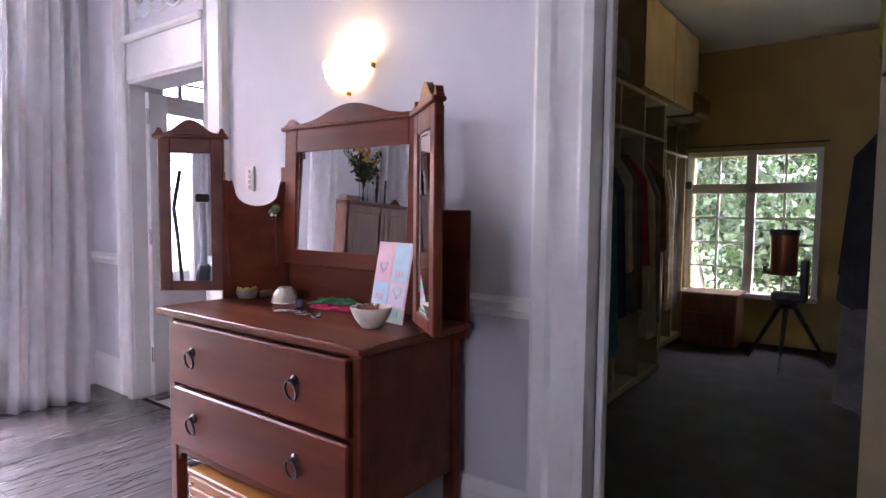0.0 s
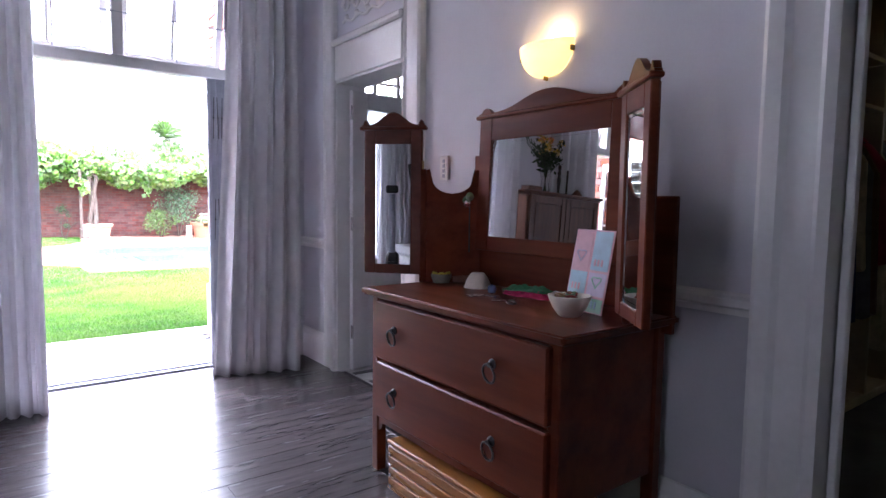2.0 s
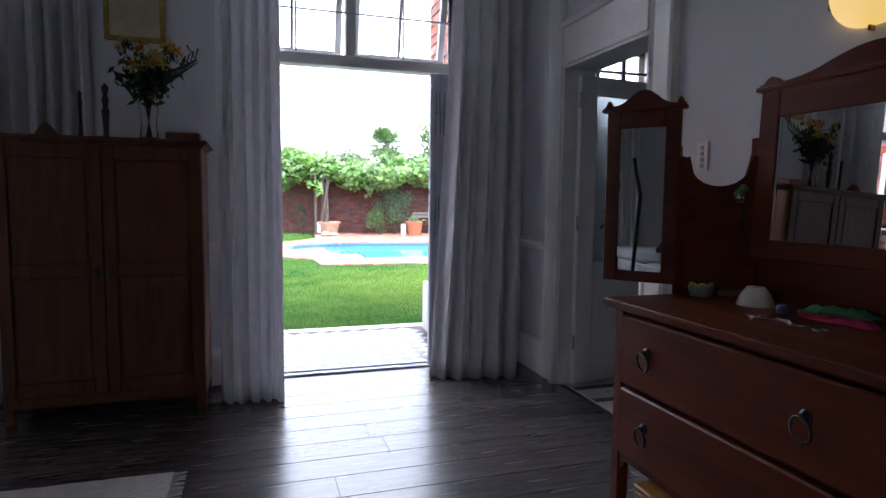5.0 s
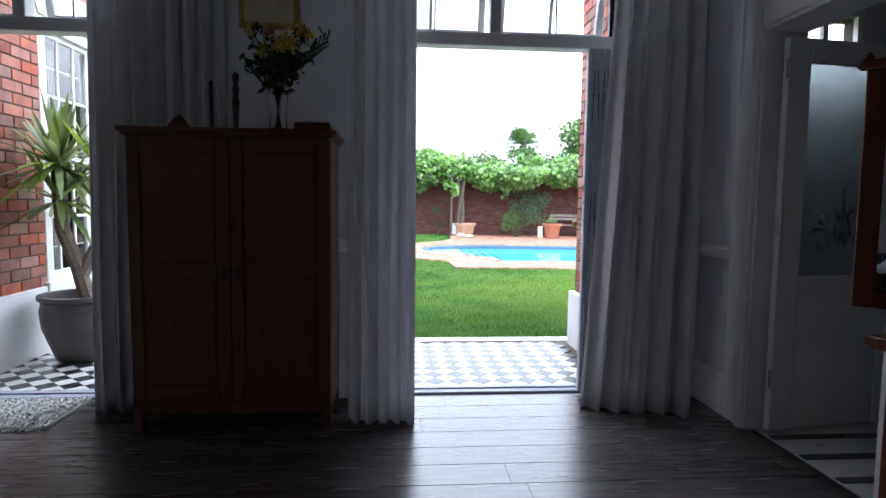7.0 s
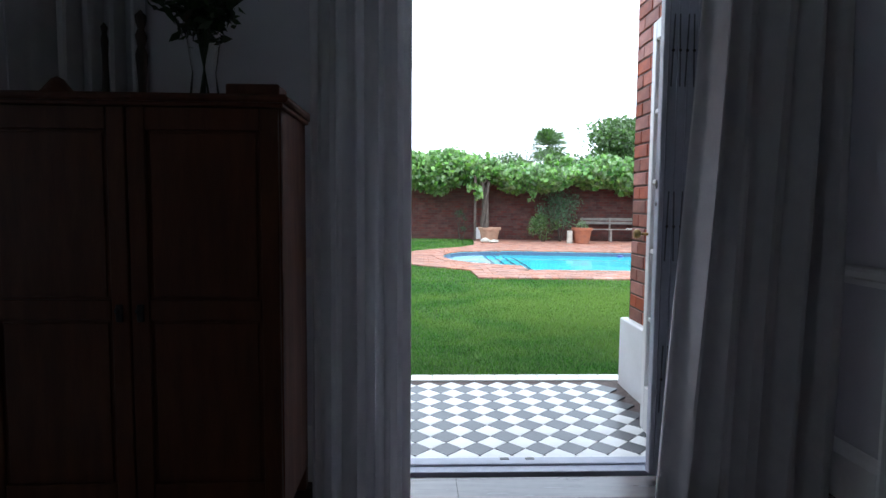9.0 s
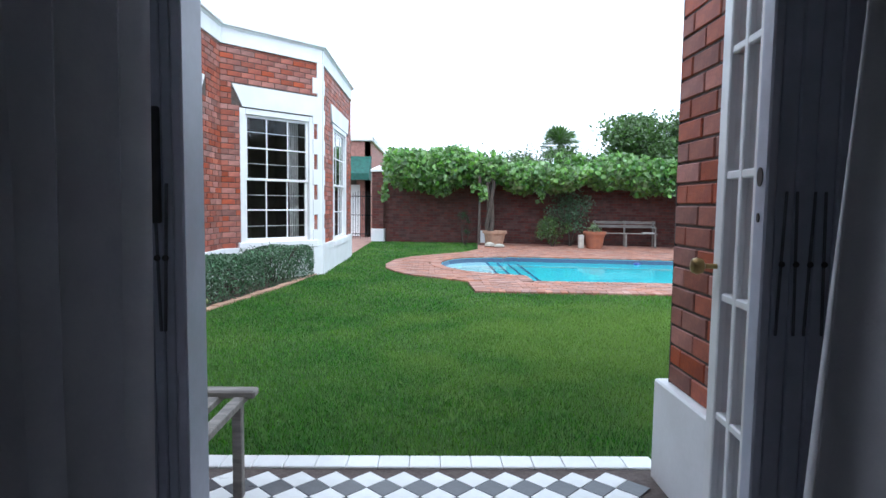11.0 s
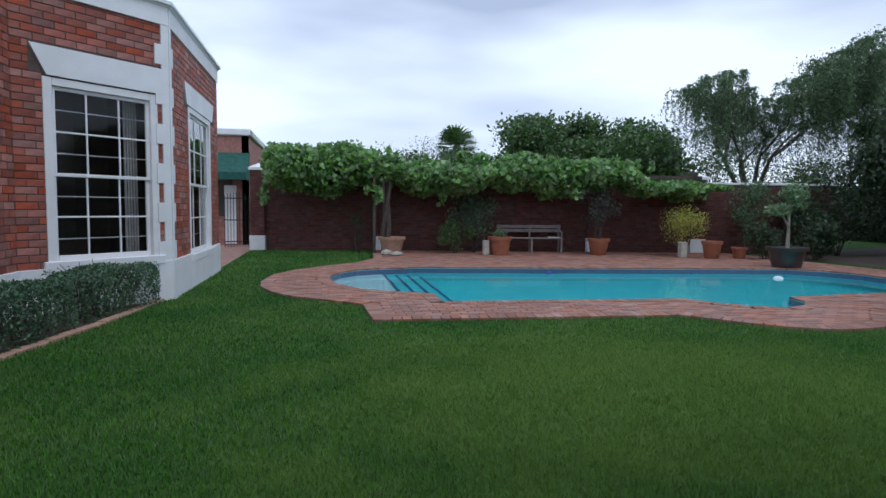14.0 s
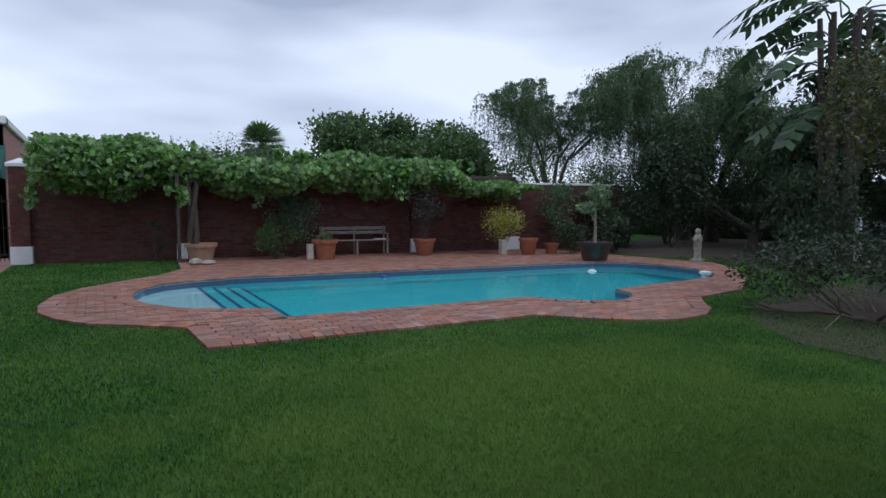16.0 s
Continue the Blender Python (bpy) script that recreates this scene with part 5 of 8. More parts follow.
def garment(x, yc, wd, top, low, mt, seed, label):
    """A hanging garment: shoulders, folds and an uneven hem."""
    rnd = random.Random(seed)
    g = thing("hanging_garment", label, "clothes", "clothes on the closet rails", (x, yc, 0))
    vs, fs = [], []
    n, m = 20, 9
    for j in range(m + 1):
        h = j / m
        z = top + (low - top) * h
        hw = wd * (0.25 + 0.75 * min(1, h * 5)) * (0.92 + 0.12 * h)
        for i in range(n):
            a = 2 * math.pi * i / n
            r = 1 + 0.16 * math.sin(5 * a + seed) * h
            vs.append((0.045 * math.sin(a) * r * (0.5 + h), hw * math.cos(a) * r, z + 0.02 * math.sin(3 * a + seed) * h))
    fs = [(j * n + i, j * n + (i + 1) % n, (j + 1) * n + (i + 1) % n, (j + 1) * n + i) for j in range(m) for i in range(n)] + [tuple(range(n)), tuple(range(m * n, (m + 1) * n))]
    part("cloth", M().add(vs, fs), mt, g, "", True)
    part("hanger", M().tube([(0, -wd * 0.5, top - 0.06), (0, 0, top + 0.01), (0, 0, top + 0.05)], 0.004, 5).tube([(0, 0, top + 0.01), (0, wd * 0.5, top - 0.06)], 0.004, 5), IRON, g, "wire hanger")


names = ("red", "black", "cream", "brown", "navy", "grey", "teal", "olive")
rnd = random.Random(12)
for yb, pick in ((-3.07, (0, 2, 2, 5, 3, 0, 6, 4, 2, 5, 3)), (-4.74, (1, 1, 5, 1, 4, 7, 1, 5, 1, 4, 7))):
    x = 2.55 if yb > -4 else 2.7
    k = 0
    while x < 5.85:
        c = pick[k % len(pick)]
        low = rnd.choice((0.35, 0.6, 0.9, 1.0, 0.45))
        if k % 7 != 5:
            garment(x, -2.935 if yb > -4 and x > 4.45 else yb - 0.02 * (1 if yb > -4 else -1), 0.07 if yb > -4 and x > 4.45 else 0.19, 1.72, low, CLOTHES[c], k, names[c] + " garment hanging on the closet rail")
        x += rnd.uniform(0.08, 0.17)
        k += 1
for i, (x, yb, w, h, c, lab) in enumerate(((2.75, -3.1, 0.5, 0.34, 3, "brown travel bag on the closet shelf"), (3.3, -3.1, 0.4, 0.26, 5, "grey box on the closet shelf"), (5.5, -3.1, 0.5, 0.22, 3, "brown box on the closet shelf"), (3.2, -4.85, 0.6, 0.36, 1, "black bag on the closet shelf"), (4.6, -4.85, 0.4, 0.25, 5, "grey bag on the closet shelf"))):
    single("luggage", M().box((-w / 2, -0.16, 0), (w / 2, 0.16, h), 0.03).tube([(-0.08, 0, h), (-0.06, 0, h + 0.04), (0.06, 0, h + 0.04), (0.08, 0, h)], 0.01), CLOTHES[c], lab, "bag", "bags on the closet shelves", False, (x, yb, 2.18))
sc2 = thing("suitcase", "lime green hard suitcase on the closet shelf", "suitcase", "", (3.9, -4.72, 2.18))
part("shell", M().box((-0.3, -0.12, 0), (0.3, 0.12, 0.5), 0.04), mat("lime_shell", (0.38, 0.50, 0.03), (0.30, 0.42, 0.02), 9, 0.4, 0.05), sc2)
for k in range(5):
    part("ridge", M().box((-0.25 + 0.11 * k, 0.118, 0.05), (-0.20 + 0.11 * k, 0.13, 0.45), 0.005), bpy.data.materials["lime_shell"], sc2)
upc = thing("upper_cabinet", "cream upper cabinet near the closet ceiling", "cabinet", "", (0, 0, 0))
part("body", M().box((3.9, -3.2, 2.20), (5.4, CY1, 2.90), 0.004), SHELF, upc)
for x in (3.905, 4.655):
    part("door", M().box((x, -3.22, 2.21), (x + 0.74, -3.2, 2.89), 0.004), SHELF, upc, "plain cabinet door")
chd = thing("chest_of_drawers", "low brown three-drawer chest under the closet window", "chest", "", (5.68, -3.32, 0))
part("body", M().box((0.02, -0.25, 0.0), (0.42, 0.25, 0.50), 0.005), TEAK, chd)
part("top", M().box((-0.01, -0.265, 0.50), (0.43, 0.265, 0.52), 0.004), TEAK, chd)
for k in range(3):
    d = part("drawer", M().box((0.0, -0.24, 0.02 + 0.16 * k), (0.02, 0.24, 0.165 + 0.16 * k), 0.005), TEAK, chd)
    part("grip", M().box((-0.008, -0.05, 0.13 + 0.16 * k), (0.0, 0.05, 0.145 + 0.16 * k), 0.003), IRON, d)
ts = thing("telescope", "short copper-brown telescope on a black tripod", "telescope", "", (5.3, -4.03, 0))
COPPER = mat("copper_tube", (0.35, 0.12, 0.06), (0.27, 0.09, 0.05), 9, 0.35, 0.03, metal=0.5)
part("tube", M().lathe([(0.10, 0.78), (0.105, 0.80), (0.105, 1.12), (0.10, 1.12)], 20, (0, 0.04, 0)), COPPER, ts, "copper coloured tube", True)
part("rim", M().lathe([(0.112, 1.12), (0.114, 1.17), (0.10, 1.17)], 20, (0, 0.04, 0)), BLACK, ts, "", True)
part("fork", M().box((-0.06, -0.15, 0.60), (0.06, -0.09, 0.92), 0.015).box((-0.06, -0.15, 0.56), (0.06, 0.12, 0.64), 0.015), BLACK, ts)
part("eyepiece", M().tube([(-0.02, 0.12, 0.80), (-0.08, 0.17, 0.80), (-0.08, 0.17, 0.86)], 0.018), BLACK, ts, "", True)
part("hub", M().lathe([(0.07, 0.50), (0.09, 0.54), (0.06, 0.58)], 14), BLACK, ts, "", True)
for k in range(3):
    a = math.pi + k * 2 * math.pi / 3
    part("leg", M().tube([(0.05 * math.cos(a), 0.05 * math.sin(a), 0.53), (0.36 * math.cos(a), 0.36 * math.sin(a), 0.0)], [0.02, 0.014], 8), IRON, ts, "", True)
cb = thing("ceiling_bulb", "bare yellow lit bulb at the closet ceiling", "light bulb", "", (4.3, -3.85, CCH))
part("rose", M().lathe([(0.05, -0.03), (0.05, 0.0)], 14), TRIM, cb, "", True)
part("bulb", M().lathe([(0.001, -0.13), (0.03, -0.11), (0.035, -0.085), (0.015, -0.05), (0.015, -0.03)], 14), glow_mat("closet_bulb", (1.0, 0.7, 0.25), 0.5), cb, "dim glowing bulb", True)
cl2 = new("closet_bulb_light", bpy.data.lights.new("closet_bulb_light", "POINT"))
cl2.data.energy, cl2.data.color, cl2.data.shadow_soft_size, cl2.location = 0.02, (1.0, 0.72, 0.3), 0.05, (4.3, -3.85, CCH - 0.2)
single("alarm_clock", M().box((-0.03, -0.06, 0), (0.03, 0.06, 0.08), 0.01), BLACK, "small dark clock with a red display on the closet wall", "clock", "", False, (6.1, -2.97, 1.55))

# ---- outside: ground, lawn, pool ----
from mathutils.geometry import tessellate_polygon

OUTER = [(-0.90, 10.95), (-0.85, 10.3), (-0.62, 9.65), (-0.30, 9.15), (0.05, 8.88), (0.64, 8.34), (0.69, 7.22), (4.41, 7.00), (4.62, 6.75), (4.90, 6.42), (5.25, 6.12), (5.72, 5.92), (6.25, 5.98), (6.68, 6.22), (7.05, 6.6), (7.42, 6.92), (8.72, 7.12), (10.2, 8.0), (11.38, 8.89), (12.4, 10.2), (12.2, 12.2), (11.9, 16.2), (1.55, 18.0), (1.35, 15.2), (0.90, 14.20), (0.2, 13.45), (-0.42, 12.72), (-0.78, 11.9)]
POOL = [(1.75, 9.16), (1.25, 9.40), (0.72, 9.80), (0.38, 10.4), (0.25, 11.0), (0.28, 11.6), (0.46, 12.2), (0.78, 12.62), (1.25, 12.84), (1.80, 12.86), (1.92, 13.02), (10.15, 11.85), (10.70, 11.40), (11.0, 10.68), (10.85, 9.6), (10.3, 8.72), (9.75, 8.40), (6.96, 8.14), (6.86, 7.75), (6.55, 7.42), (6.15, 7.30), (5.80, 7.48), (5.45, 7.85), (5.25, 8.20), (1.76, 8.42)]
BIG = [(-160, 0.9), (160, 0.9), (160, 260), (-160, 260)]


def sheet(m, loops, z):
    pts = [p for lp in loops for p in lp]
    tris = tessellate_polygon([[Vector((x, y, 0)) for x, y in lp] for lp in loops])
    up = []
    for a, b, c in tris:
        (ax, ay), (bx, by), (cx, cy) = pts[a], pts[b], pts[c]
        up.append((a, b, c) if (bx - ax) * (cy - ay) - (by - ay) * (cx - ax) > 0 else (a, c, b))
    return m.add([(x, y, z) for x, y in pts], up)


def inside(p, poly):
    x, y = p
    c = False
    for (x0, y0), (x1, y1) in zip(poly, poly[1:] + poly[:1]):
        if (y0 > y) != (y1 > y) and x < (x1 - x0) * (y - y0) / (y1 - y0) + x0:
            c = not c
    return c


def loop_walk(poly, step, shut=True):
    """Places every step along an outline: (x, y, heading)."""
    out, carry = [], step / 2
    ends = list(zip(poly, poly[1:] + (poly[:1] if shut else [])))
    for (x0, y0), (x1, y1) in ends:
        d = math.hypot(x1 - x0, y1 - y0)
        while carry < d:
            f = carry / d
            out.append((x0 + (x1 - x0) * f, y0 + (y1 - y0) * f, math.atan2(y1 - y0, x1 - x0)))
            carry += step
        carry -= d
    return out


structure("ground", sheet(M(), [BIG, OUTER], GZ), LAWN, "mown green lawn running to the horizon")
slab = M()
sheet(slab, [OUTER, POOL], GZ + 0.004)
n = len(OUTER)
slab.add([(x, y, z) for z in (GZ + 0.004, GZ - 0.2) for x, y in OUTER], [(i, (i + 1) % n, n + (i + 1) % n, n + i) for i in range(n)])
terrace = structure("pool_terrace", slab, MORTAR, "red clay brick paving round the pool")
shell = M()
n = len(POOL)
shell.add([(x, y, z) for z in (GZ + 0.004, -1.35) for x, y in POOL], [(i, (i + 1) % n, n + (i + 1) % n, n + i) for i in range(n)])
sheet(shell, [POOL], -1.35)
pool = structure("pool", shell, POOLM, "turquoise swimming pool with curved ends and entry steps")
PALESTEP = mat("pale_step_plaster", (0.60, 0.74, 0.76), (0.52, 0.68, 0.71), 4, 0.6, 0.05)
for x0, x1, z in ((0.1, 1.40, -0.20), (1.40, 1.65, -0.34), (1.65, 1.90, -0.48), (1.90, 2.15, -0.62)):
    part("step", M().box((x0, 9.2 if x0 < 1.7 else 8.46, -1.34), (x1, 12.9, z), 0.02), PALESTEP if x0 < 1 else POOLM, pool, "turquoise entry step under water")
NOSE = mat("step_edge_tile", (0.02, 0.10, 0.20), (0.03, 0.14, 0.26), 20, 0.4, 0)
for x, z in ((1.34, -0.20), (1.59, -0.34), (1.84, -0.48), (2.09, -0.62)):
    part("step_nosing", M().box((x, 8.9 if x < 1.6 else 8.48, z - 0.02), (x + 0.065, 12.85, z + 0.004)), NOSE, pool, "dark blue step edge tiles")
wmat = glass_mat("pool_water", (0.62, 0.93, 0.97), 0.02, 1.33)
wn = wmat.node_tree.nodes.new("ShaderNodeTexNoise")
wn.inputs["Scale"].default_value, wn.inputs["Detail"].default_value = 2.2, 3
wb = wmat.node_tree.nodes.new("ShaderNodeBump")
wb.inputs["Strength"].default_value, wb.inputs["Distance"].default_value = 0.10, 0.05
wc = wmat.node_tree.nodes.new("ShaderNodeTexCoord")
wmat.node_tree.links.new(wc.outputs["Object"], wn.inputs["Vector"])
wmat.node_tree.links.new(wn.outputs[0], wb.inputs["Height"])
wmat.node_tree.links.new(wb.outputs[0], wmat.node_tree.nodes["Principled BSDF"].inputs["Normal"])
wm = sheet(M(), [POOL], GZ - 0.09)
water = tagged(new("water", fast_mesh("water", np.array(wm.v), np.array(wm.f), wmat)), "still pool water", kind="structure")
water.visible_shadow = False
DARKTILE = mat("waterline_tile", (0.06, 0.09, 0.16), (0.10, 0.14, 0.22), 30, 0.3, 0.05)
n = len(POOL)
cxy = (5.5, 10.3)
inset = [(x + (cxy[0] - x) * 0.0015, y + (cxy[1] - y) * 0.0025) for x, y in POOL]
part("waterline_band", M().add([(x, y, z) for z in (GZ - 0.002, GZ - 0.15) for x, y in inset], [(i, (i + 1) % n, n + (i + 1) % n, n + i) for i in range(n)]), DARKTILE, pool, "dark blue waterline tiles")
for x, y, c, r in ((9.35, 11.1, WHITE, 0.10), (4.9, 12.5, mat("blue_float", (0.02, 0.05, 0.25), None, 9, 0.4, 0), 0.09)):
    single("pool_float", M().lathe([(0.001, -0.06), (r * 0.8, -0.04), (r, 0.0), (r * 0.8, 0.035), (r * 0.3, 0.05), (0.001, 0.055)], 14), c, "small floating chlorine dispenser on the pool water", "pool float", "floats", True, (x, y, GZ - 0.09))
single("skimmer_float", M().lathe([(0.06, -0.1), (0.07, 0.08), (0.11, 0.1), (0.11, 0.14), (0.001, 0.16)], 14), WHITE, "white pool cleaner head floating near the pool edge", "pool cleaner", "", True, (10.0, 8.72, GZ - 0.05))

# ---- house wing: brick facade with sash windows ----
BL, BH = 0.232, 0.086


class Face:
    """A brick face: start point, heading of its length, outward normal."""

    def __init__(self, x, y, u, nrm):
        self.o, self.u, self.n = Vector((x, y, 0)), Vector((*u, 0)).normalized(), Vector((*nrm, 0)).normalized()

    def m(self):
        return Matrix(((self.u.x, self.n.x, 0, self.o.x), (self.u.y, self.n.y, 0, self.o.y), (0, 0, 1, 0), (0, 0, 0, 1)))


brick_meshes = {}


def lay_bricks(face, wall, L, z0, z1, holes, near, seed, shift=0.0, bh=BH):
    """Running bond on a face; bricks in the stretch near=(s0, s1, z0, z1) are single pieces, the rest one joined part."""
    rnd = random.Random(seed)
    fm = face.m()
    rest = M()
    count = 0
    row = 0
    z = z0
    while z < z1 - 0.02:
        h = min(bh, z1 - z) - 0.011
        cuts = sorted((a, b) for a, b, c, d in holes if c < z + bh * 0.6 and d > z + bh * 0.4)
        free, s = [], 0.0
        for a, b in cuts:
            if a > s:
                free.append((s, a))
            s = max(s, b)
        if s < L:
            free.append((s, L))
        s = -BL * (0.5 if row % 2 else 0.0) - shift
        while s < L:
            for a, b in free:
                p, q = max(s, a), min(s + BL - 0.011, b)
                if q - p > 0.03:
                    ln = round(q - p, 2)
                    out = 0.008 + rnd.uniform(-0.0018, 0.0018)
                    if near and near[0] <= p <= near[1] and near[2] <= z <= near[3] and count < 300:
                        key = (ln, round(h, 3))
                        if key not in brick_meshes:
                            brick_meshes[key] = M().box((0, -0.02, 0), (ln, 0, h), 0.004).mesh("brick", BRICK)
                        o = new("brick", brick_meshes[key])
                        o.parent = wall
                        o.matrix_basis = fm @ pose(p, out, z, 0, 0, rnd.uniform(-0.35, 0.35))
                        count += 1
                    else:
                        rest.box((p, -0.02, z), (p + ln, out, z + h), 0.003, fm)
            s += BL
        z += bh
        row += 1
    if rest.v:
        tagged(part("brickwork", rest, BRICKI, wall, "red brown face brick in running bond"), kind="stuff")


def slab_on(face, name, s0, s1, z0, z1, proud, material, parent, label="", back=0.1, c=0.004):
    return part(name, M().box((s0, -back, z0), (s1, proud, z1), c, face.m()), material, parent, label)


CURT2 = mat("far_curtain", (0.55, 0.53, 0.50), (0.45, 0.43, 0.41), 15, 0.9, 0.1)


def sash_window(face, parent_name, s0, s1, z0, z1, label, cols=3):
    """A white double-hung window set back in its opening, with a dark-coloured box for the room behind it."""
    fm = face.m()
    w = tagged(part(parent_name, M().box((s0, -0.12, z0), (s0 + 0.10, 0.01, z1), 0.006, fm).box((s1 - 0.10, -0.12, z0), (s1, 0.01, z1), 0.006, fm).box((s0 + 0.10, -0.12, z1 - 0.09), (s1 - 0.10, 0.01, z1), 0.006, fm), TRIM, None, label), kind="structure")
    part("window_sill", M().box((s0 - 0.05, -0.12, z0 - 0.09), (s1 + 0.05, 0.05, z0 + 0.03), 0.008, fm), WHITE, w, "white painted sill")
    a, b = s0 + 0.10, s1 - 0.10
    lo, hi = z0 + 0.03, z1 - 0.09
    mid = (lo + hi) / 2
    for k, (za, zb, d) in enumerate(((lo, mid + 0.02, -0.075), (mid - 0.02, hi, -0.045))):
        m = M().box((a, d - 0.02, za), (a + 0.045, d + 0.015, zb), 0.003, fm).box((b - 0.045, d - 0.02, za), (b, d + 0.015, zb), 0.003, fm)
        m.box((a + 0.045, d - 0.02, za), (b - 0.045, d + 0.015, za + (0.06 if k == 0 else 0.04)), 0.003, fm).box((a + 0.045, d - 0.02, zb - 0.042), (b - 0.045, d + 0.015, zb), 0.003, fm)
        for c in range(1, cols):
            x = a + (b - a) * c / cols
            m.box((x - 0.011, d - 0.012, za + 0.04), (x + 0.011, d + 0.012, zb - 0.04), 0.003, fm)
        zm = (za + zb) / 2
        m.box((a + 0.045, d - 0.011, zm - 0.011), (b - 0.045, d + 0.011, zm + 0.011), 0.003, fm)
        s = part("sash", m, TRIM, w, "white glazed sash")
        for c in range(cols):
            for p, q in ((za + 0.04, zm - 0.011), (zm + 0.011, zb - 0.04)):
                part("pane", M().box((a + (b - a) * c / cols + 0.011, d - 0.002, p), (a + (b - a) * (c + 1) / cols - 0.011, d + 0.002, q), 0, fm), GLASS, s)
    for f in (0.125, 0.375, 0.625, 0.875):
        z = lo + (hi - lo) * f
        part("burglar_bar", M().box((a, -0.14, z - 0.006), (b, -0.128, z + 0.006), 0, fm), TRIM, w, "thin white inner bar")
    cm = M()
    for p, q in ((a, a + (b - a) * 0.10), (b - (b - a) * 0.16, b)):
        nn = 10
        for i in range(nn):
            x0 = p + (q - p) * i / nn
            cm.box((x0, -0.34 - 0.02 * (i % 2), lo), (x0 + (q - p) / nn, -0.32 - 0.02 * (i % 2), hi), 0, fm)
    part("curtain", cm, CURT2, w, "pale curtain behind the glass")
    # room box: its shade is put into the dark colour
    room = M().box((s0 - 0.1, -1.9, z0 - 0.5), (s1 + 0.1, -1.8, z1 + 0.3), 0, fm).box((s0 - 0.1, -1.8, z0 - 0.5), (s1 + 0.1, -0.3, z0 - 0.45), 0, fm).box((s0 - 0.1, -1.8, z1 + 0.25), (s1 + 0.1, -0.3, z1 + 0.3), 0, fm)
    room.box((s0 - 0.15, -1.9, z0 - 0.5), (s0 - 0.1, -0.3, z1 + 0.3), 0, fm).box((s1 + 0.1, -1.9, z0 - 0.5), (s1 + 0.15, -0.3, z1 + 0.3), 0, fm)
    part("room_behind", room, DARKROOM, w, "box coloured dark for the unlit room behind the glass")
    return w


def lintel(face, parent, s0, s1, t0, t1, z0, z1):
    part("lintel", M().prism([(s0, z0), (s1, z0), (t1, z1), (t0, z1)], -0.05, 0.028, "y", face.m()), WHITE, parent, "white splayed lintel")


PTOP, PLOW, PLINTH = 3.92, 3.63, 0.50
R2 = math.sqrt(0.5)
F1 = Face(WX, 0.27, (0, 1), (1, 0))
L1 = YC - 0.27
F2 = Face(WX, YC, (1, 1), (1, -1))
L2 = math.hypot(BAYX - WX, BAYY - YC)
BEND = 12.95
F3 = Face(BAYX, BAYY, (0, 1), (1, 0))
L3 = BEND - BAYY
WA, WB, WBAY, W3 = (1.02, 1.95, 0.50, 2.62), (5.40, 6.78, 0.57, 2.72), (0.31, 1.68, 0.55, 2.70), (1.15, 2.95, 0.45, 2.78)


def facade(name, face, L, holes, near, seed, label, lint):
    put = lambda p, q, a, b: ((p, -0.25, a), (q, 0.0, b))
    m = M()
    panel_wall(m, 0, L, -0.3, PTOP - 0.05, holes, put)
    fm = face.m()
    m.v = [tuple(fm @ Vector(p)) for p in m.v]
    wl = structure(name, m, MORTAR, label)
    big = [h for h in holes] + [(a - 0.02, b + 0.02, c, d) for a, b, c, d in lint]
    lay_bricks(face, wl, L, PLINTH, PLOW, big, near, seed)
    slab_on(face, "plinth", 0, L, GZ - 0.25, PLINTH, 0.035, WHITE, wl, "white painted plinth", 0.01)
    slab_on(face, "parapet_band", 0, L, PLOW, PTOP - 0.06, 0.03, WHITE, wl, "white parapet band", 0.26)
    part("cornice", M().prism([(-0.27, PTOP - 0.06), (0.03, PTOP - 0.06), (0.05, PTOP - 0.03), (0.085, PTOP - 0.02), (0.085, PTOP + 0.02), (-0.27, PTOP + 0.02)], 0, L + 0.035, "x", fm), WHITE, wl, "white moulded cornice")
    return wl


w1 = facade("house_wall_1", F1, L1, [WA, WB], (3.4, 7.0, 0.5, 2.2), 11, "red brown brick house wall with white trim", [(5.26, 7.09, 2.72, 3.01)])
sash_window(F1, "window_1", *WA, "white sash window beside the yucca")
sash_window(F1, "window_2", *WB, "tall white sash window in the brick wall")
lintel(F1, w1, WB[0] + 0.02, WB[1] + 0.06, 5.26, 7.02, 2.72, 3.01)
lintel(F1, w1, WA[0], WA[1], WA[0] - 0.15, WA[1] + 0.15, 2.62, 2.9)
w2 = facade("house_wall_2", F2, L2, [WBAY], (0.0, L2, 0.5, 3.6), 12, "canted brick bay wall with white quoins", [(0.2, 1.84, 2.72, 3.05)])
sash_window(F2, "window_3", *WBAY, "tall white sash window in the canted bay")
lintel(F2, w2, 0.35, 1.80, 0.18, 1.82, 2.72, 3.05)
w3 = facade("house_wall_3", F3, L3, [W3], None, 13, "brick bay wall with a narrow view of its window", [(0.9, 3.2, 2.78, 3.1)])
sash_window(F3, "window_4", *W3, "white sash window on the bay side")
lintel(F3, w3, 1.0, 3.05, 0.85, 3.2, 2.78, 3.1)
for face, wl, base, sgn in ((F2, w2, L2, -1), (F3, w3, 0.0, 1)):
    for k in range(12):
        wd = 0.10 if k % 2 else 0.19
        a, b = sorted((base, base + sgn * wd))
        slab_on(face, "quoin", a, b, PLINTH + 0.261 * k, PLINTH + 0.261 * (k + 1), 0.026, WHITE, wl, "", 0.02, 0.002)
structure("house_end_wall", M().box((BAYX - 4, BEND - 0.2, -0.2), (BAYX, BEND, PTOP)), BRICKI)
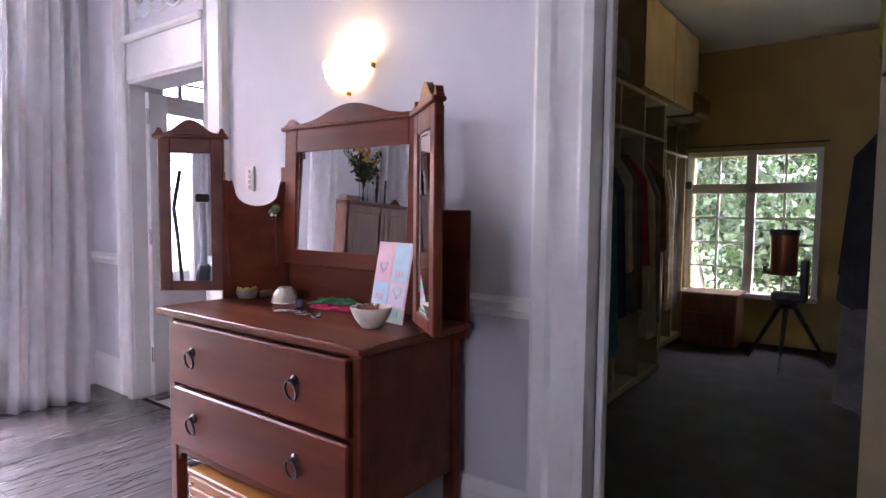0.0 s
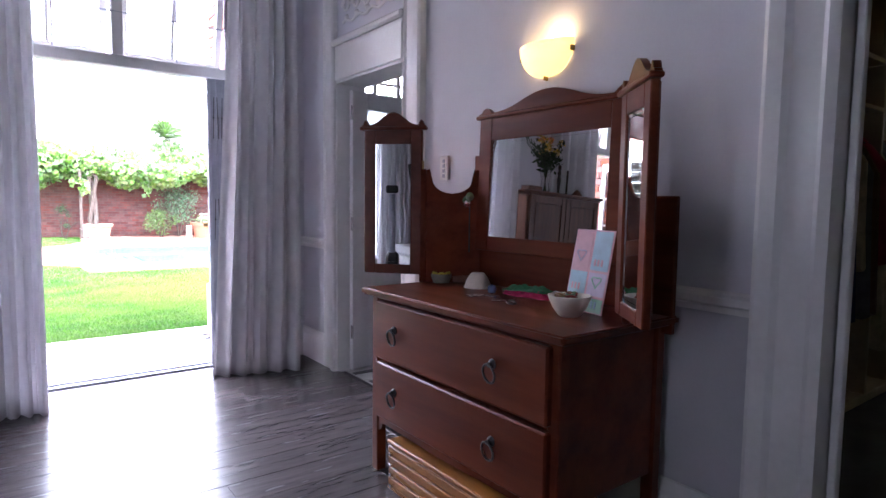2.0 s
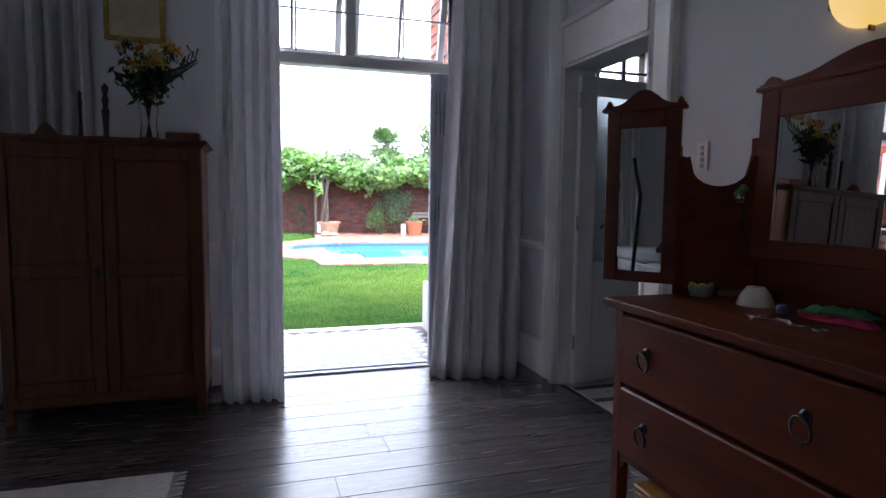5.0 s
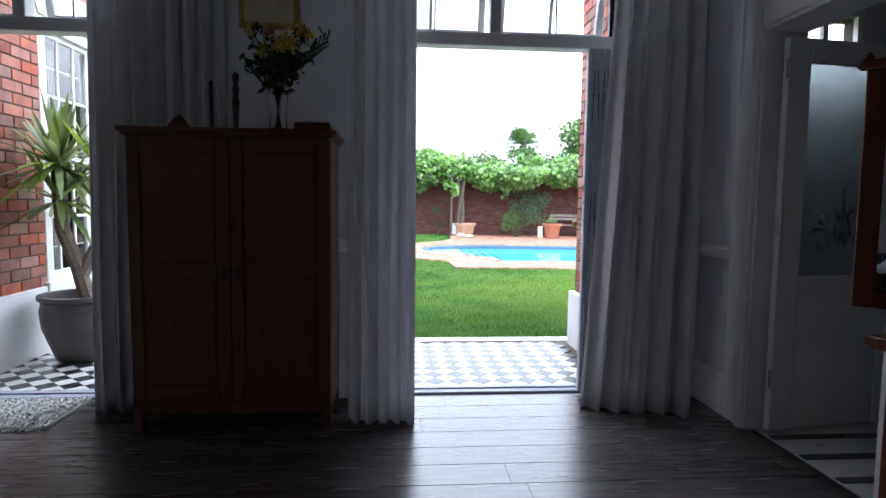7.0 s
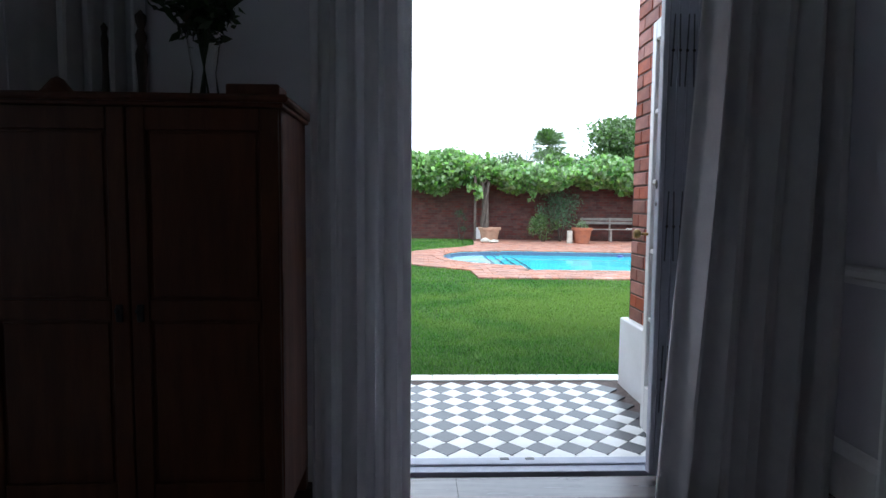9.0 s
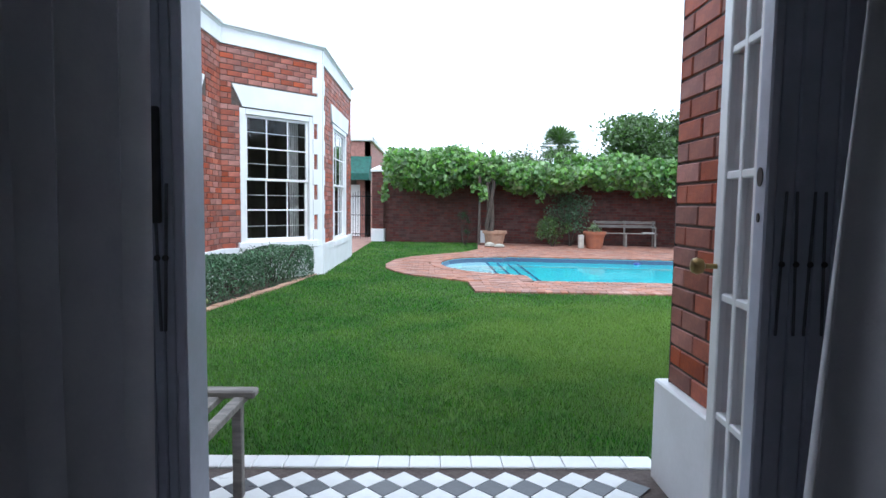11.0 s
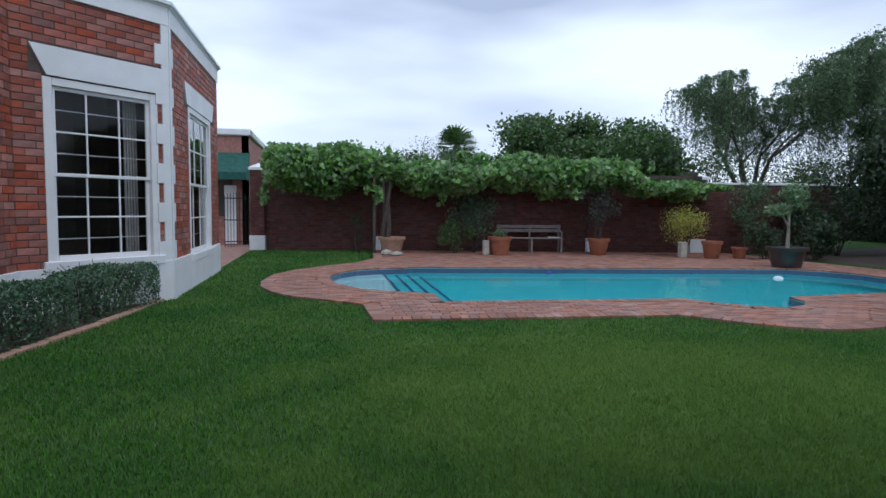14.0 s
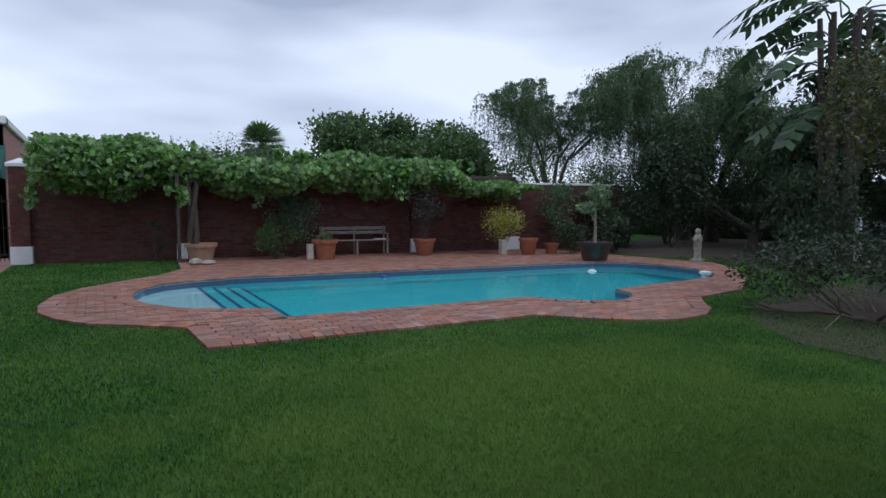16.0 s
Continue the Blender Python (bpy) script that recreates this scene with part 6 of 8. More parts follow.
structure("house_roof", M().prism([(WX - 0.1, 0.3), (WX - 0.1, YC + 0.1), (BAYX - 0.15, BAYY + 0.1), (BAYX - 0.15, BEND - 0.1), (-9, BEND - 0.1), (-9, 0.3)], 3.5, 3.6), DARKROOM)

# brick return beside the doorway
F4 = Face(PITX, PITY, (0, -1), (-1, 0))
F5 = Face(PITX + 2.2, PITY, (-1, 0), (0, 1))
w4 = structure("house_return_wall", panel_wall(M().box((PITX, 0.168, -0.2), (XR - 0.102, PITY, 4.0)), XR - 0.1, PITX + 3.2, -0.2, 4.0, [BW], lambda p, q, a, b: ((p, BY1 + 0.05, a), (q, PITY, b))), MORTAR, "dark red face brick return beside the garden door")
lay_bricks(F4, w4, PITY - 0.175, 0.4445, 3.9, [], (0, 2, 0.4, 3.0), 21, 0.0, 0.0895)
lay_bricks(F5, w4, 2.2, 0.4445, 3.9, [(-0.1, PITX + 2.2 - BW[0], BW[2], BW[3])], None, 22, 0.06, 0.0895)
part("plinth", M().box((PITX - 0.05, 0.168, -0.2), (PITX + 3.2, PITY + 0.06, 0.44), 0.008), WHITE, w4, "white painted plinth")
part("end_closer", M().box((PITX - 0.0075, PITY - 0.01, 0.44), (PITX + 0.012, PITY + 0.0, 3.9)), MORTAR, w4)

# wall lantern
lan = thing("wall_lantern", "black iron wall lantern on a curved bracket", "lantern", "", (WX, 4.94, 1.90))
part("bracket", M().lathe([(0.06, 0), (0.06, 0.02), (0.02, 0.04)], 14, (0, 0, 0), pose(0, 0, 0, 0, 90, 0)).tube([(0.02, 0, 0), (0.10, 0, -0.07), (0.17, 0, -0.06), (0.20, 0, 0.0)], 0.018), IRON, lan, "", True)
lamp = part("cage", M().lathe([(0.02, 0.0), (0.06, 0.02), (0.075, 0.04), (0.07, 0.05)], 8, (0.20, 0, 0)), IRON, lan, "", True)
part("glass", M().lathe([(0.062, 0.05), (0.078, 0.22)], 8, (0.20, 0, 0)), mat("smoked_glass", (0.05, 0.055, 0.06), None, 9, 0.15, 0), lan, "dark glass panes")
for k in range(8):
    a = k * math.pi / 4
    part("rib", M().tube([(0.20 + 0.066 * math.cos(a), 0.066 * math.sin(a), 0.045), (0.20 + 0.082 * math.cos(a), 0.082 * math.sin(a), 0.225)], 0.006, 5), IRON, lan)
part("hood", M().lathe([(0.11, 0.22), (0.10, 0.25), (0.06, 0.30), (0.03, 0.33), (0.012, 0.35), (0.018, 0.37), (0.002, 0.40)], 12, (0.20, 0, 0)), IRON, lan, "", True)

# ---- stoep with diamond tiles ----
st = structure("stoep", M().box((WX, 0.165, -0.3), (PITX, 1.60, -0.028)), MORTAR, "stoep with black and white diamond tiles")
side = 0.112
dg = side * math.sqrt(2)
tw = M().box((-side / 2 + 0.0015, -side / 2 + 0.0015, -0.012), (side / 2 - 0.0015, side / 2 - 0.0015, 0.0), 0.001, pose(0, 0, 0, 0, 0, 45))
meshes = {0: tw.mesh("tile", TILEW), 1: tw.mesh("tile", TILEB)}
joined = {0: M(), 1: M()}
n = 0
for i in range(-40, 60):
    for j in range(0, 40):
        for h in (0, 1):
            x, y = WX + 0.12 + (i + 0.5 * h) * dg, 0.24 + (j + 0.5 * h) * dg
            if not (WX + 0.08 < x < PITX - 0.12 and 0.22 < y < 1.42):
                continue
            if x > -0.75 and n < 300:
                o = new("tile", meshes[h])
                o.location, o.parent = (x, y, -0.018), st
                n += 1
            else:
                joined[h].box((-side / 2 + 0.0015, -side / 2 + 0.0015, -0.012), (side / 2 - 0.0015, side / 2 - 0.0015, 0.0), 0, pose(x, y, -0.018, 0, 0, 45))
for h, mt in ((0, TILEW), (1, TILEB)):
    tagged(part("tiling", joined[h], mt, st), kind="stuff")
edge_m = M().box((0.001, 0, -0.1), (0.149, 0.13, -0.016), 0.004).mesh("edge_tile", TILEW)
x = WX
while x < PITX - 0.1:
    o = new("edge_tile", edge_m)
    o.location, o.parent = (x, 1.47, 0), st
    x += 0.15
edge_n = M().box((0.001, 0, -0.1), (0.149, 0.06, -0.017), 0.004).mesh("edge_tile", TILEW)
x = WX
while x < PITX - 0.1:
    o = new("edge_tile", edge_n)
    o.location, o.parent = (x, 0.17, 0), st
    x += 0.15

# ---- garden wall with piers ----
GW0, GW1 = Vector((-1.72, 18.75)), Vector((15.4, 15.88))
gd = (GW1 - GW0).normalized()
FG = Face(GW0.x, GW0.y, (gd.x, gd.y), (gd.y, -gd.x))
LG = (GW1 - GW0).length
gw = structure("garden_wall", M().box((0, -0.22, -0.3), (LG, 0, 2.02), 0, FG.m()), MORTAR, "dark red brick garden wall with piers")
rows = M()
rnd = random.Random(9)
for r in range(int(2.05 / BH)):
    s = -BL * 0.5 * (r % 2)
    while s < LG:
        a, b = max(s, 0), min(s + BL - 0.012, LG)
        if b - a > 0.03:
            rows.box((a, -0.01, GZ + r * BH), (b, 0.007 + rnd.uniform(0, 0.003), GZ + r * BH + BH - 0.012), 0, FG.m())
        s += BL
tagged(part("brickwork", rows, GARDENBRICK, gw), kind="stuff")
part("coping", M().box((-0.02, -0.26, 2.02), (LG, 0.05, 2.09), 0.01, FG.m()), WHITE, gw, "pale wall coping")


def pier(s, wd, h, out, first):
    p = tagged(part("garden_pier" if not first else "gate_pier", M().box((s - wd / 2 + 0.01, -0.28, GZ), (s + wd / 2 - 0.01, out - 0.01, h), 0, FG.m()), MORTAR, None, "square brick pier with white base and white cap" if first else "brick pier with a white pointed cap in the garden wall"), category="pier", group="garden wall piers")
    m = M()
    for r in range(int((h - 0.38) / BH)):
        z = 0.38 + r * BH
        off = 0.5 * (r % 2)
        for k in (0, 1):
            a, b = ((0, 0.62), (0.64, 1)) if r % 2 else ((0, 0.36), (0.38, 1))
            q = (a, b)[k]
            m.box((s - wd / 2 + wd * q[0], -0.02, z), (s - wd / 2 + wd * q[1], out + 0.006, z + BH - 0.011), 0.003, FG.m())
    tagged(part("brickwork", m, GARDENBRICK, p), kind="stuff")
    part("base", M().box((s - wd / 2 - 0.025, -0.3, GZ - 0.1), (s + wd / 2 + 0.025, out + 0.025, 0.38), 0.008, FG.m()), WHITE, p, "white painted base")
    c = s, (out - 0.28) / 2
    fm = FG.m()
    part("cap", M().box((s - wd / 2 - 0.04, -0.32, h), (s + wd / 2 + 0.04, out + 0.04, h + 0.09), 0.008, fm).add([tuple(fm @ Vector(q)) for q in ((s - wd / 2 - 0.03, -0.31, h + 0.09), (s + wd / 2 + 0.03, -0.31, h + 0.09), (s + wd / 2 + 0.03, out + 0.03, h + 0.09), (s - wd / 2 - 0.03, out + 0.03, h + 0.09), (c[0], c[1], h + 0.22))], [(0, 1, 4), (1, 2, 4), (2, 3, 4), (3, 0, 4)]), WHITE, p, "white cap")


pier(-0.02, 0.40, 2.28, 0.14, True)
for s in (3.6, 9.95, 13.1):
    pier(s, 0.42, 2.16, 0.12, False)

# ---- far wing with green awning, gate and brick path ----
fw = thing("far_wing", "brick wing with white cornice beyond the path", "building", "", (0, 0, 0))
part("wall", M().box((-7.0, 20.8, -0.2), (-2.25, 21.0, 3.5)).box((-2.45, 20.8, -0.2), (-2.25, 27, 3.5)), BRICKI, fw)
part("cornice", M().box((-7.0, 20.7, 3.5), (-2.15, 21.1, 3.72), 0.03).box((-2.5, 20.8, 3.5), (-2.15, 27, 3.72), 0.03), WHITE, fw, "white cornice")
# flat slab, coloured dark in place of an unlit interior
part("window", M().box((-3.4, 20.77, 0.9), (-2.75, 20.8, 2.2), 0.01), DARKROOM, fw, "window as a flat slab coloured dark for its unlit room")
part("door", M().box((-3.0, 20.74, 0.0), (-2.62, 20.78, 1.9), 0.01), TRIM, fw, "pale door")
aw = thing("awning", "dark green canvas awning over the far door", "awning", "", (0, 0, 0))
AWN = mat("green_canvas", (0.02, 0.10, 0.08), (0.015, 0.07, 0.055), 8, 0.8, 0.1)
part("canopy", M().prism([(19.9, 2.28), (20.8, 2.95), (20.8, 2.9), (19.9, 2.22)], -3.4, -2.2, "x"), AWN, aw)
part("valance", M().box((-3.4, 19.88, 2.05), (-2.2, 19.9, 2.28)).prism([(19.9, 2.05), (20.8, 2.05), (20.8, 2.9), (19.9, 2.25)], -2.21, -2.2, "x"), AWN, aw)
for sx in (-3.38, -2.23):
    part("strut", M().tube([(sx, 19.92, 2.24), (sx, 20.8, 2.0)], 0.012, 6), IRON, aw)
ga = thing("garden_gate", "black wrought iron gate beside the pier", "gate", "", (0, 0, 0))
for k in range(10):
    part("bar", M().tube([(-2.75 + 0.085 * k, 19.2, 0), (-2.75 + 0.085 * k, 19.2, 1.55 + 0.1 * math.sin(k * math.pi / 9))], 0.010, 5), IRON, ga)
for z in (0.15, 0.8, 1.45):
    part("cross_rail", M().box((-2.78, 19.19, z), (-1.95, 19.21, z + 0.03)), IRON, ga)
path = structure("brick_path", M().box((-3.6, 12.95, GZ - 0.1), (-1.95, 21, GZ + 0.012)), PAVER, "red brick path past the bay")

# ---- vines, trees, shrubs and garden things ----
rngv = np.random.default_rng(21)


def cloud(n, c, r, seed, hollow=0.55):
    """Points in an ellipsoid, denser towards its skin."""
    g = np.random.default_rng(seed)
    d = g.normal(size=(n, 3))
    d /= np.linalg.norm(d, axis=1)[:, None]
    k = (hollow + (1 - hollow) * g.random(n) ** 0.6)[:, None]
    return np.asarray(c) + d * k * np.asarray(r)


def limbs(m, p, d, length, r, depth, rnd, tips, bend=0.35, droop=0.0, split=3):
    pts, rs = [p], [r]
    q, v = Vector(p), Vector(d).normalized()
    n = 4
    for i in range(n):
        v = (v + Vector((rnd.uniform(-1, 1), rnd.uniform(-1, 1), rnd.uniform(-0.6, 0.8) - droop)) * bend * 0.5).normalized()
        q = q + v * length / n
        pts.append(tuple(q))
        rs.append(r * (1 - 0.45 * (i + 1) / n))
    m.tube(pts, rs, 7 if r > 0.04 else 5)
    if depth == 0:
        tips.append((tuple(q), tuple(v)))
        return
    for k in range(split):
        w = (v + Vector((rnd.uniform(-1, 1), rnd.uniform(-1, 1), rnd.uniform(-0.3, 0.7) - droop)) * 0.95).normalized()
        limbs(m, tuple(q), w, length * rnd.uniform(0.6, 0.8), rs[-1] * 0.8, depth - 1, rnd, tips, bend, droop, split)
    if depth >= 1:
        tips.append((tuple(q), tuple(v)))


# vine along the garden wall, carried on a pergola rail
vine = thing("grape_vine", "broad green grape vine trained along the garden wall", "vine")


def wall_at(s, out):
    p = FG.m() @ Vector((s, out, 0))
    return p.x, p.y


VP = []
g = np.random.default_rng(4)
for k in range(130):
    s = 0.62 + 12.6 * (k + g.random()) / 130
    top = 2.68 + 0.28 * math.sin(s * 0.9) + 0.12 * math.sin(s * 2.7) - (0.12 if s > 10.5 else 0) - 0.028 * s + 0.25 * (1 - abs(s - 4.2) / 4 if abs(s - 4.2) < 4 else 0)
    low = 1.74 + 0.14 * math.sin(s * 1.9 + 1) + 0.1 * math.sin(s * 5)
    x, y = wall_at(s, 0.80 + 0.25 * math.sin(s * 1.3))
    lump = 0.85 + 0.3 * g.random()
    VP.append(cloud(300, (x, y, (top + low) / 2), (0.42, 0.88, ((top - low) / 2 + 0.03) * lump), 100 + k, 0.35))
VP = np.concatenate(VP)
hang = np.concatenate([np.array([[*wall_at(s, 1.2 + 0.2 * g.random()), 1.75 - 0.06 * j]]) + g.normal(0, 0.05, (10, 3)) for s in (0.5, 3.3, 3.6, 5.2, 5.35, 9.0, 9.2, 12.4, 12.7) for j in range(int(g.integers(2, 8)))])
top_sh = np.concatenate([np.array([[*wall_at(s, 0.7 + 0.4 * g.random()), 2.72 + 0.05 * j - 0.03 * s]]) + g.normal(0, 0.035, (5, 3)) for s in g.uniform(0.5, 11.5, 60) for j in range(int(g.integers(2, 7)))])
leaves("leaf_canopy", np.concatenate([VP, hang, top_sh]), 0.15, VINE, vine, 0.95, 0.2, 0.25, seed=3)
tr_x, tr_y = 1.86, 17.05
tm = M()
rnd = random.Random(2)
for k in range(3):
    a = k * 2.1
    tm.tube([(tr_x + 0.08 * math.cos(a), tr_y + 0.08 * math.sin(a), GZ - 0.02), (tr_x + 0.10 * math.cos(a + 1.2), tr_y + 0.08 * math.sin(a + 1.2), 0.6), (tr_x + 0.06 * math.cos(a + 2.5), tr_y + 0.07 * math.sin(a + 2.5), 1.2), (tr_x + 0.12 * math.cos(a + 3.6), tr_y + 0.1 * math.sin(a + 3.6), 1.9), (tr_x + 0.5 * math.cos(a), tr_y + 0.1, 2.3)], [0.085, 0.07, 0.065, 0.06, 0.03], 8)
part("trunk", tm, BARK, vine, "gnarled twisted vine trunk", True)
pg = thing("pergola", "weathered timber pergola rail under the vine", "pergola")
for out in (0.30, 0.85):
    part("rail", M().box((0.3, out - 0.04, 2.12), (12.8, out + 0.04, 2.22), 0.006, FG.m()), BARK, pg)
for s in (0.8, 3.85, 7.0, 10.0, 12.6):
    part("cross_beam", M().box((s - 0.035, -0.02, 2.22), (s + 0.035, 1.0, 2.32), 0.006, FG.m()), BARK, pg)
    if s not in (3.85,):
        part("wall_bracket", M().box((s - 0.04, 0.0, 1.7), (s + 0.04, 0.06, 2.22), 0.005, FG.m()), BARK, pg)
part("post", M().box((3.45, 1.2, GZ - 0.02), (3.53, 1.28, 2.12), 0.006, FG.m()), BARK, pg)


def pot(at, r, h, mt, label, rim=True):
    p = thing("plant_pot", label, "plant pot", "garden pots", at)
    part("vessel", M().lathe([(r * 0.66, 0), (r * 0.70, 0.01), (r * 0.92, h * 0.82), (r * 1.03, h * 0.82), (r * 1.05, h), (r * 0.92, h), (r * 0.86, h * 0.86), (r * 0.5, h * 0.84)], 26), mt, p, "", True)
    part("earth", M().lathe([(r * 0.88, h * 0.84), (r * 0.5, h * 0.90), (0.001, h * 0.91)], 16), SOIL, p)
    return p


def shrub(at, r, h, mt, label, seed, size=0.07, n=900, stem=0.25, clumps=9, aspect=0.5, name="shrub", flowers=None):
    s = thing(name, label, "shrub", "", at)
    rnd = random.Random(seed)
    m, tips = M(), []
    for k in range(4):
        a = k * 1.6 + rnd.random()
        limbs(m, (0.03 * math.cos(a), 0.03 * math.sin(a), 0), (0.5 * math.cos(a), 0.5 * math.sin(a), 1.2), h * 0.36 + stem * 0.5, 0.007 + 0.009 * h, 1, rnd, tips)
    part("branchwork", m, BARK, s, "", True)
    ps = []
    for k in range(clumps):
        a, u = rnd.uniform(0, 6.28), rnd.random() ** 0.5
        zc = stem + (h - stem) * rnd.uniform(0.25, 0.85)
        rr = r * rnd.uniform(0.35, 0.55)
        ps.append(cloud(n // clumps, (u * (r - rr) * math.cos(a), u * (r - rr) * math.sin(a), zc), (rr, rr, rr * 0.9), seed * 31 + k, 0.2))
    leaves("foliage", np.concatenate(ps), size, mt, s, aspect, seed=seed)
    if flowers:
        leaves("blossom", np.concatenate(ps)[:: flowers[1]] + np.array([0, 0, 0.03]), flowers[2], flowers[0], s, 0.8, seed=seed + 1)
    return s


T = GZ + 0.03
pot((1.98, 16.75, T), 0.36, 0.46, TERRAPALE, "pale weathered terracotta pot at the vine trunk")
single("pale_rock", M().lathe([(0.10, 0), (0.16, 0.04), (0.14, 0.10), (0.06, 0.14), (0.001, 0.15)], 9), STONE, "pale rock on the paving beside the vine pot", "rock", "rocks", False, (1.78, 16.2, T))
single("pale_rock", M().lathe([(0.12, 0), (0.17, 0.03), (0.13, 0.08), (0.001, 0.11)], 8), STONE, "flat pale rock beside the vine pot", "rock", "rocks", False, (2.05, 16.1, T))
pot((4.86, 16.05, T), 0.32, 0.50, TERRA, "large terracotta pot in front of the bench")
shrub((4.86, 16.05, T + 0.42), 0.26, 0.32, PALELEAF, "small green succulent in the terracotta pot", 41, 0.05, 400, 0.02, 6)
pot((7.66, 15.85, T), 0.30, 0.46, TERRA, "terracotta pot with a dark shrub")
shrub((7.66, 15.85, T + 0.38), 0.68, 1.55, leaf_mat("plum_leaf", (0.07, 0.055, 0.05), (0.035, 0.05, 0.03), 0.2), "dark plum-leaved shrub in a terracotta pot", 42, 0.07, 1900, 0.3, 12)
shrub((4.35, 17.0, T), 0.85, 2.0, HEDGE, "grey-green shrub against the garden wall", 43, 0.075, 2200, 0.2, 14)
shrub((3.75, 16.7, T), 0.62, 0.95, ROUNDLEAF, "low green shrub against the garden wall", 44, 0.08, 1100, 0.05, 9)
shrub((1.10, 17.6, GZ), 0.28, 1.15, DARKLEAF, "thin dark climber in the bed by the wall", 45, 0.07, 320, 0.1, 7)
pot((10.28, 14.55, T), 0.26, 0.46, TERRA, "terracotta pot beside the yellow shrub")
shrub((9.75, 15.1, T), 0.78, 1.28, YELLOWLEAF, "rounded yellow-green variegated shrub", 46, 0.06, 2600, 0.3, 14)
single("stone_block", M().box((-0.1, -0.08, 0), (0.1, 0.08, 0.42), 0.015), STONE, "upright pale stone block under the yellow shrub", "stone block", "", False, (9.55, 14.75, T))
single("stone_block", M().box((-0.08, -0.06, 0), (0.08, 0.06, 0.40), 0.015), STONE, "upright pale stone block beside the terracotta pot", "stone block", "", False, (4.45, 16.0, T))
pot((10.46, 12.15, T), 0.42, 0.46, mat("black_glaze", (0.035, 0.028, 0.026), (0.055, 0.04, 0.035), 6, 0.4, 0.05), "wide black glazed pot by the pool")
lt = thing("potted_tree", "small pale-leaved tree in the black pot", "tree", "", (10.46, 12.15, T + 0.4))
part("trunk", M().tube([(0, 0, 0), (0.03, 0.02, 0.4), (0.0, 0, 0.8), (0.05, 0, 1.1)], [0.045, 0.035, 0.03, 0.02]).tube([(0.02, 0, 0.5), (-0.15, 0, 0.75), (-0.28, 0, 0.85)], [0.025, 0.02, 0.012]), mat("pale_bark", (0.30, 0.26, 0.20), (0.22, 0.19, 0.15), 9, 0.9, 0.3), lt, "pale slim trunk", True)
leaves("crown", np.concatenate([cloud(420, (0.12, 0, 1.28), (0.34, 0.3, 0.24), 5, 0.2), cloud(260, (-0.28, 0, 0.90), (0.30, 0.26, 0.16), 6, 0.2), cloud(160, (0.2, 0, 1.0), (0.26, 0.22, 0.14), 7, 0.2)]), 0.10, PALELEAF, lt, 0.55, seed=8)
shrub((15.6, 17.6, GZ), 1.7, 3.0, ROUNDLEAF, "tall green shrub at the end of the garden wall", 48, 0.11, 2600, 0.2, 16)
shrub((11.6, 14.2, GZ), 0.75, 0.9, DARKLEAF, "dark low planting at the end of the terrace", 47, 0.09, 1300, 0.05, 9)
pot((11.0, 14.4, T), 0.2, 0.3, TERRA, "small terracotta pot among the planting")

# bench
be = thing("garden_bench", "pale weathered slatted garden bench against the wall", "bench", "", (6.05, 17.05, T), -9.5)
for k in range(4):
    part("seat_slat", M().box((-0.95, -0.36 + 0.095 * k, 0.40), (0.95, -0.285 + 0.095 * k, 0.425), 0.004), GREYWOOD, be)
for z in (0.58, 0.70):
    part("back_slat", M().box((-0.95, 0.06, z), (0.95, 0.085, z + 0.085), 0.004), GREYWOOD, be)
for sx in (-0.9, 0.0, 0.86):
    for sy, h in ((-0.36, 0.40), (0.04, 0.80)):
        part("leg", M().box((sx, sy, 0), (sx + 0.05, sy + 0.05, h), 0.004), GREYWOOD, be)
for sx in (-0.9, 0.86):
    part("arm", M().box((sx, -0.38, 0.58), (sx + 0.05, 0.06, 0.61), 0.006).box((sx + 0.005, -0.36, 0.42), (sx + 0.045, -0.32, 0.58)), GREYWOOD, be)
single("folded_paper", M().box((-0.16, -0.1, 0), (0.16, 0.1, 0.03), 0.006), RUG, "folded pale cloth on the bench seat", "cloth", "", False, (6.7, 16.72, T + 0.425))

# statue by the pool, one plain shape
single("garden_statue", M().box((-0.16, -0.16, 0), (0.16, 0.16, 0.12), 0.015).lathe([(0.12, 0.12), (0.10, 0.16), (0.09, 0.3), (0.115, 0.48), (0.10, 0.58), (0.13, 0.72), (0.10, 0.80), (0.05, 0.83), (0.075, 0.88), (0.08, 0.94), (0.05, 1.0), (0.001, 1.01)], 14).tube([(-0.1, 0, 0.76), (-0.2, 0.02, 0.66), (-0.12, -0.05, 0.55)], 0.035).tube([(0.1, 0, 0.76), (0.18, 0, 0.88), (0.06, 0, 0.95)], 0.033), mat("weathered_stone", (0.40, 0.37, 0.30), (0.24, 0.22, 0.17), 9, 0.9, 0.3), "weathered stone garden statue beside the pool", "statue", "", True, (12.3, 10.6, GZ), 20).scale = (0.85, 0.85, 0.83)

# lounger with cushion on the lawn edge
lo = thing("wooden_lounger", "weathered grey slatted wooden lounger at the stoep edge", "lounger", "", (-0.72, 0.52, -0.018), 0)
for xa in (-0.035, -0.14):
    part("side_rail", M().box((xa - 0.025, -0.02 + 0.0, 0.40), (xa + 0.022, 0.72, 0.435), 0.005), GREYWOOD, lo)
part("end_rail", M().box((-1.15, 0.66, 0.425), (0.03, 0.73, 0.46), 0.008), GREYWOOD, lo)
for k in range(5):
    part("slat", M().box((-1.15, 0.06 + 0.115 * k, 0.405), (-0.165, 0.115 + 0.115 * k, 0.425), 0.004), GREYWOOD, lo)
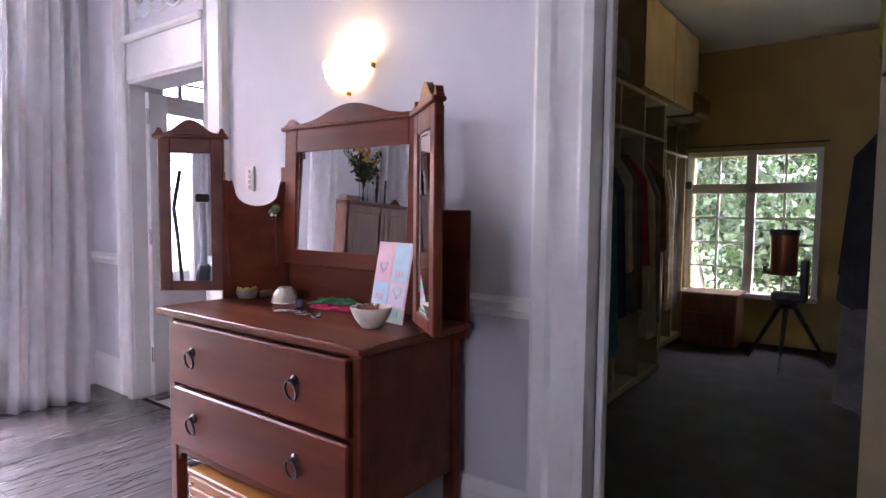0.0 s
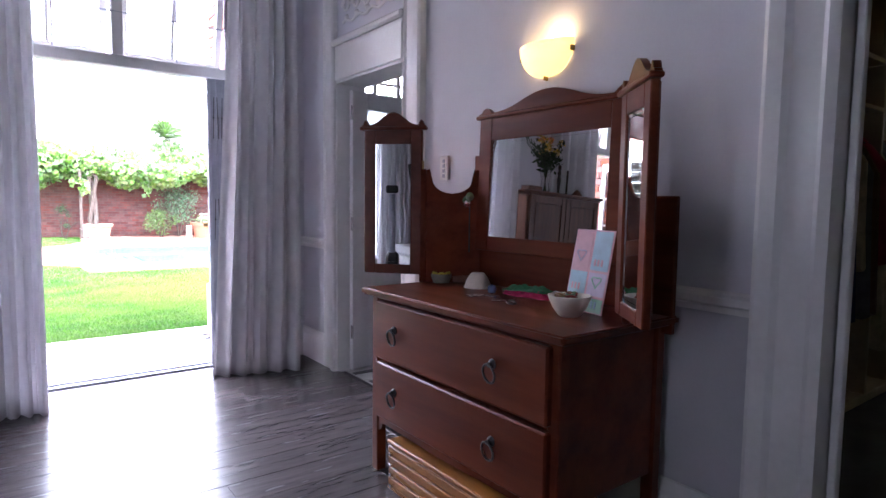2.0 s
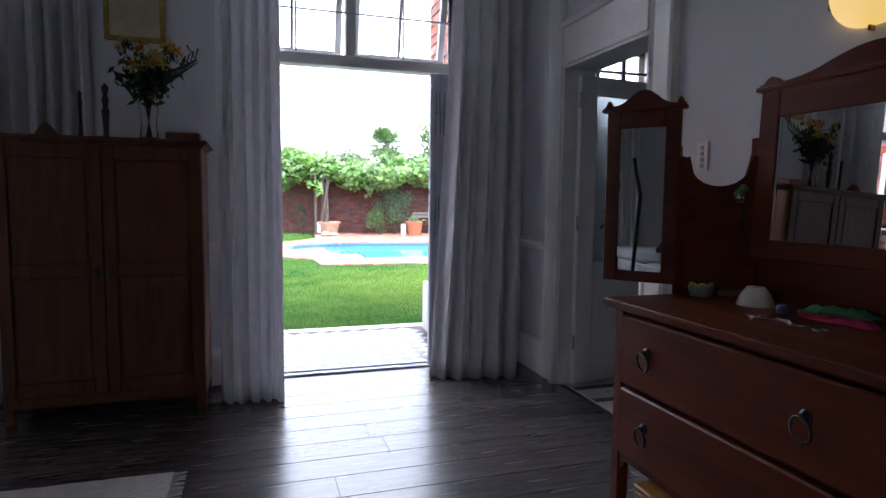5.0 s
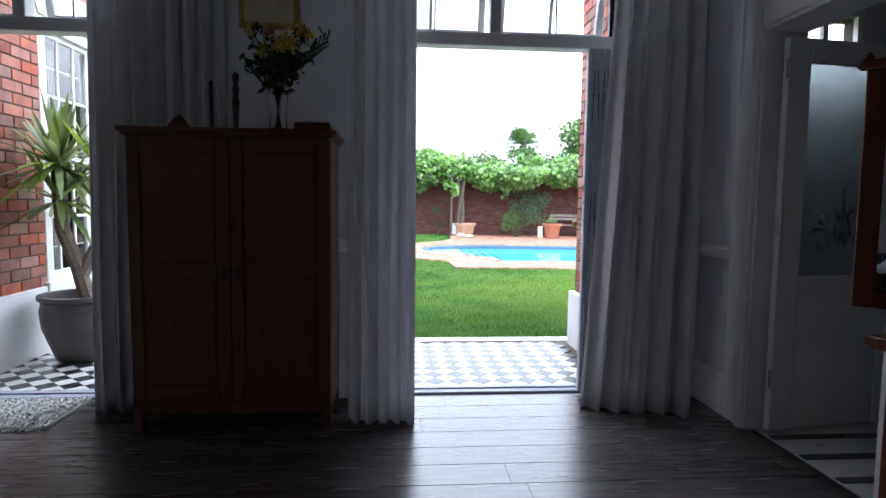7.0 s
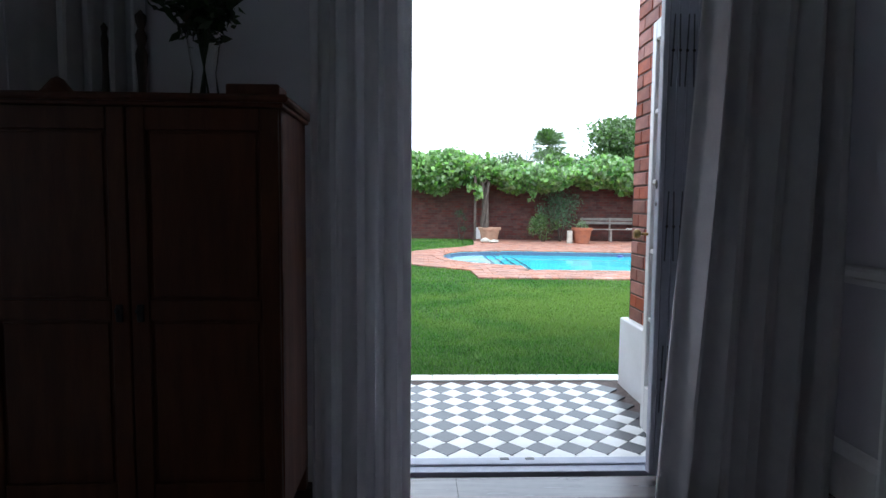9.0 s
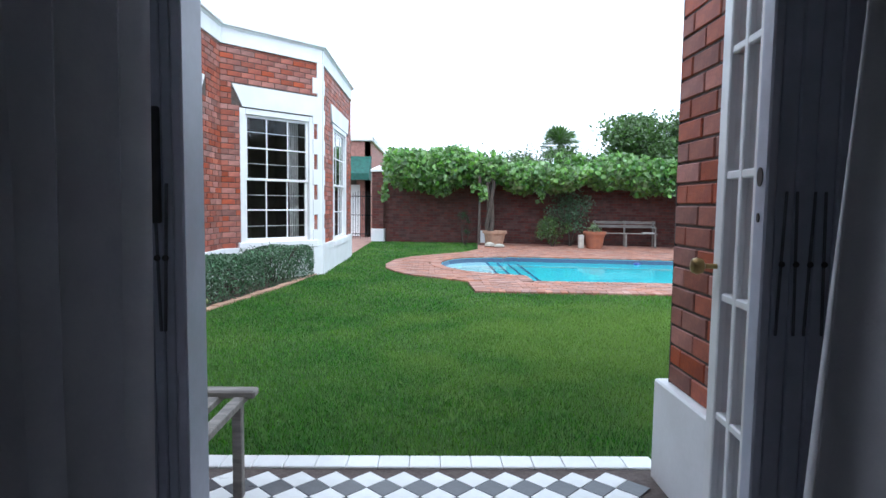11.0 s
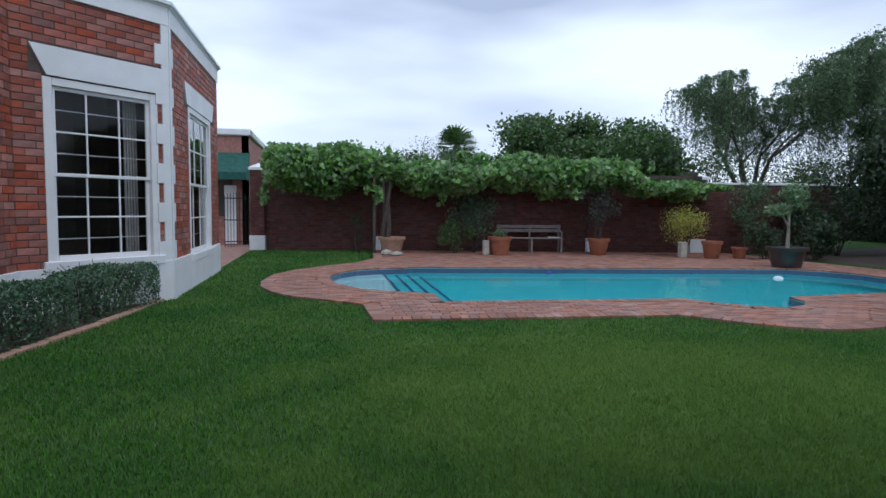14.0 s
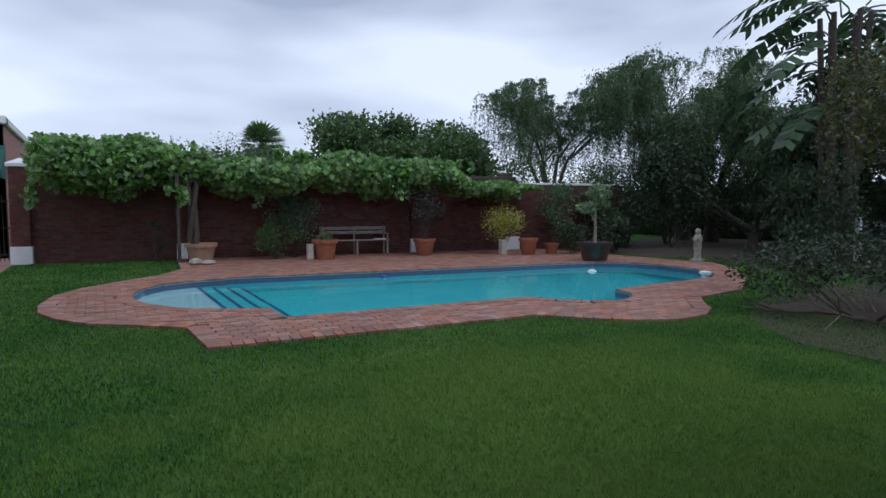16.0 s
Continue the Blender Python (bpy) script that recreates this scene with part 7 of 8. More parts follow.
for xa in (-1.1, -0.04):
    for ya in (0.0, 0.64):
        part("leg", M().box((xa - 0.02, ya, 0.0), (xa + 0.02, ya + 0.04, 0.41), 0.004), GREYWOOD, lo)
cu2 = M().box((-0.3, -0.2, 0.0), (0.3, 0.2, 0.11), 0.05)
single("cushion", cu2, mat("grey_white_print", (0.62, 0.62, 0.62), (0.30, 0.31, 0.33), 7, 0.9, 0.2, edge=(0.5, 0.6)), "grey and white patterned cushion on the lounger", "cushion", "", True, (-1.12, 0.82, 0.41), 12)

# yucca in a dark pot on the stoep
yp = (-2.78, 1.0)
pt = thing("plant_pot", "large dark grey glazed pot with a yucca", "plant pot", "garden pots", (*yp, -0.018))
part("vessel", M().lathe([(0.16, 0), (0.19, 0.02), (0.275, 0.26), (0.285, 0.38), (0.27, 0.45), (0.295, 0.47), (0.295, 0.50), (0.25, 0.50), (0.24, 0.42), (0.1, 0.42)], 28), mat("grey_glaze", (0.085, 0.078, 0.072), (0.06, 0.055, 0.052), 5, 0.45, 0.06), pt, "", True)
part("earth", M().lathe([(0.25, 0.42), (0.12, 0.45), (0.001, 0.455)], 16), SOIL, pt)
yu = thing("yucca", "yucca with two trunks and long yellow-green leaves", "yucca", "", (*yp, 0.42))
part("trunk", M().tube([(0.04, 0, 0), (-0.02, 0, 0.25), (-0.12, -0.02, 0.55), (-0.13, -0.02, 1.0)], [0.06, 0.055, 0.05, 0.05]).tube([(0.0, 0, 0.2), (0.10, 0.05, 0.45), (0.14, 0.05, 0.95)], [0.05, 0.045, 0.04]), mat("yucca_bark", (0.26, 0.21, 0.16), (0.18, 0.14, 0.11), 12, 0.9, 0.5, stretch=(1, 1, 5)), yu, "ringed pale trunk", True)
rnd = random.Random(6)
for c, n in (((-0.13, -0.02, 1.02), 70), ((0.15, 0.05, 0.96), 56), ((-0.13, -0.02, 0.76), 30)):
    lf = M()
    for k in range(n):
        a, e = rnd.uniform(0, 6.28), rnd.uniform(-0.35, 1.45)
        L = rnd.uniform(0.42, 0.62)
        d = Vector((math.cos(a) * math.cos(e), math.sin(a) * math.cos(e), math.sin(e)))
        sd = d.cross(Vector((0, 0, 1))).normalized() if abs(d.z) < 0.99 else Vector((1, 0, 0))
        p = Vector(c)
        vs = []
        for i, (u, w) in enumerate(((0, 0.016), (0.35, 0.026), (0.7, 0.020), (1, 0.001))):
            q = p + d * L * u + Vector((0, 0, -0.12 * u * u * (1.2 - e * 0.6)))
            vs += [tuple(q - sd * w), tuple(q + sd * w)]
        lf.add(vs, [(0, 1, 3, 2), (2, 3, 5, 4), (4, 5, 7, 6)])
    part("leaf_rosette", lf, YUCCA, yu, "spray of sword-shaped leaves")

# ---- bed along the house: edging, hedges, flowers, urn ----
EDGE = [(-2.30, 1.62), (-2.42, 3.0), (-2.50, 4.16), (-2.60, 5.5), (-2.50, 6.2), (-2.25, 7.4), (-2.05, 8.9), (-1.98, 9.6)]
bed = M()
sheet(bed, [EDGE + [(BAYX - 0.02, BAYY + 0.2), (WX, YC), (WX, 1.62)]], GZ + 0.012)
structure("flower_bed", bed, SOIL, "bare soil bed along the house wall")
edging = structure("bed_edging", M().add([(x, y, GZ) for x, y in EDGE] + [(x + 0.02, y, GZ + 0.01) for x, y in EDGE], [(i, i + 1, len(EDGE) + i + 1, len(EDGE) + i) for i in range(len(EDGE) - 1)]), MORTAR, "row of pale paving bricks edging the bed")
ebm = M().box((-0.108, -0.055, -0.05), (0.108, 0.055, 0.03), 0.006).mesh("edging_brick", TERRAPALE)
for x, y, a in loop_walk(EDGE, 0.222, False):
    o = new("edging_brick", ebm)
    o.parent = edging
    o.matrix_basis = pose(x, y, GZ + random.Random(int(y * 100)).uniform(-0.006, 0.008), 0, 0, math.degrees(a) + random.Random(int(x * 1000)).uniform(-3, 3))


def hedge(path, w, h, mt, label, seed, n, size):
    """A clipped hedge along a line: inner twigs and a rounded skin of leaves."""
    hd = thing("hedge", label, "hedge", "clipped hedges")
    g = np.random.default_rng(seed)
    pts, core = [], M()
    segs = list(zip(path, path[1:]))
    for (x0, y0), (x1, y1) in segs:
        L = math.hypot(x1 - x0, y1 - y0)
        k = int(n * L)
        u = g.random(k)
        a = g.uniform(-0.15, math.pi + 0.15, k)
        sup = lambda v, e: np.sign(v) * np.abs(v) ** e
        r = 1 - 0.16 * g.random(k) ** 2 + 0.03 * np.sin(u * L * 5 + a * 3)
        off, z = sup(np.cos(a), 0.5) * w / 2 * r, np.maximum(sup(np.sin(a), 0.5), 0.02) * h * r
        z = np.where(g.random(k) < 0.3, g.random(k) * h, z)
        nx, ny = -(y1 - y0) / L, (x1 - x0) / L
        endz = np.clip(np.minimum(u, 1 - u) * L / 0.2, 0, 1) ** 0.5
        pts.append(np.stack([x0 + (x1 - x0) * u + nx * off * (0.8 + 0.2 * endz), y0 + (y1 - y0) * u + ny * off * (0.8 + 0.2 * endz), GZ + z * (0.85 + 0.15 * endz)], 1))
        for q in range(int(L / 0.12)):
            f = (q + 0.5) / (L / 0.12)
            bx, by = x0 + (x1 - x0) * f, y0 + (y1 - y0) * f
            for _ in range(3):
                e = g.uniform(-0.4, 0.4, 2) * w
                core.tube([(bx, by, GZ), (bx + e[0] * 0.5, by + e[1] * 0.5, GZ + h * 0.5), (bx + e[0], by + e[1], GZ + h * 0.85)], [0.012, 0.009, 0.004], 4)
    part("branchwork", core, BARK, hd)
    leaves("foliage", np.concatenate(pts), size, mt, hd, 0.5, seed=seed)


hedge([(-2.92, 5.75), (-2.62, 7.35)], 0.66, 0.56, HEDGE, "clipped grey-green hedge under the bay windows", 51, 5200, 0.042)
hedge([(-2.62, 7.55), (-2.22, 9.05)], 0.60, 0.58, HEDGE, "clipped grey-green hedge beside the bay", 52, 5200, 0.042)
hedge([(-2.86, 1.9), (-2.85, 3.75)], 0.62, 0.62, HEDGE, "clipped grey-green hedge near the stoep", 53, 5200, 0.042)
FLOWERY = leaf_mat("flower_shrub_leaf", (0.33, 0.35, 0.09), (0.12, 0.20, 0.05), 0.3)
shrub((-2.80, 4.05, GZ), 0.46, 0.58, FLOWERY, "leafy shrub with small mauve flowers", 54, 0.06, 1500, 0.05, 10, flowers=(MAUVE, 9, 0.045))
shrub((-2.76, 4.72, GZ), 0.40, 0.46, FLOWERY, "leafy shrub with small mauve flowers beside the urn", 55, 0.06, 1200, 0.05, 9, flowers=(MAUVE, 9, 0.045))
shrub((-2.86, 3.55, GZ), 0.44, 0.66, FLOWERY, "leafy shrub with small mauve flowers", 58, 0.06, 1500, 0.05, 11, flowers=(MAUVE, 9, 0.045))
shrub((-2.62, 4.42, GZ), 0.34, 0.50, FLOWERY, "low leafy shrub with small mauve flowers", 59, 0.055, 1300, 0.02, 10, flowers=(MAUVE, 8, 0.045))
shrub((-2.66, 5.1, GZ), 0.30, 0.34, FLOWERY, "low leafy shrub with mauve flowers by the edging", 50, 0.055, 1100, 0.02, 10, flowers=(MAUVE, 8, 0.045))
ur = thing("stone_urn", "white painted stone urn in the flower bed", "urn", "", (-2.93, 5.28, GZ + 0.012))
part("bowl", M().lathe([(0.15, 0), (0.16, 0.05), (0.10, 0.09), (0.09, 0.20), (0.14, 0.26), (0.25, 0.36), (0.285, 0.48), (0.30, 0.52), (0.315, 0.58), (0.29, 0.58), (0.25, 0.5), (0.001, 0.5)], 26), WHITE, ur, "white fluted bowl", True)
shrub((-2.93, 5.28, GZ + 0.55), 0.36, 0.55, leaf_mat("urn_leaf", (0.10, 0.13, 0.06), (0.06, 0.09, 0.04), 0.3), "spiky green plant in the white urn", 56, 0.07, 420, 0.05, 10, 0.35)
shrub((-2.45, 8.1, GZ), 0.2, 0.75, DARKLEAF, "bare twiggy rose against the bay", 57, 0.04, 70, 0.3, 6)


# ---- trees ----
def tree(name, at, h, r, mt, label, seed, n, size, trunk_h, trunk_r, aspect=0.5, droop=0.0, strands=0, spread=1.0, depth=3, clump=0.55, lean=(0, 0), hang=1.6):
    t = thing(name, label, "tree", "", at)
    rnd = random.Random(seed)
    m, tips = M(), []
    m.tube([(0, 0, -0.1), (lean[0] * 0.4, lean[1] * 0.4, trunk_h * 0.5), (lean[0], lean[1], trunk_h)], [trunk_r * 1.3, trunk_r, trunk_r * 0.85], 10)
    for k in range(5):
        a = k * 1.26 + rnd.uniform(-0.4, 0.4)
        limbs(m, (lean[0], lean[1], trunk_h - 0.1 * k * 0.3), (spread * math.cos(a), spread * math.sin(a), 0.9), (h - trunk_h) * 0.42, trunk_r * 0.6, depth - 1, rnd, tips)
    part("trunk", m, BARK, t, "dark branching trunk", True)
    ps = []
    per = max(20, n // max(1, len(tips)))
    for k, (p, v) in enumerate(tips):
        q = Vector(p)
        s = clump * rnd.uniform(0.7, 1.3)
        ps.append(cloud(per, (q.x, q.y, min(q.z, h)), (s, s, s * 0.75), seed * 97 + k, 0.1))
        for j in range(strands):
            a = rnd.uniform(0, 6.28)
            L = rnd.uniform(0.5, hang)
            g = np.random.default_rng(seed * 13 + k * 7 + j)
            u = g.random(26)
            ps.append(np.stack([q.x + s * 0.9 * math.cos(a) * (0.4 + 0.6 * u) + g.normal(0, 0.03, 26), q.y + s * 0.9 * math.sin(a) * (0.4 + 0.6 * u) + g.normal(0, 0.03, 26), min(q.z, h) + 0.15 - L * u * u], 1))
    leaves("crown", np.concatenate(ps), size, mt, t, aspect, 0.0, droop, seed=seed)
    return t


tree("round_tree", (11.9, 27.0, GZ), 6.0, 3.0, ROUNDLEAF, "broad rounded dark green tree behind the garden wall", 61, 30000, 0.20, 1.2, 0.22, 0.6, 0, 0, 1.5, 4, 1.05)
tree("round_tree", (13.4, 27.0, GZ), 4.9, 2.6, ROUNDLEAF, "dense dark green tree behind the garden wall", 62, 26000, 0.20, 1.0, 0.2, 0.6, 0, 0, 1.6, 4, 1.0)
tree("pepper_tree", (15.4, 19.65, GZ), 6.3, 2.6, PEPPER, "feathery drooping pepper tree with bare limbs showing", 63, 5000, 0.11, 1.4, 0.17, 0.28, 0.9, 11, 0.5, 4, 0.38, (0, 0), 2.8)
tree("pepper_tree", (20.8, 17.6, GZ), 7.4, 3.2, PEPPER, "tall feathery drooping pepper tree", 64, 12000, 0.12, 1.6, 0.24, 0.28, 0.9, 13, 0.5, 4, 0.50, (0, 0), 3.2)
tree("pepper_tree", (20.4, 16.0, GZ), 5.4, 3.2, PEPPER, "wide feathery pepper tree at the garden end", 65, 14000, 0.13, 1.6, 0.24, 0.28, 0.9, 12, 0.9, 4, 0.55, (0, 0), 2.6)
tree("dark_tree", (18.4, 13.0, GZ), 4.6, 3.0, DARKLEAF, "dark spreading tree at the end of the garden", 66, 26000, 0.15, 0.6, 0.2, 0.4, 0.5, 6, 1.5, 4, 0.7)
tree("dark_tree", (20.0, 10.0, GZ), 5.2, 3.0, DARKLEAF, "dark spreading tree behind the statue", 67, 26000, 0.15, 0.9, 0.22, 0.4, 0.5, 6, 1.4, 4, 0.75, (0.8, -0.3))
tree("dark_tree", (19.5, 7.2, GZ), 5.8, 3.0, DARKLEAF, "dark tree in the far garden corner", 68, 26000, 0.15, 0.9, 0.22, 0.4, 0.4, 5, 1.4, 4, 0.8)
for k, (x, y, r, h) in enumerate(((13.6, 15.4, 1.0, 2.0), (14.9, 15.2, 1.3, 2.8), (16.4, 14.6, 1.5, 3.2), (13.0, 14.0, 0.7, 1.0), (17.8, 16.0, 1.8, 3.6), (16.0, 16.6, 1.6, 3.0), (19.5, 13.6, 1.9, 3.4), (21.2, 11.6, 1.9, 3.2), (19.2, 9.0, 1.8, 2.2))):
    shrub((x, y, GZ), r, h, DARKLEAF, "dark evergreen shrub under the pepper trees", 70 + k, 0.11, 2200, 0.1, 12)
tree("far_tree", (6.2, 30.0, GZ), 4.7, 2.0, ROUNDLEAF, "rounded tree top far behind the vine", 69, 6000, 0.18, 1.6, 0.2, 0.6, 0, 0, 1.3, 3, 0.9)
tree("olive_tree", (4.0, 29.0, GZ), 4.8, 2.4, leaf_mat("olive_leaf", (0.13, 0.16, 0.09), (0.09, 0.12, 0.06), 0.3), "grey-green olive-like tree behind the vine", 60, 6000, 0.12, 1.6, 0.2, 0.3, 0.2, 0, 1.5, 3, 0.9)

# fan palm in the distance
pa = thing("fan_palm", "fan palm rising far behind the garden wall", "palm", "", (8.1, 36.0, GZ))
part("trunk", M().tube([(0, 0, -0.1), (0, 0, 5.0)], [0.3, 0.24], 10), BARK, pa, "", True)
rnd = random.Random(9)
for k in range(54):
    a, e = rnd.uniform(0, 6.28), rnd.uniform(-0.75, 1.35)
    d = Vector((math.cos(a) * math.cos(e), math.sin(a) * math.cos(e), math.sin(e)))
    sd = d.cross(Vector((0, 0, 1))).normalized()
    up = sd.cross(d)
    fan = M()
    base = Vector((0, 0, 4.95)) + d * 0.5
    fan.tube([(0, 0, 4.95), tuple(base)], 0.02, 4)
    for j in range(11):
        b = -1.2 + 2.4 * j / 10
        q = (d * math.cos(b) + sd * math.sin(b)).normalized()
        w = (sd * math.cos(b) - d * math.sin(b)) * 0.055
        e1 = base + q * 1.1 + Vector((0, 0, -0.12))
        fan.add([tuple(base), tuple(base + q * 0.65 - w), tuple(e1), tuple(base + q * 0.65 + w)], [(0, 1, 2, 3)])
    part("frond", fan, ROUNDLEAF, pa)

# giant strelitzia, its paddles split and drooping
stz = thing("strelitzia", "tall wild banana with split drooping paddle leaves", "palm", "", (15.1, 8.9, GZ))
rnd = random.Random(15)
for k in range(6):
    a = k * 1.05
    stm = M().tube([(0.25 * math.cos(a), 0.25 * math.sin(a), -0.05), (0.35 * math.cos(a), 0.35 * math.sin(a), 2.8), (0.5 * math.cos(a), 0.5 * math.sin(a), 5.8)], [0.10, 0.085, 0.06], 8)
    part("stem", stm, BARK, stz, "grey leaning stem", True)
PADDLE = leaf_mat("paddle_leaf", (0.065, 0.12, 0.05), (0.035, 0.075, 0.028), 0.3)
for k in range(36):
    a, e = rnd.uniform(0, 6.28), rnd.uniform(0.1, 1.2)
    d = Vector((math.cos(a), math.sin(a), 0))
    p0 = Vector((0.4 * math.cos(a), 0.4 * math.sin(a), rnd.uniform(3.7, 6.5)))
    L = rnd.uniform(1.4, 2.2)
    lf = M()
    rib = []
    for i in range(13):
        u = i / 12
        rib.append(p0 + d * L * (u * math.cos(e) + 0.25 * u * u) + Vector((0, 0, L * (math.sin(e) * u - 0.85 * u * u))))
    lf.tube([tuple(q) for q in rib], [0.022 - 0.0014 * i for i in range(13)], 5)
    sd = d.cross(Vector((0, 0, 1)))
    for i in range(3, 12):
        for s in (-1, 1):
            wdt = 0.36 * math.sin(math.pi * (i - 2) / 10.5) ** 0.6
            dr = rnd.uniform(0.05, 0.24)
            q0, q1 = rib[i], rib[i].lerp(rib[i + 1], rnd.uniform(0.75, 0.97))
            lf.add([tuple(q0), tuple(q1), tuple(q1 + sd * s * wdt + d * 0.10 + Vector((0, 0, -dr))), tuple(q0 + sd * s * wdt + d * 0.12 + Vector((0, 0, -dr)))], [(0, 1, 2, 3)])
    part("paddle_leaf", lf, PADDLE, stz)

# shrubs at the garden's near end
tree("duranta", (10.3, 5.0, GZ), 3.9, 1.5, leaf_mat("duranta_leaf", (0.13, 0.14, 0.035), (0.06, 0.075, 0.02), 0.35), "tall arching shrub with small violet flowers", 81, 9000, 0.075, 1.1, 0.07, 0.5, 0.4, 10, 0.6, 3, 0.5, (0, 0), 1.0)
VIOLET = leaf_mat("violet_petal", (0.16, 0.12, 0.50), (0.10, 0.07, 0.36), 0.3)
leaves("violet_blossom", cloud(160, (0.0, 0.0, 2.7), (1.3, 1.3, 1.2), 3, 0.7), 0.07, VIOLET, bpy.data.objects["duranta"], 0.8, seed=12)
sb = thing("spreading_shrub", "wide low shrub with bare twisted branches at its foot", "shrub", "", (7.95, 4.9, GZ))
m, tips = M(), []
rnd = random.Random(31)
for k in range(16):
    a = k * 0.4
    limbs(m, (0.3 * math.cos(a), 0.3 * math.sin(a), 0), (math.cos(a) * 1.3, math.sin(a) * 1.3, 0.5), 0.8, 0.024, 1, rnd, tips, 0.6)
part("branchwork", m, mat("grey_branch", (0.17, 0.15, 0.12), (0.11, 0.095, 0.08), 9, 0.9, 0.3), sb, "grey twisted branches", True)
leaves("foliage", np.concatenate([cloud(3200, (0, 0, 0.72), (1.25, 1.35, 0.30), 33, 0.4), cloud(900, (-0.9, 0.7, 0.55), (0.6, 0.6, 0.35), 34, 0.3), cloud(900, (-0.5, -1.0, 0.35), (0.7, 0.6, 0.3), 35, 0.3), cloud(1200, (0.6, -0.6, 0.4), (0.9, 0.9, 0.4), 36, 0.3)]), 0.07, leaf_mat("laurel_leaf", (0.045, 0.075, 0.03), (0.028, 0.05, 0.02), 0.2), sb, 0.5, seed=36)
# dark sheet over the lawn paints the canopy shade
structure("shade_bed", sheet(M(), [[(12.9, 9.4), (12.9, 13.0), (12.0, 15.6), (15.0, 16.2), (23, 20), (23, 4), (14.5, 6.2)]], GZ + 0.008), SOIL, "dark sheet standing in for the shade under the trees")
shrub((13.9, 19.4, GZ), 1.6, 3.7, ROUNDLEAF, "bright green bush behind the garden wall", 89, 0.12, 3000, 0.3, 14)
shrub((16.6, 17.9, GZ), 1.8, 3.6, PEPPER, "feathery green bush at the end of the garden wall", 90, 0.11, 3600, 0.3, 16, 0.3)
# dark-leaved filler gives the shaded hollow its darkness
shrub((13.7, 8.5, GZ), 1.2, 2.5, DARKLEAF, "dark shrub filling in for the shaded hollow under the wild banana", 86, 0.10, 2600, 0.1, 13)
shrub((12.3, 15.7, GZ), 0.9, 2.3, PEPPER, "feathery green shrub hanging over the garden wall", 88, 0.10, 2400, 0.1, 14, 0.3)
structure("shrub_bed", sheet(M(), [[(5.7, 4.6), (6.5, 5.6), (8.0, 6.4), (10.5, 6.6), (13, 6.5), (13, 2.5), (7.0, 2.2), (5.6, 3.6)]], GZ + 0.01), SOIL, "dark mulch under the shrubs")
single("white_post", M().box((-0.06, -0.06, 0), (0.06, 0.06, 1.1), 0.01), WHITE, "white garden post beyond the shrubs", "post", "", False, (15.5, 8.6, GZ))
car = thing("grey_shed", "low grey covered shape beyond the trees", "shed", "", (20.5, 11.0, GZ))
part("cover", M().box((-1.2, -0.7, 0), (1.2, 0.7, 0.9), 0.3), STEEL, car)
fence = structure("far_hedge_backdrop", M().box((23.5, -6, -0.2), (23.9, 24, 2.2)), mat("far_hedge", (0.03, 0.045, 0.02), (0.018, 0.03, 0.013), 3, 0.95, 0.6), "dark far hedge closing the garden")
leaves("hedge_leaf", np.stack([23.42 + np.random.default_rng(1).normal(0, 0.1, 9000), np.random.default_rng(2).uniform(-6, 24, 9000), np.random.default_rng(3).uniform(-0.05, 2.4, 9000)], 1), 0.2, DARKLEAF, fence, 0.6, seed=77)

# greenery outside the closet and bathroom windows
# these shrubs get the dark leaf colour in place of real shade
shrub((7.9, -3.9, -0.1), 1.3, 1.6, DARKLEAF, "leafy shrub outside the closet window", 91, 0.12, 4200, 0.1, 14)
shrub((8.0, -2.8, -0.1), 1.3, 2.6, DARKLEAF, "tall leafy shrub outside the closet window", 92, 0.12, 5200, 0.2, 14)
shrub((8.3, -4.9, -0.1), 1.4, 2.9, DARKLEAF, "tall shrub near the closet window", 93, 0.12, 5200, 0.2, 14)
# added slab, out of view, that keeps sky light out of the closet
structure("closet_sky_blocker", M().box((CX1 + 0.152, -5.6, 2.62), (CX1 + 1.0, -2.3, 2.74)), DARKROOM, "unseen slab added to block sky light at the closet window")
# extra leaf screen, added to dim the sky reaching the closet
shrub((9.6, -3.6, -0.1), 2.2, 4.2, DARKLEAF, "tall dark leaf screen added to cut sky light at the closet window", 94, 0.14, 9000, 0.2, 18)
structure("side_ground", M().box((CX1 + 0.15, -12, -0.5), (40, 0.89, -0.1)), FIELD)
structure("side_ground_b", M().box((-40, -30, -0.5), (CX1 + 0.15, -8.2, -0.12)), FIELD)

# ---- paving bricks round the pool ----
def near_edge(p, poly, d):
    for (x0, y0), (x1, y1) in zip(poly, poly[1:] + poly[:1]):
        L2 = (x1 - x0) ** 2 + (y1 - y0) ** 2
        u = max(0, min(1, ((p[0] - x0) * (x1 - x0) + (p[1] - y0) * (y1 - y0)) / L2))
        if math.hypot(p[0] - x0 - u * (x1 - x0), p[1] - y0 - u * (y1 - y0)) < d:
            return True
    return False


PV = mat("clay_paver_piece", (0.34, 0.155, 0.10), (0.25, 0.11, 0.075), 5, 0.75, 0.2, fine=50, vary=0.28)
pvm = M().box((-0.107, -0.051, -0.05), (0.107, 0.051, 0.0), 0.004).mesh("paver", PV)
rest = M()
rnd = random.Random(14)
cnt = 0
ca, sa = math.cos(-0.06), math.sin(-0.06)
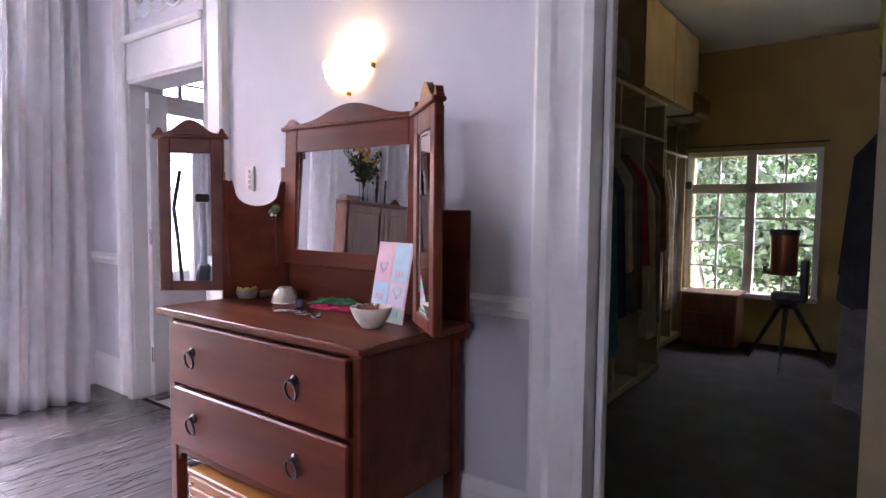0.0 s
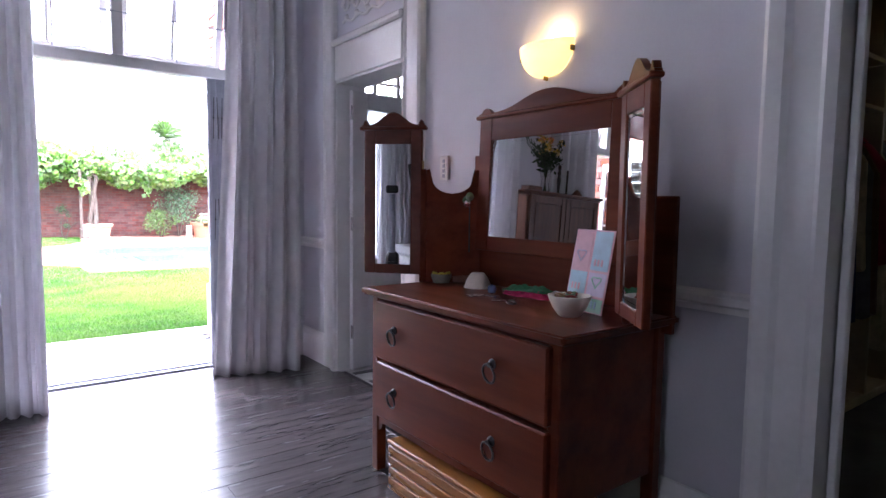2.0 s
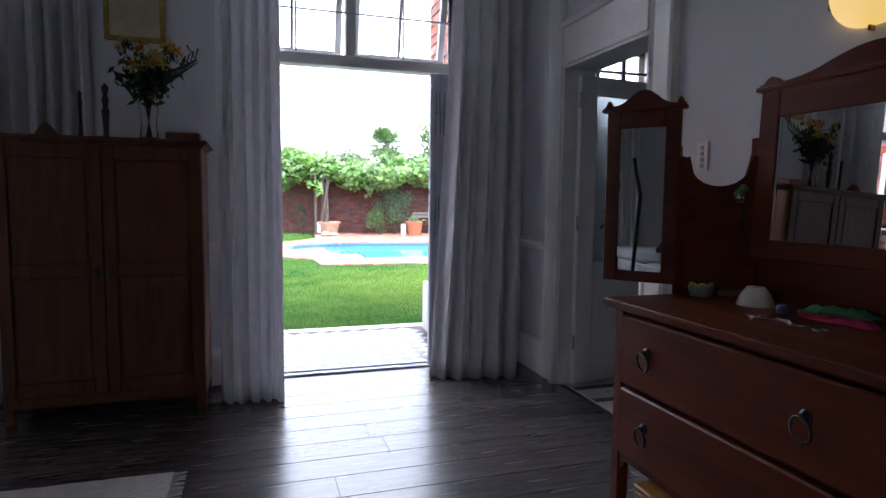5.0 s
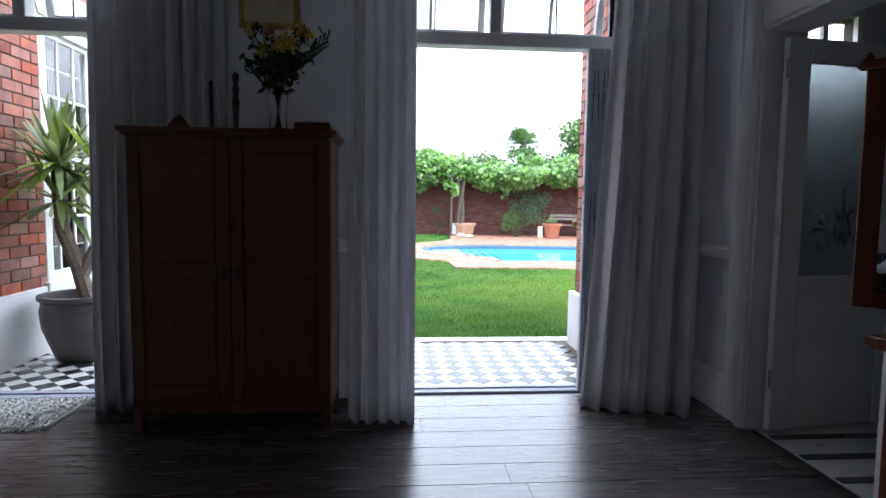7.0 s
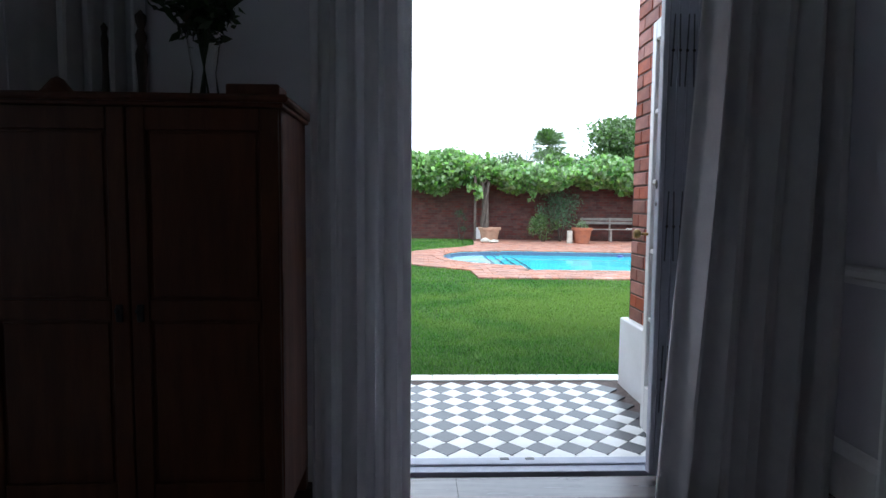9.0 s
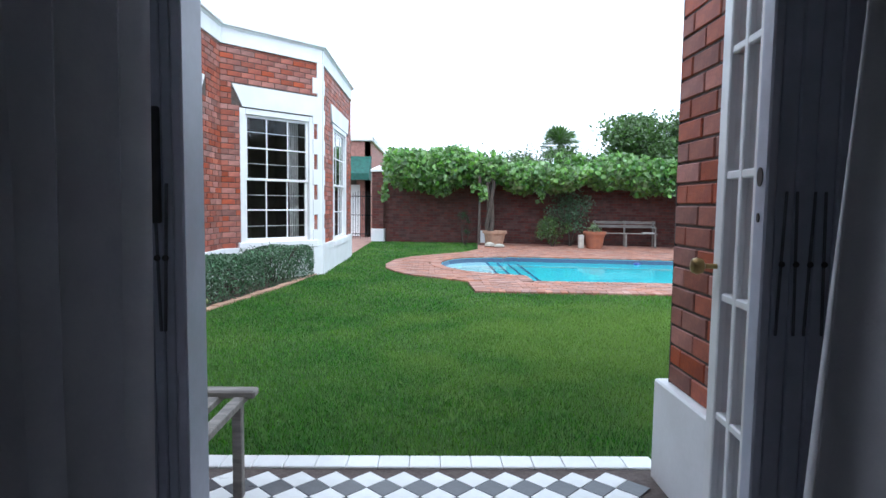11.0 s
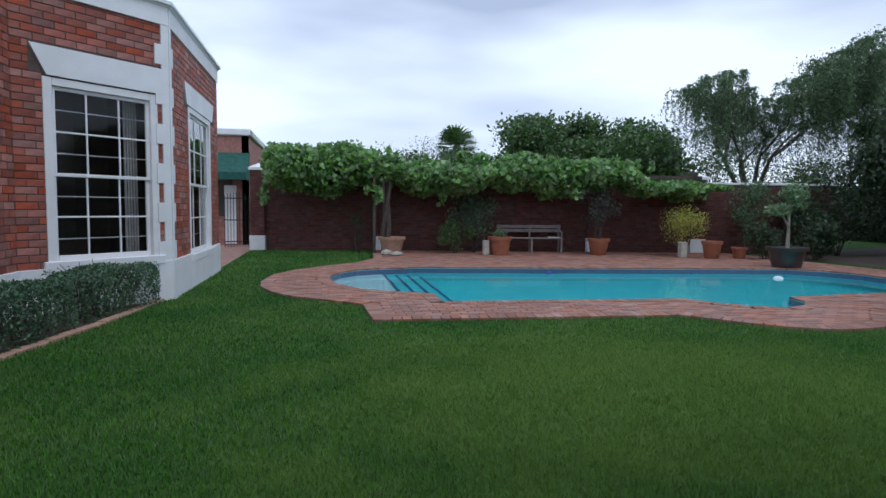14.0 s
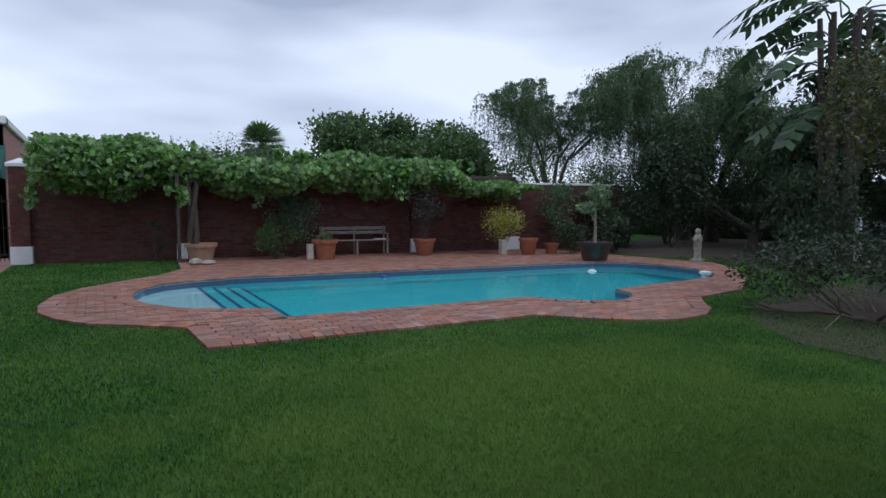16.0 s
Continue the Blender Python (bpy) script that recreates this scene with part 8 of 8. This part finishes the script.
for j in range(-10, 120):
    for i in range(-12, 66):
        u, v = (i + 0.5 * (j % 2)) * 0.222, 5.7 + j * 0.110
        x, y = u * ca, v + u * sa
        p = (x, y)
        if not inside(p, OUTER) or inside(p, POOL) or near_edge(p, OUTER, 0.15) or near_edge(p, POOL, 0.16):
            continue
        q = pose(x, y, GZ + 0.028 + rnd.uniform(-0.002, 0.002), 0, 0, math.degrees(-0.06) + rnd.uniform(-1, 1))
        if y < 8.5 and cnt < 260:
            o = new("paver", pvm)
            o.parent, o.matrix_basis = terrace, q
            cnt += 1
        else:
            rest.box((-0.107, -0.051, -0.03), (0.107, 0.051, 0.0), 0, q)
for poly, off, sgn in ((OUTER, 0.10, 1), (POOL, -0.10, 1)):
    for x, y, a in loop_walk(poly, 0.113):
        n = Vector((-math.sin(a), math.cos(a)))
        for s in (1, -1):
            c = (x + n.x * 0.11 * s, y + n.y * 0.11 * s)
            ok = inside(c, OUTER) and not inside(c, POOL)
            if ok:
                rest.box((-0.051, -0.105, -0.04), (0.051, 0.105, 0.004), 0.004, pose(c[0], c[1], GZ + 0.029 + rnd.uniform(0, 0.003), 0, 0, math.degrees(a) + rnd.uniform(-1, 1)))
                break
tagged(part("paver_field", rest, PAVER, terrace), kind="stuff")

# ---- grass blades ----
g = np.random.default_rng(99)
ok = []
for (x0, x1, y0, y1, dens, hh, ww) in ((4.5, 8.0, 1.6, 3.6, 2500, 0.028, 0.004), (-2.6, 4.5, 1.60, 3.6, 9000, 0.026, 0.0024), (-2.6, 7.5, 3.6, 6.0, 5000, 0.028, 0.0036), (-2.6, 8.5, 6.0, 9.5, 2200, 0.03, 0.0055), (-2.6, 2.0, 9.5, 14.0, 1100, 0.03, 0.009), (-1.9, 1.6, 14.0, 18.4, 700, 0.03, 0.012), (8.5, 14, 5.5, 12, 260, 0.036, 0.016)):
    n = int((x1 - x0) * (y1 - y0) * dens)
    ok.append(np.column_stack([g.uniform(x0, x1, n), g.uniform(y0, y1, n), np.full(n, hh), np.full(n, ww)]))
B = np.concatenate(ok)


def inside_np(P, poly):
    c = np.zeros(len(P), bool)
    for (x0, y0), (x1, y1) in zip(poly, poly[1:] + poly[:1]):
        if y0 == y1:
            continue
        c ^= ((y0 > P[:, 1]) != (y1 > P[:, 1])) & (P[:, 0] < (x1 - x0) * (P[:, 1] - y0) / (y1 - y0) + x0)
    return c


B = B[~inside_np(B, OUTER)]
bedpoly = [(x + 0.05, y) for x, y in EDGE] + [(BAYX - 0.02, BAYY + 0.2), (BAYX, BEND + 8), (-5, BEND + 8), (-5, 0)]
B = B[~inside_np(B, bedpoly)]
n = len(B)
a = g.uniform(0, 6.283, n)
tilt = g.uniform(0.1, 0.9, n)
h = B[:, 2] * g.uniform(0.6, 1.35, n)
base = np.column_stack([B[:, 0], B[:, 1], np.full(n, GZ)])
sd = np.column_stack([np.cos(a), np.sin(a), np.zeros(n)]) * B[:, 3:4]
tip = base + np.column_stack([-np.sin(a) * tilt * h, np.cos(a) * tilt * h, h])
V = np.stack([base - sd, base + sd, tip], 1).reshape(-1, 3)
grass = tagged(new("lawn_grass", fast_mesh("lawn_grass", V, np.arange(3 * n).reshape(n, 3), GRASS)), "short mown green grass with paler patches", "grass", "", "stuff")
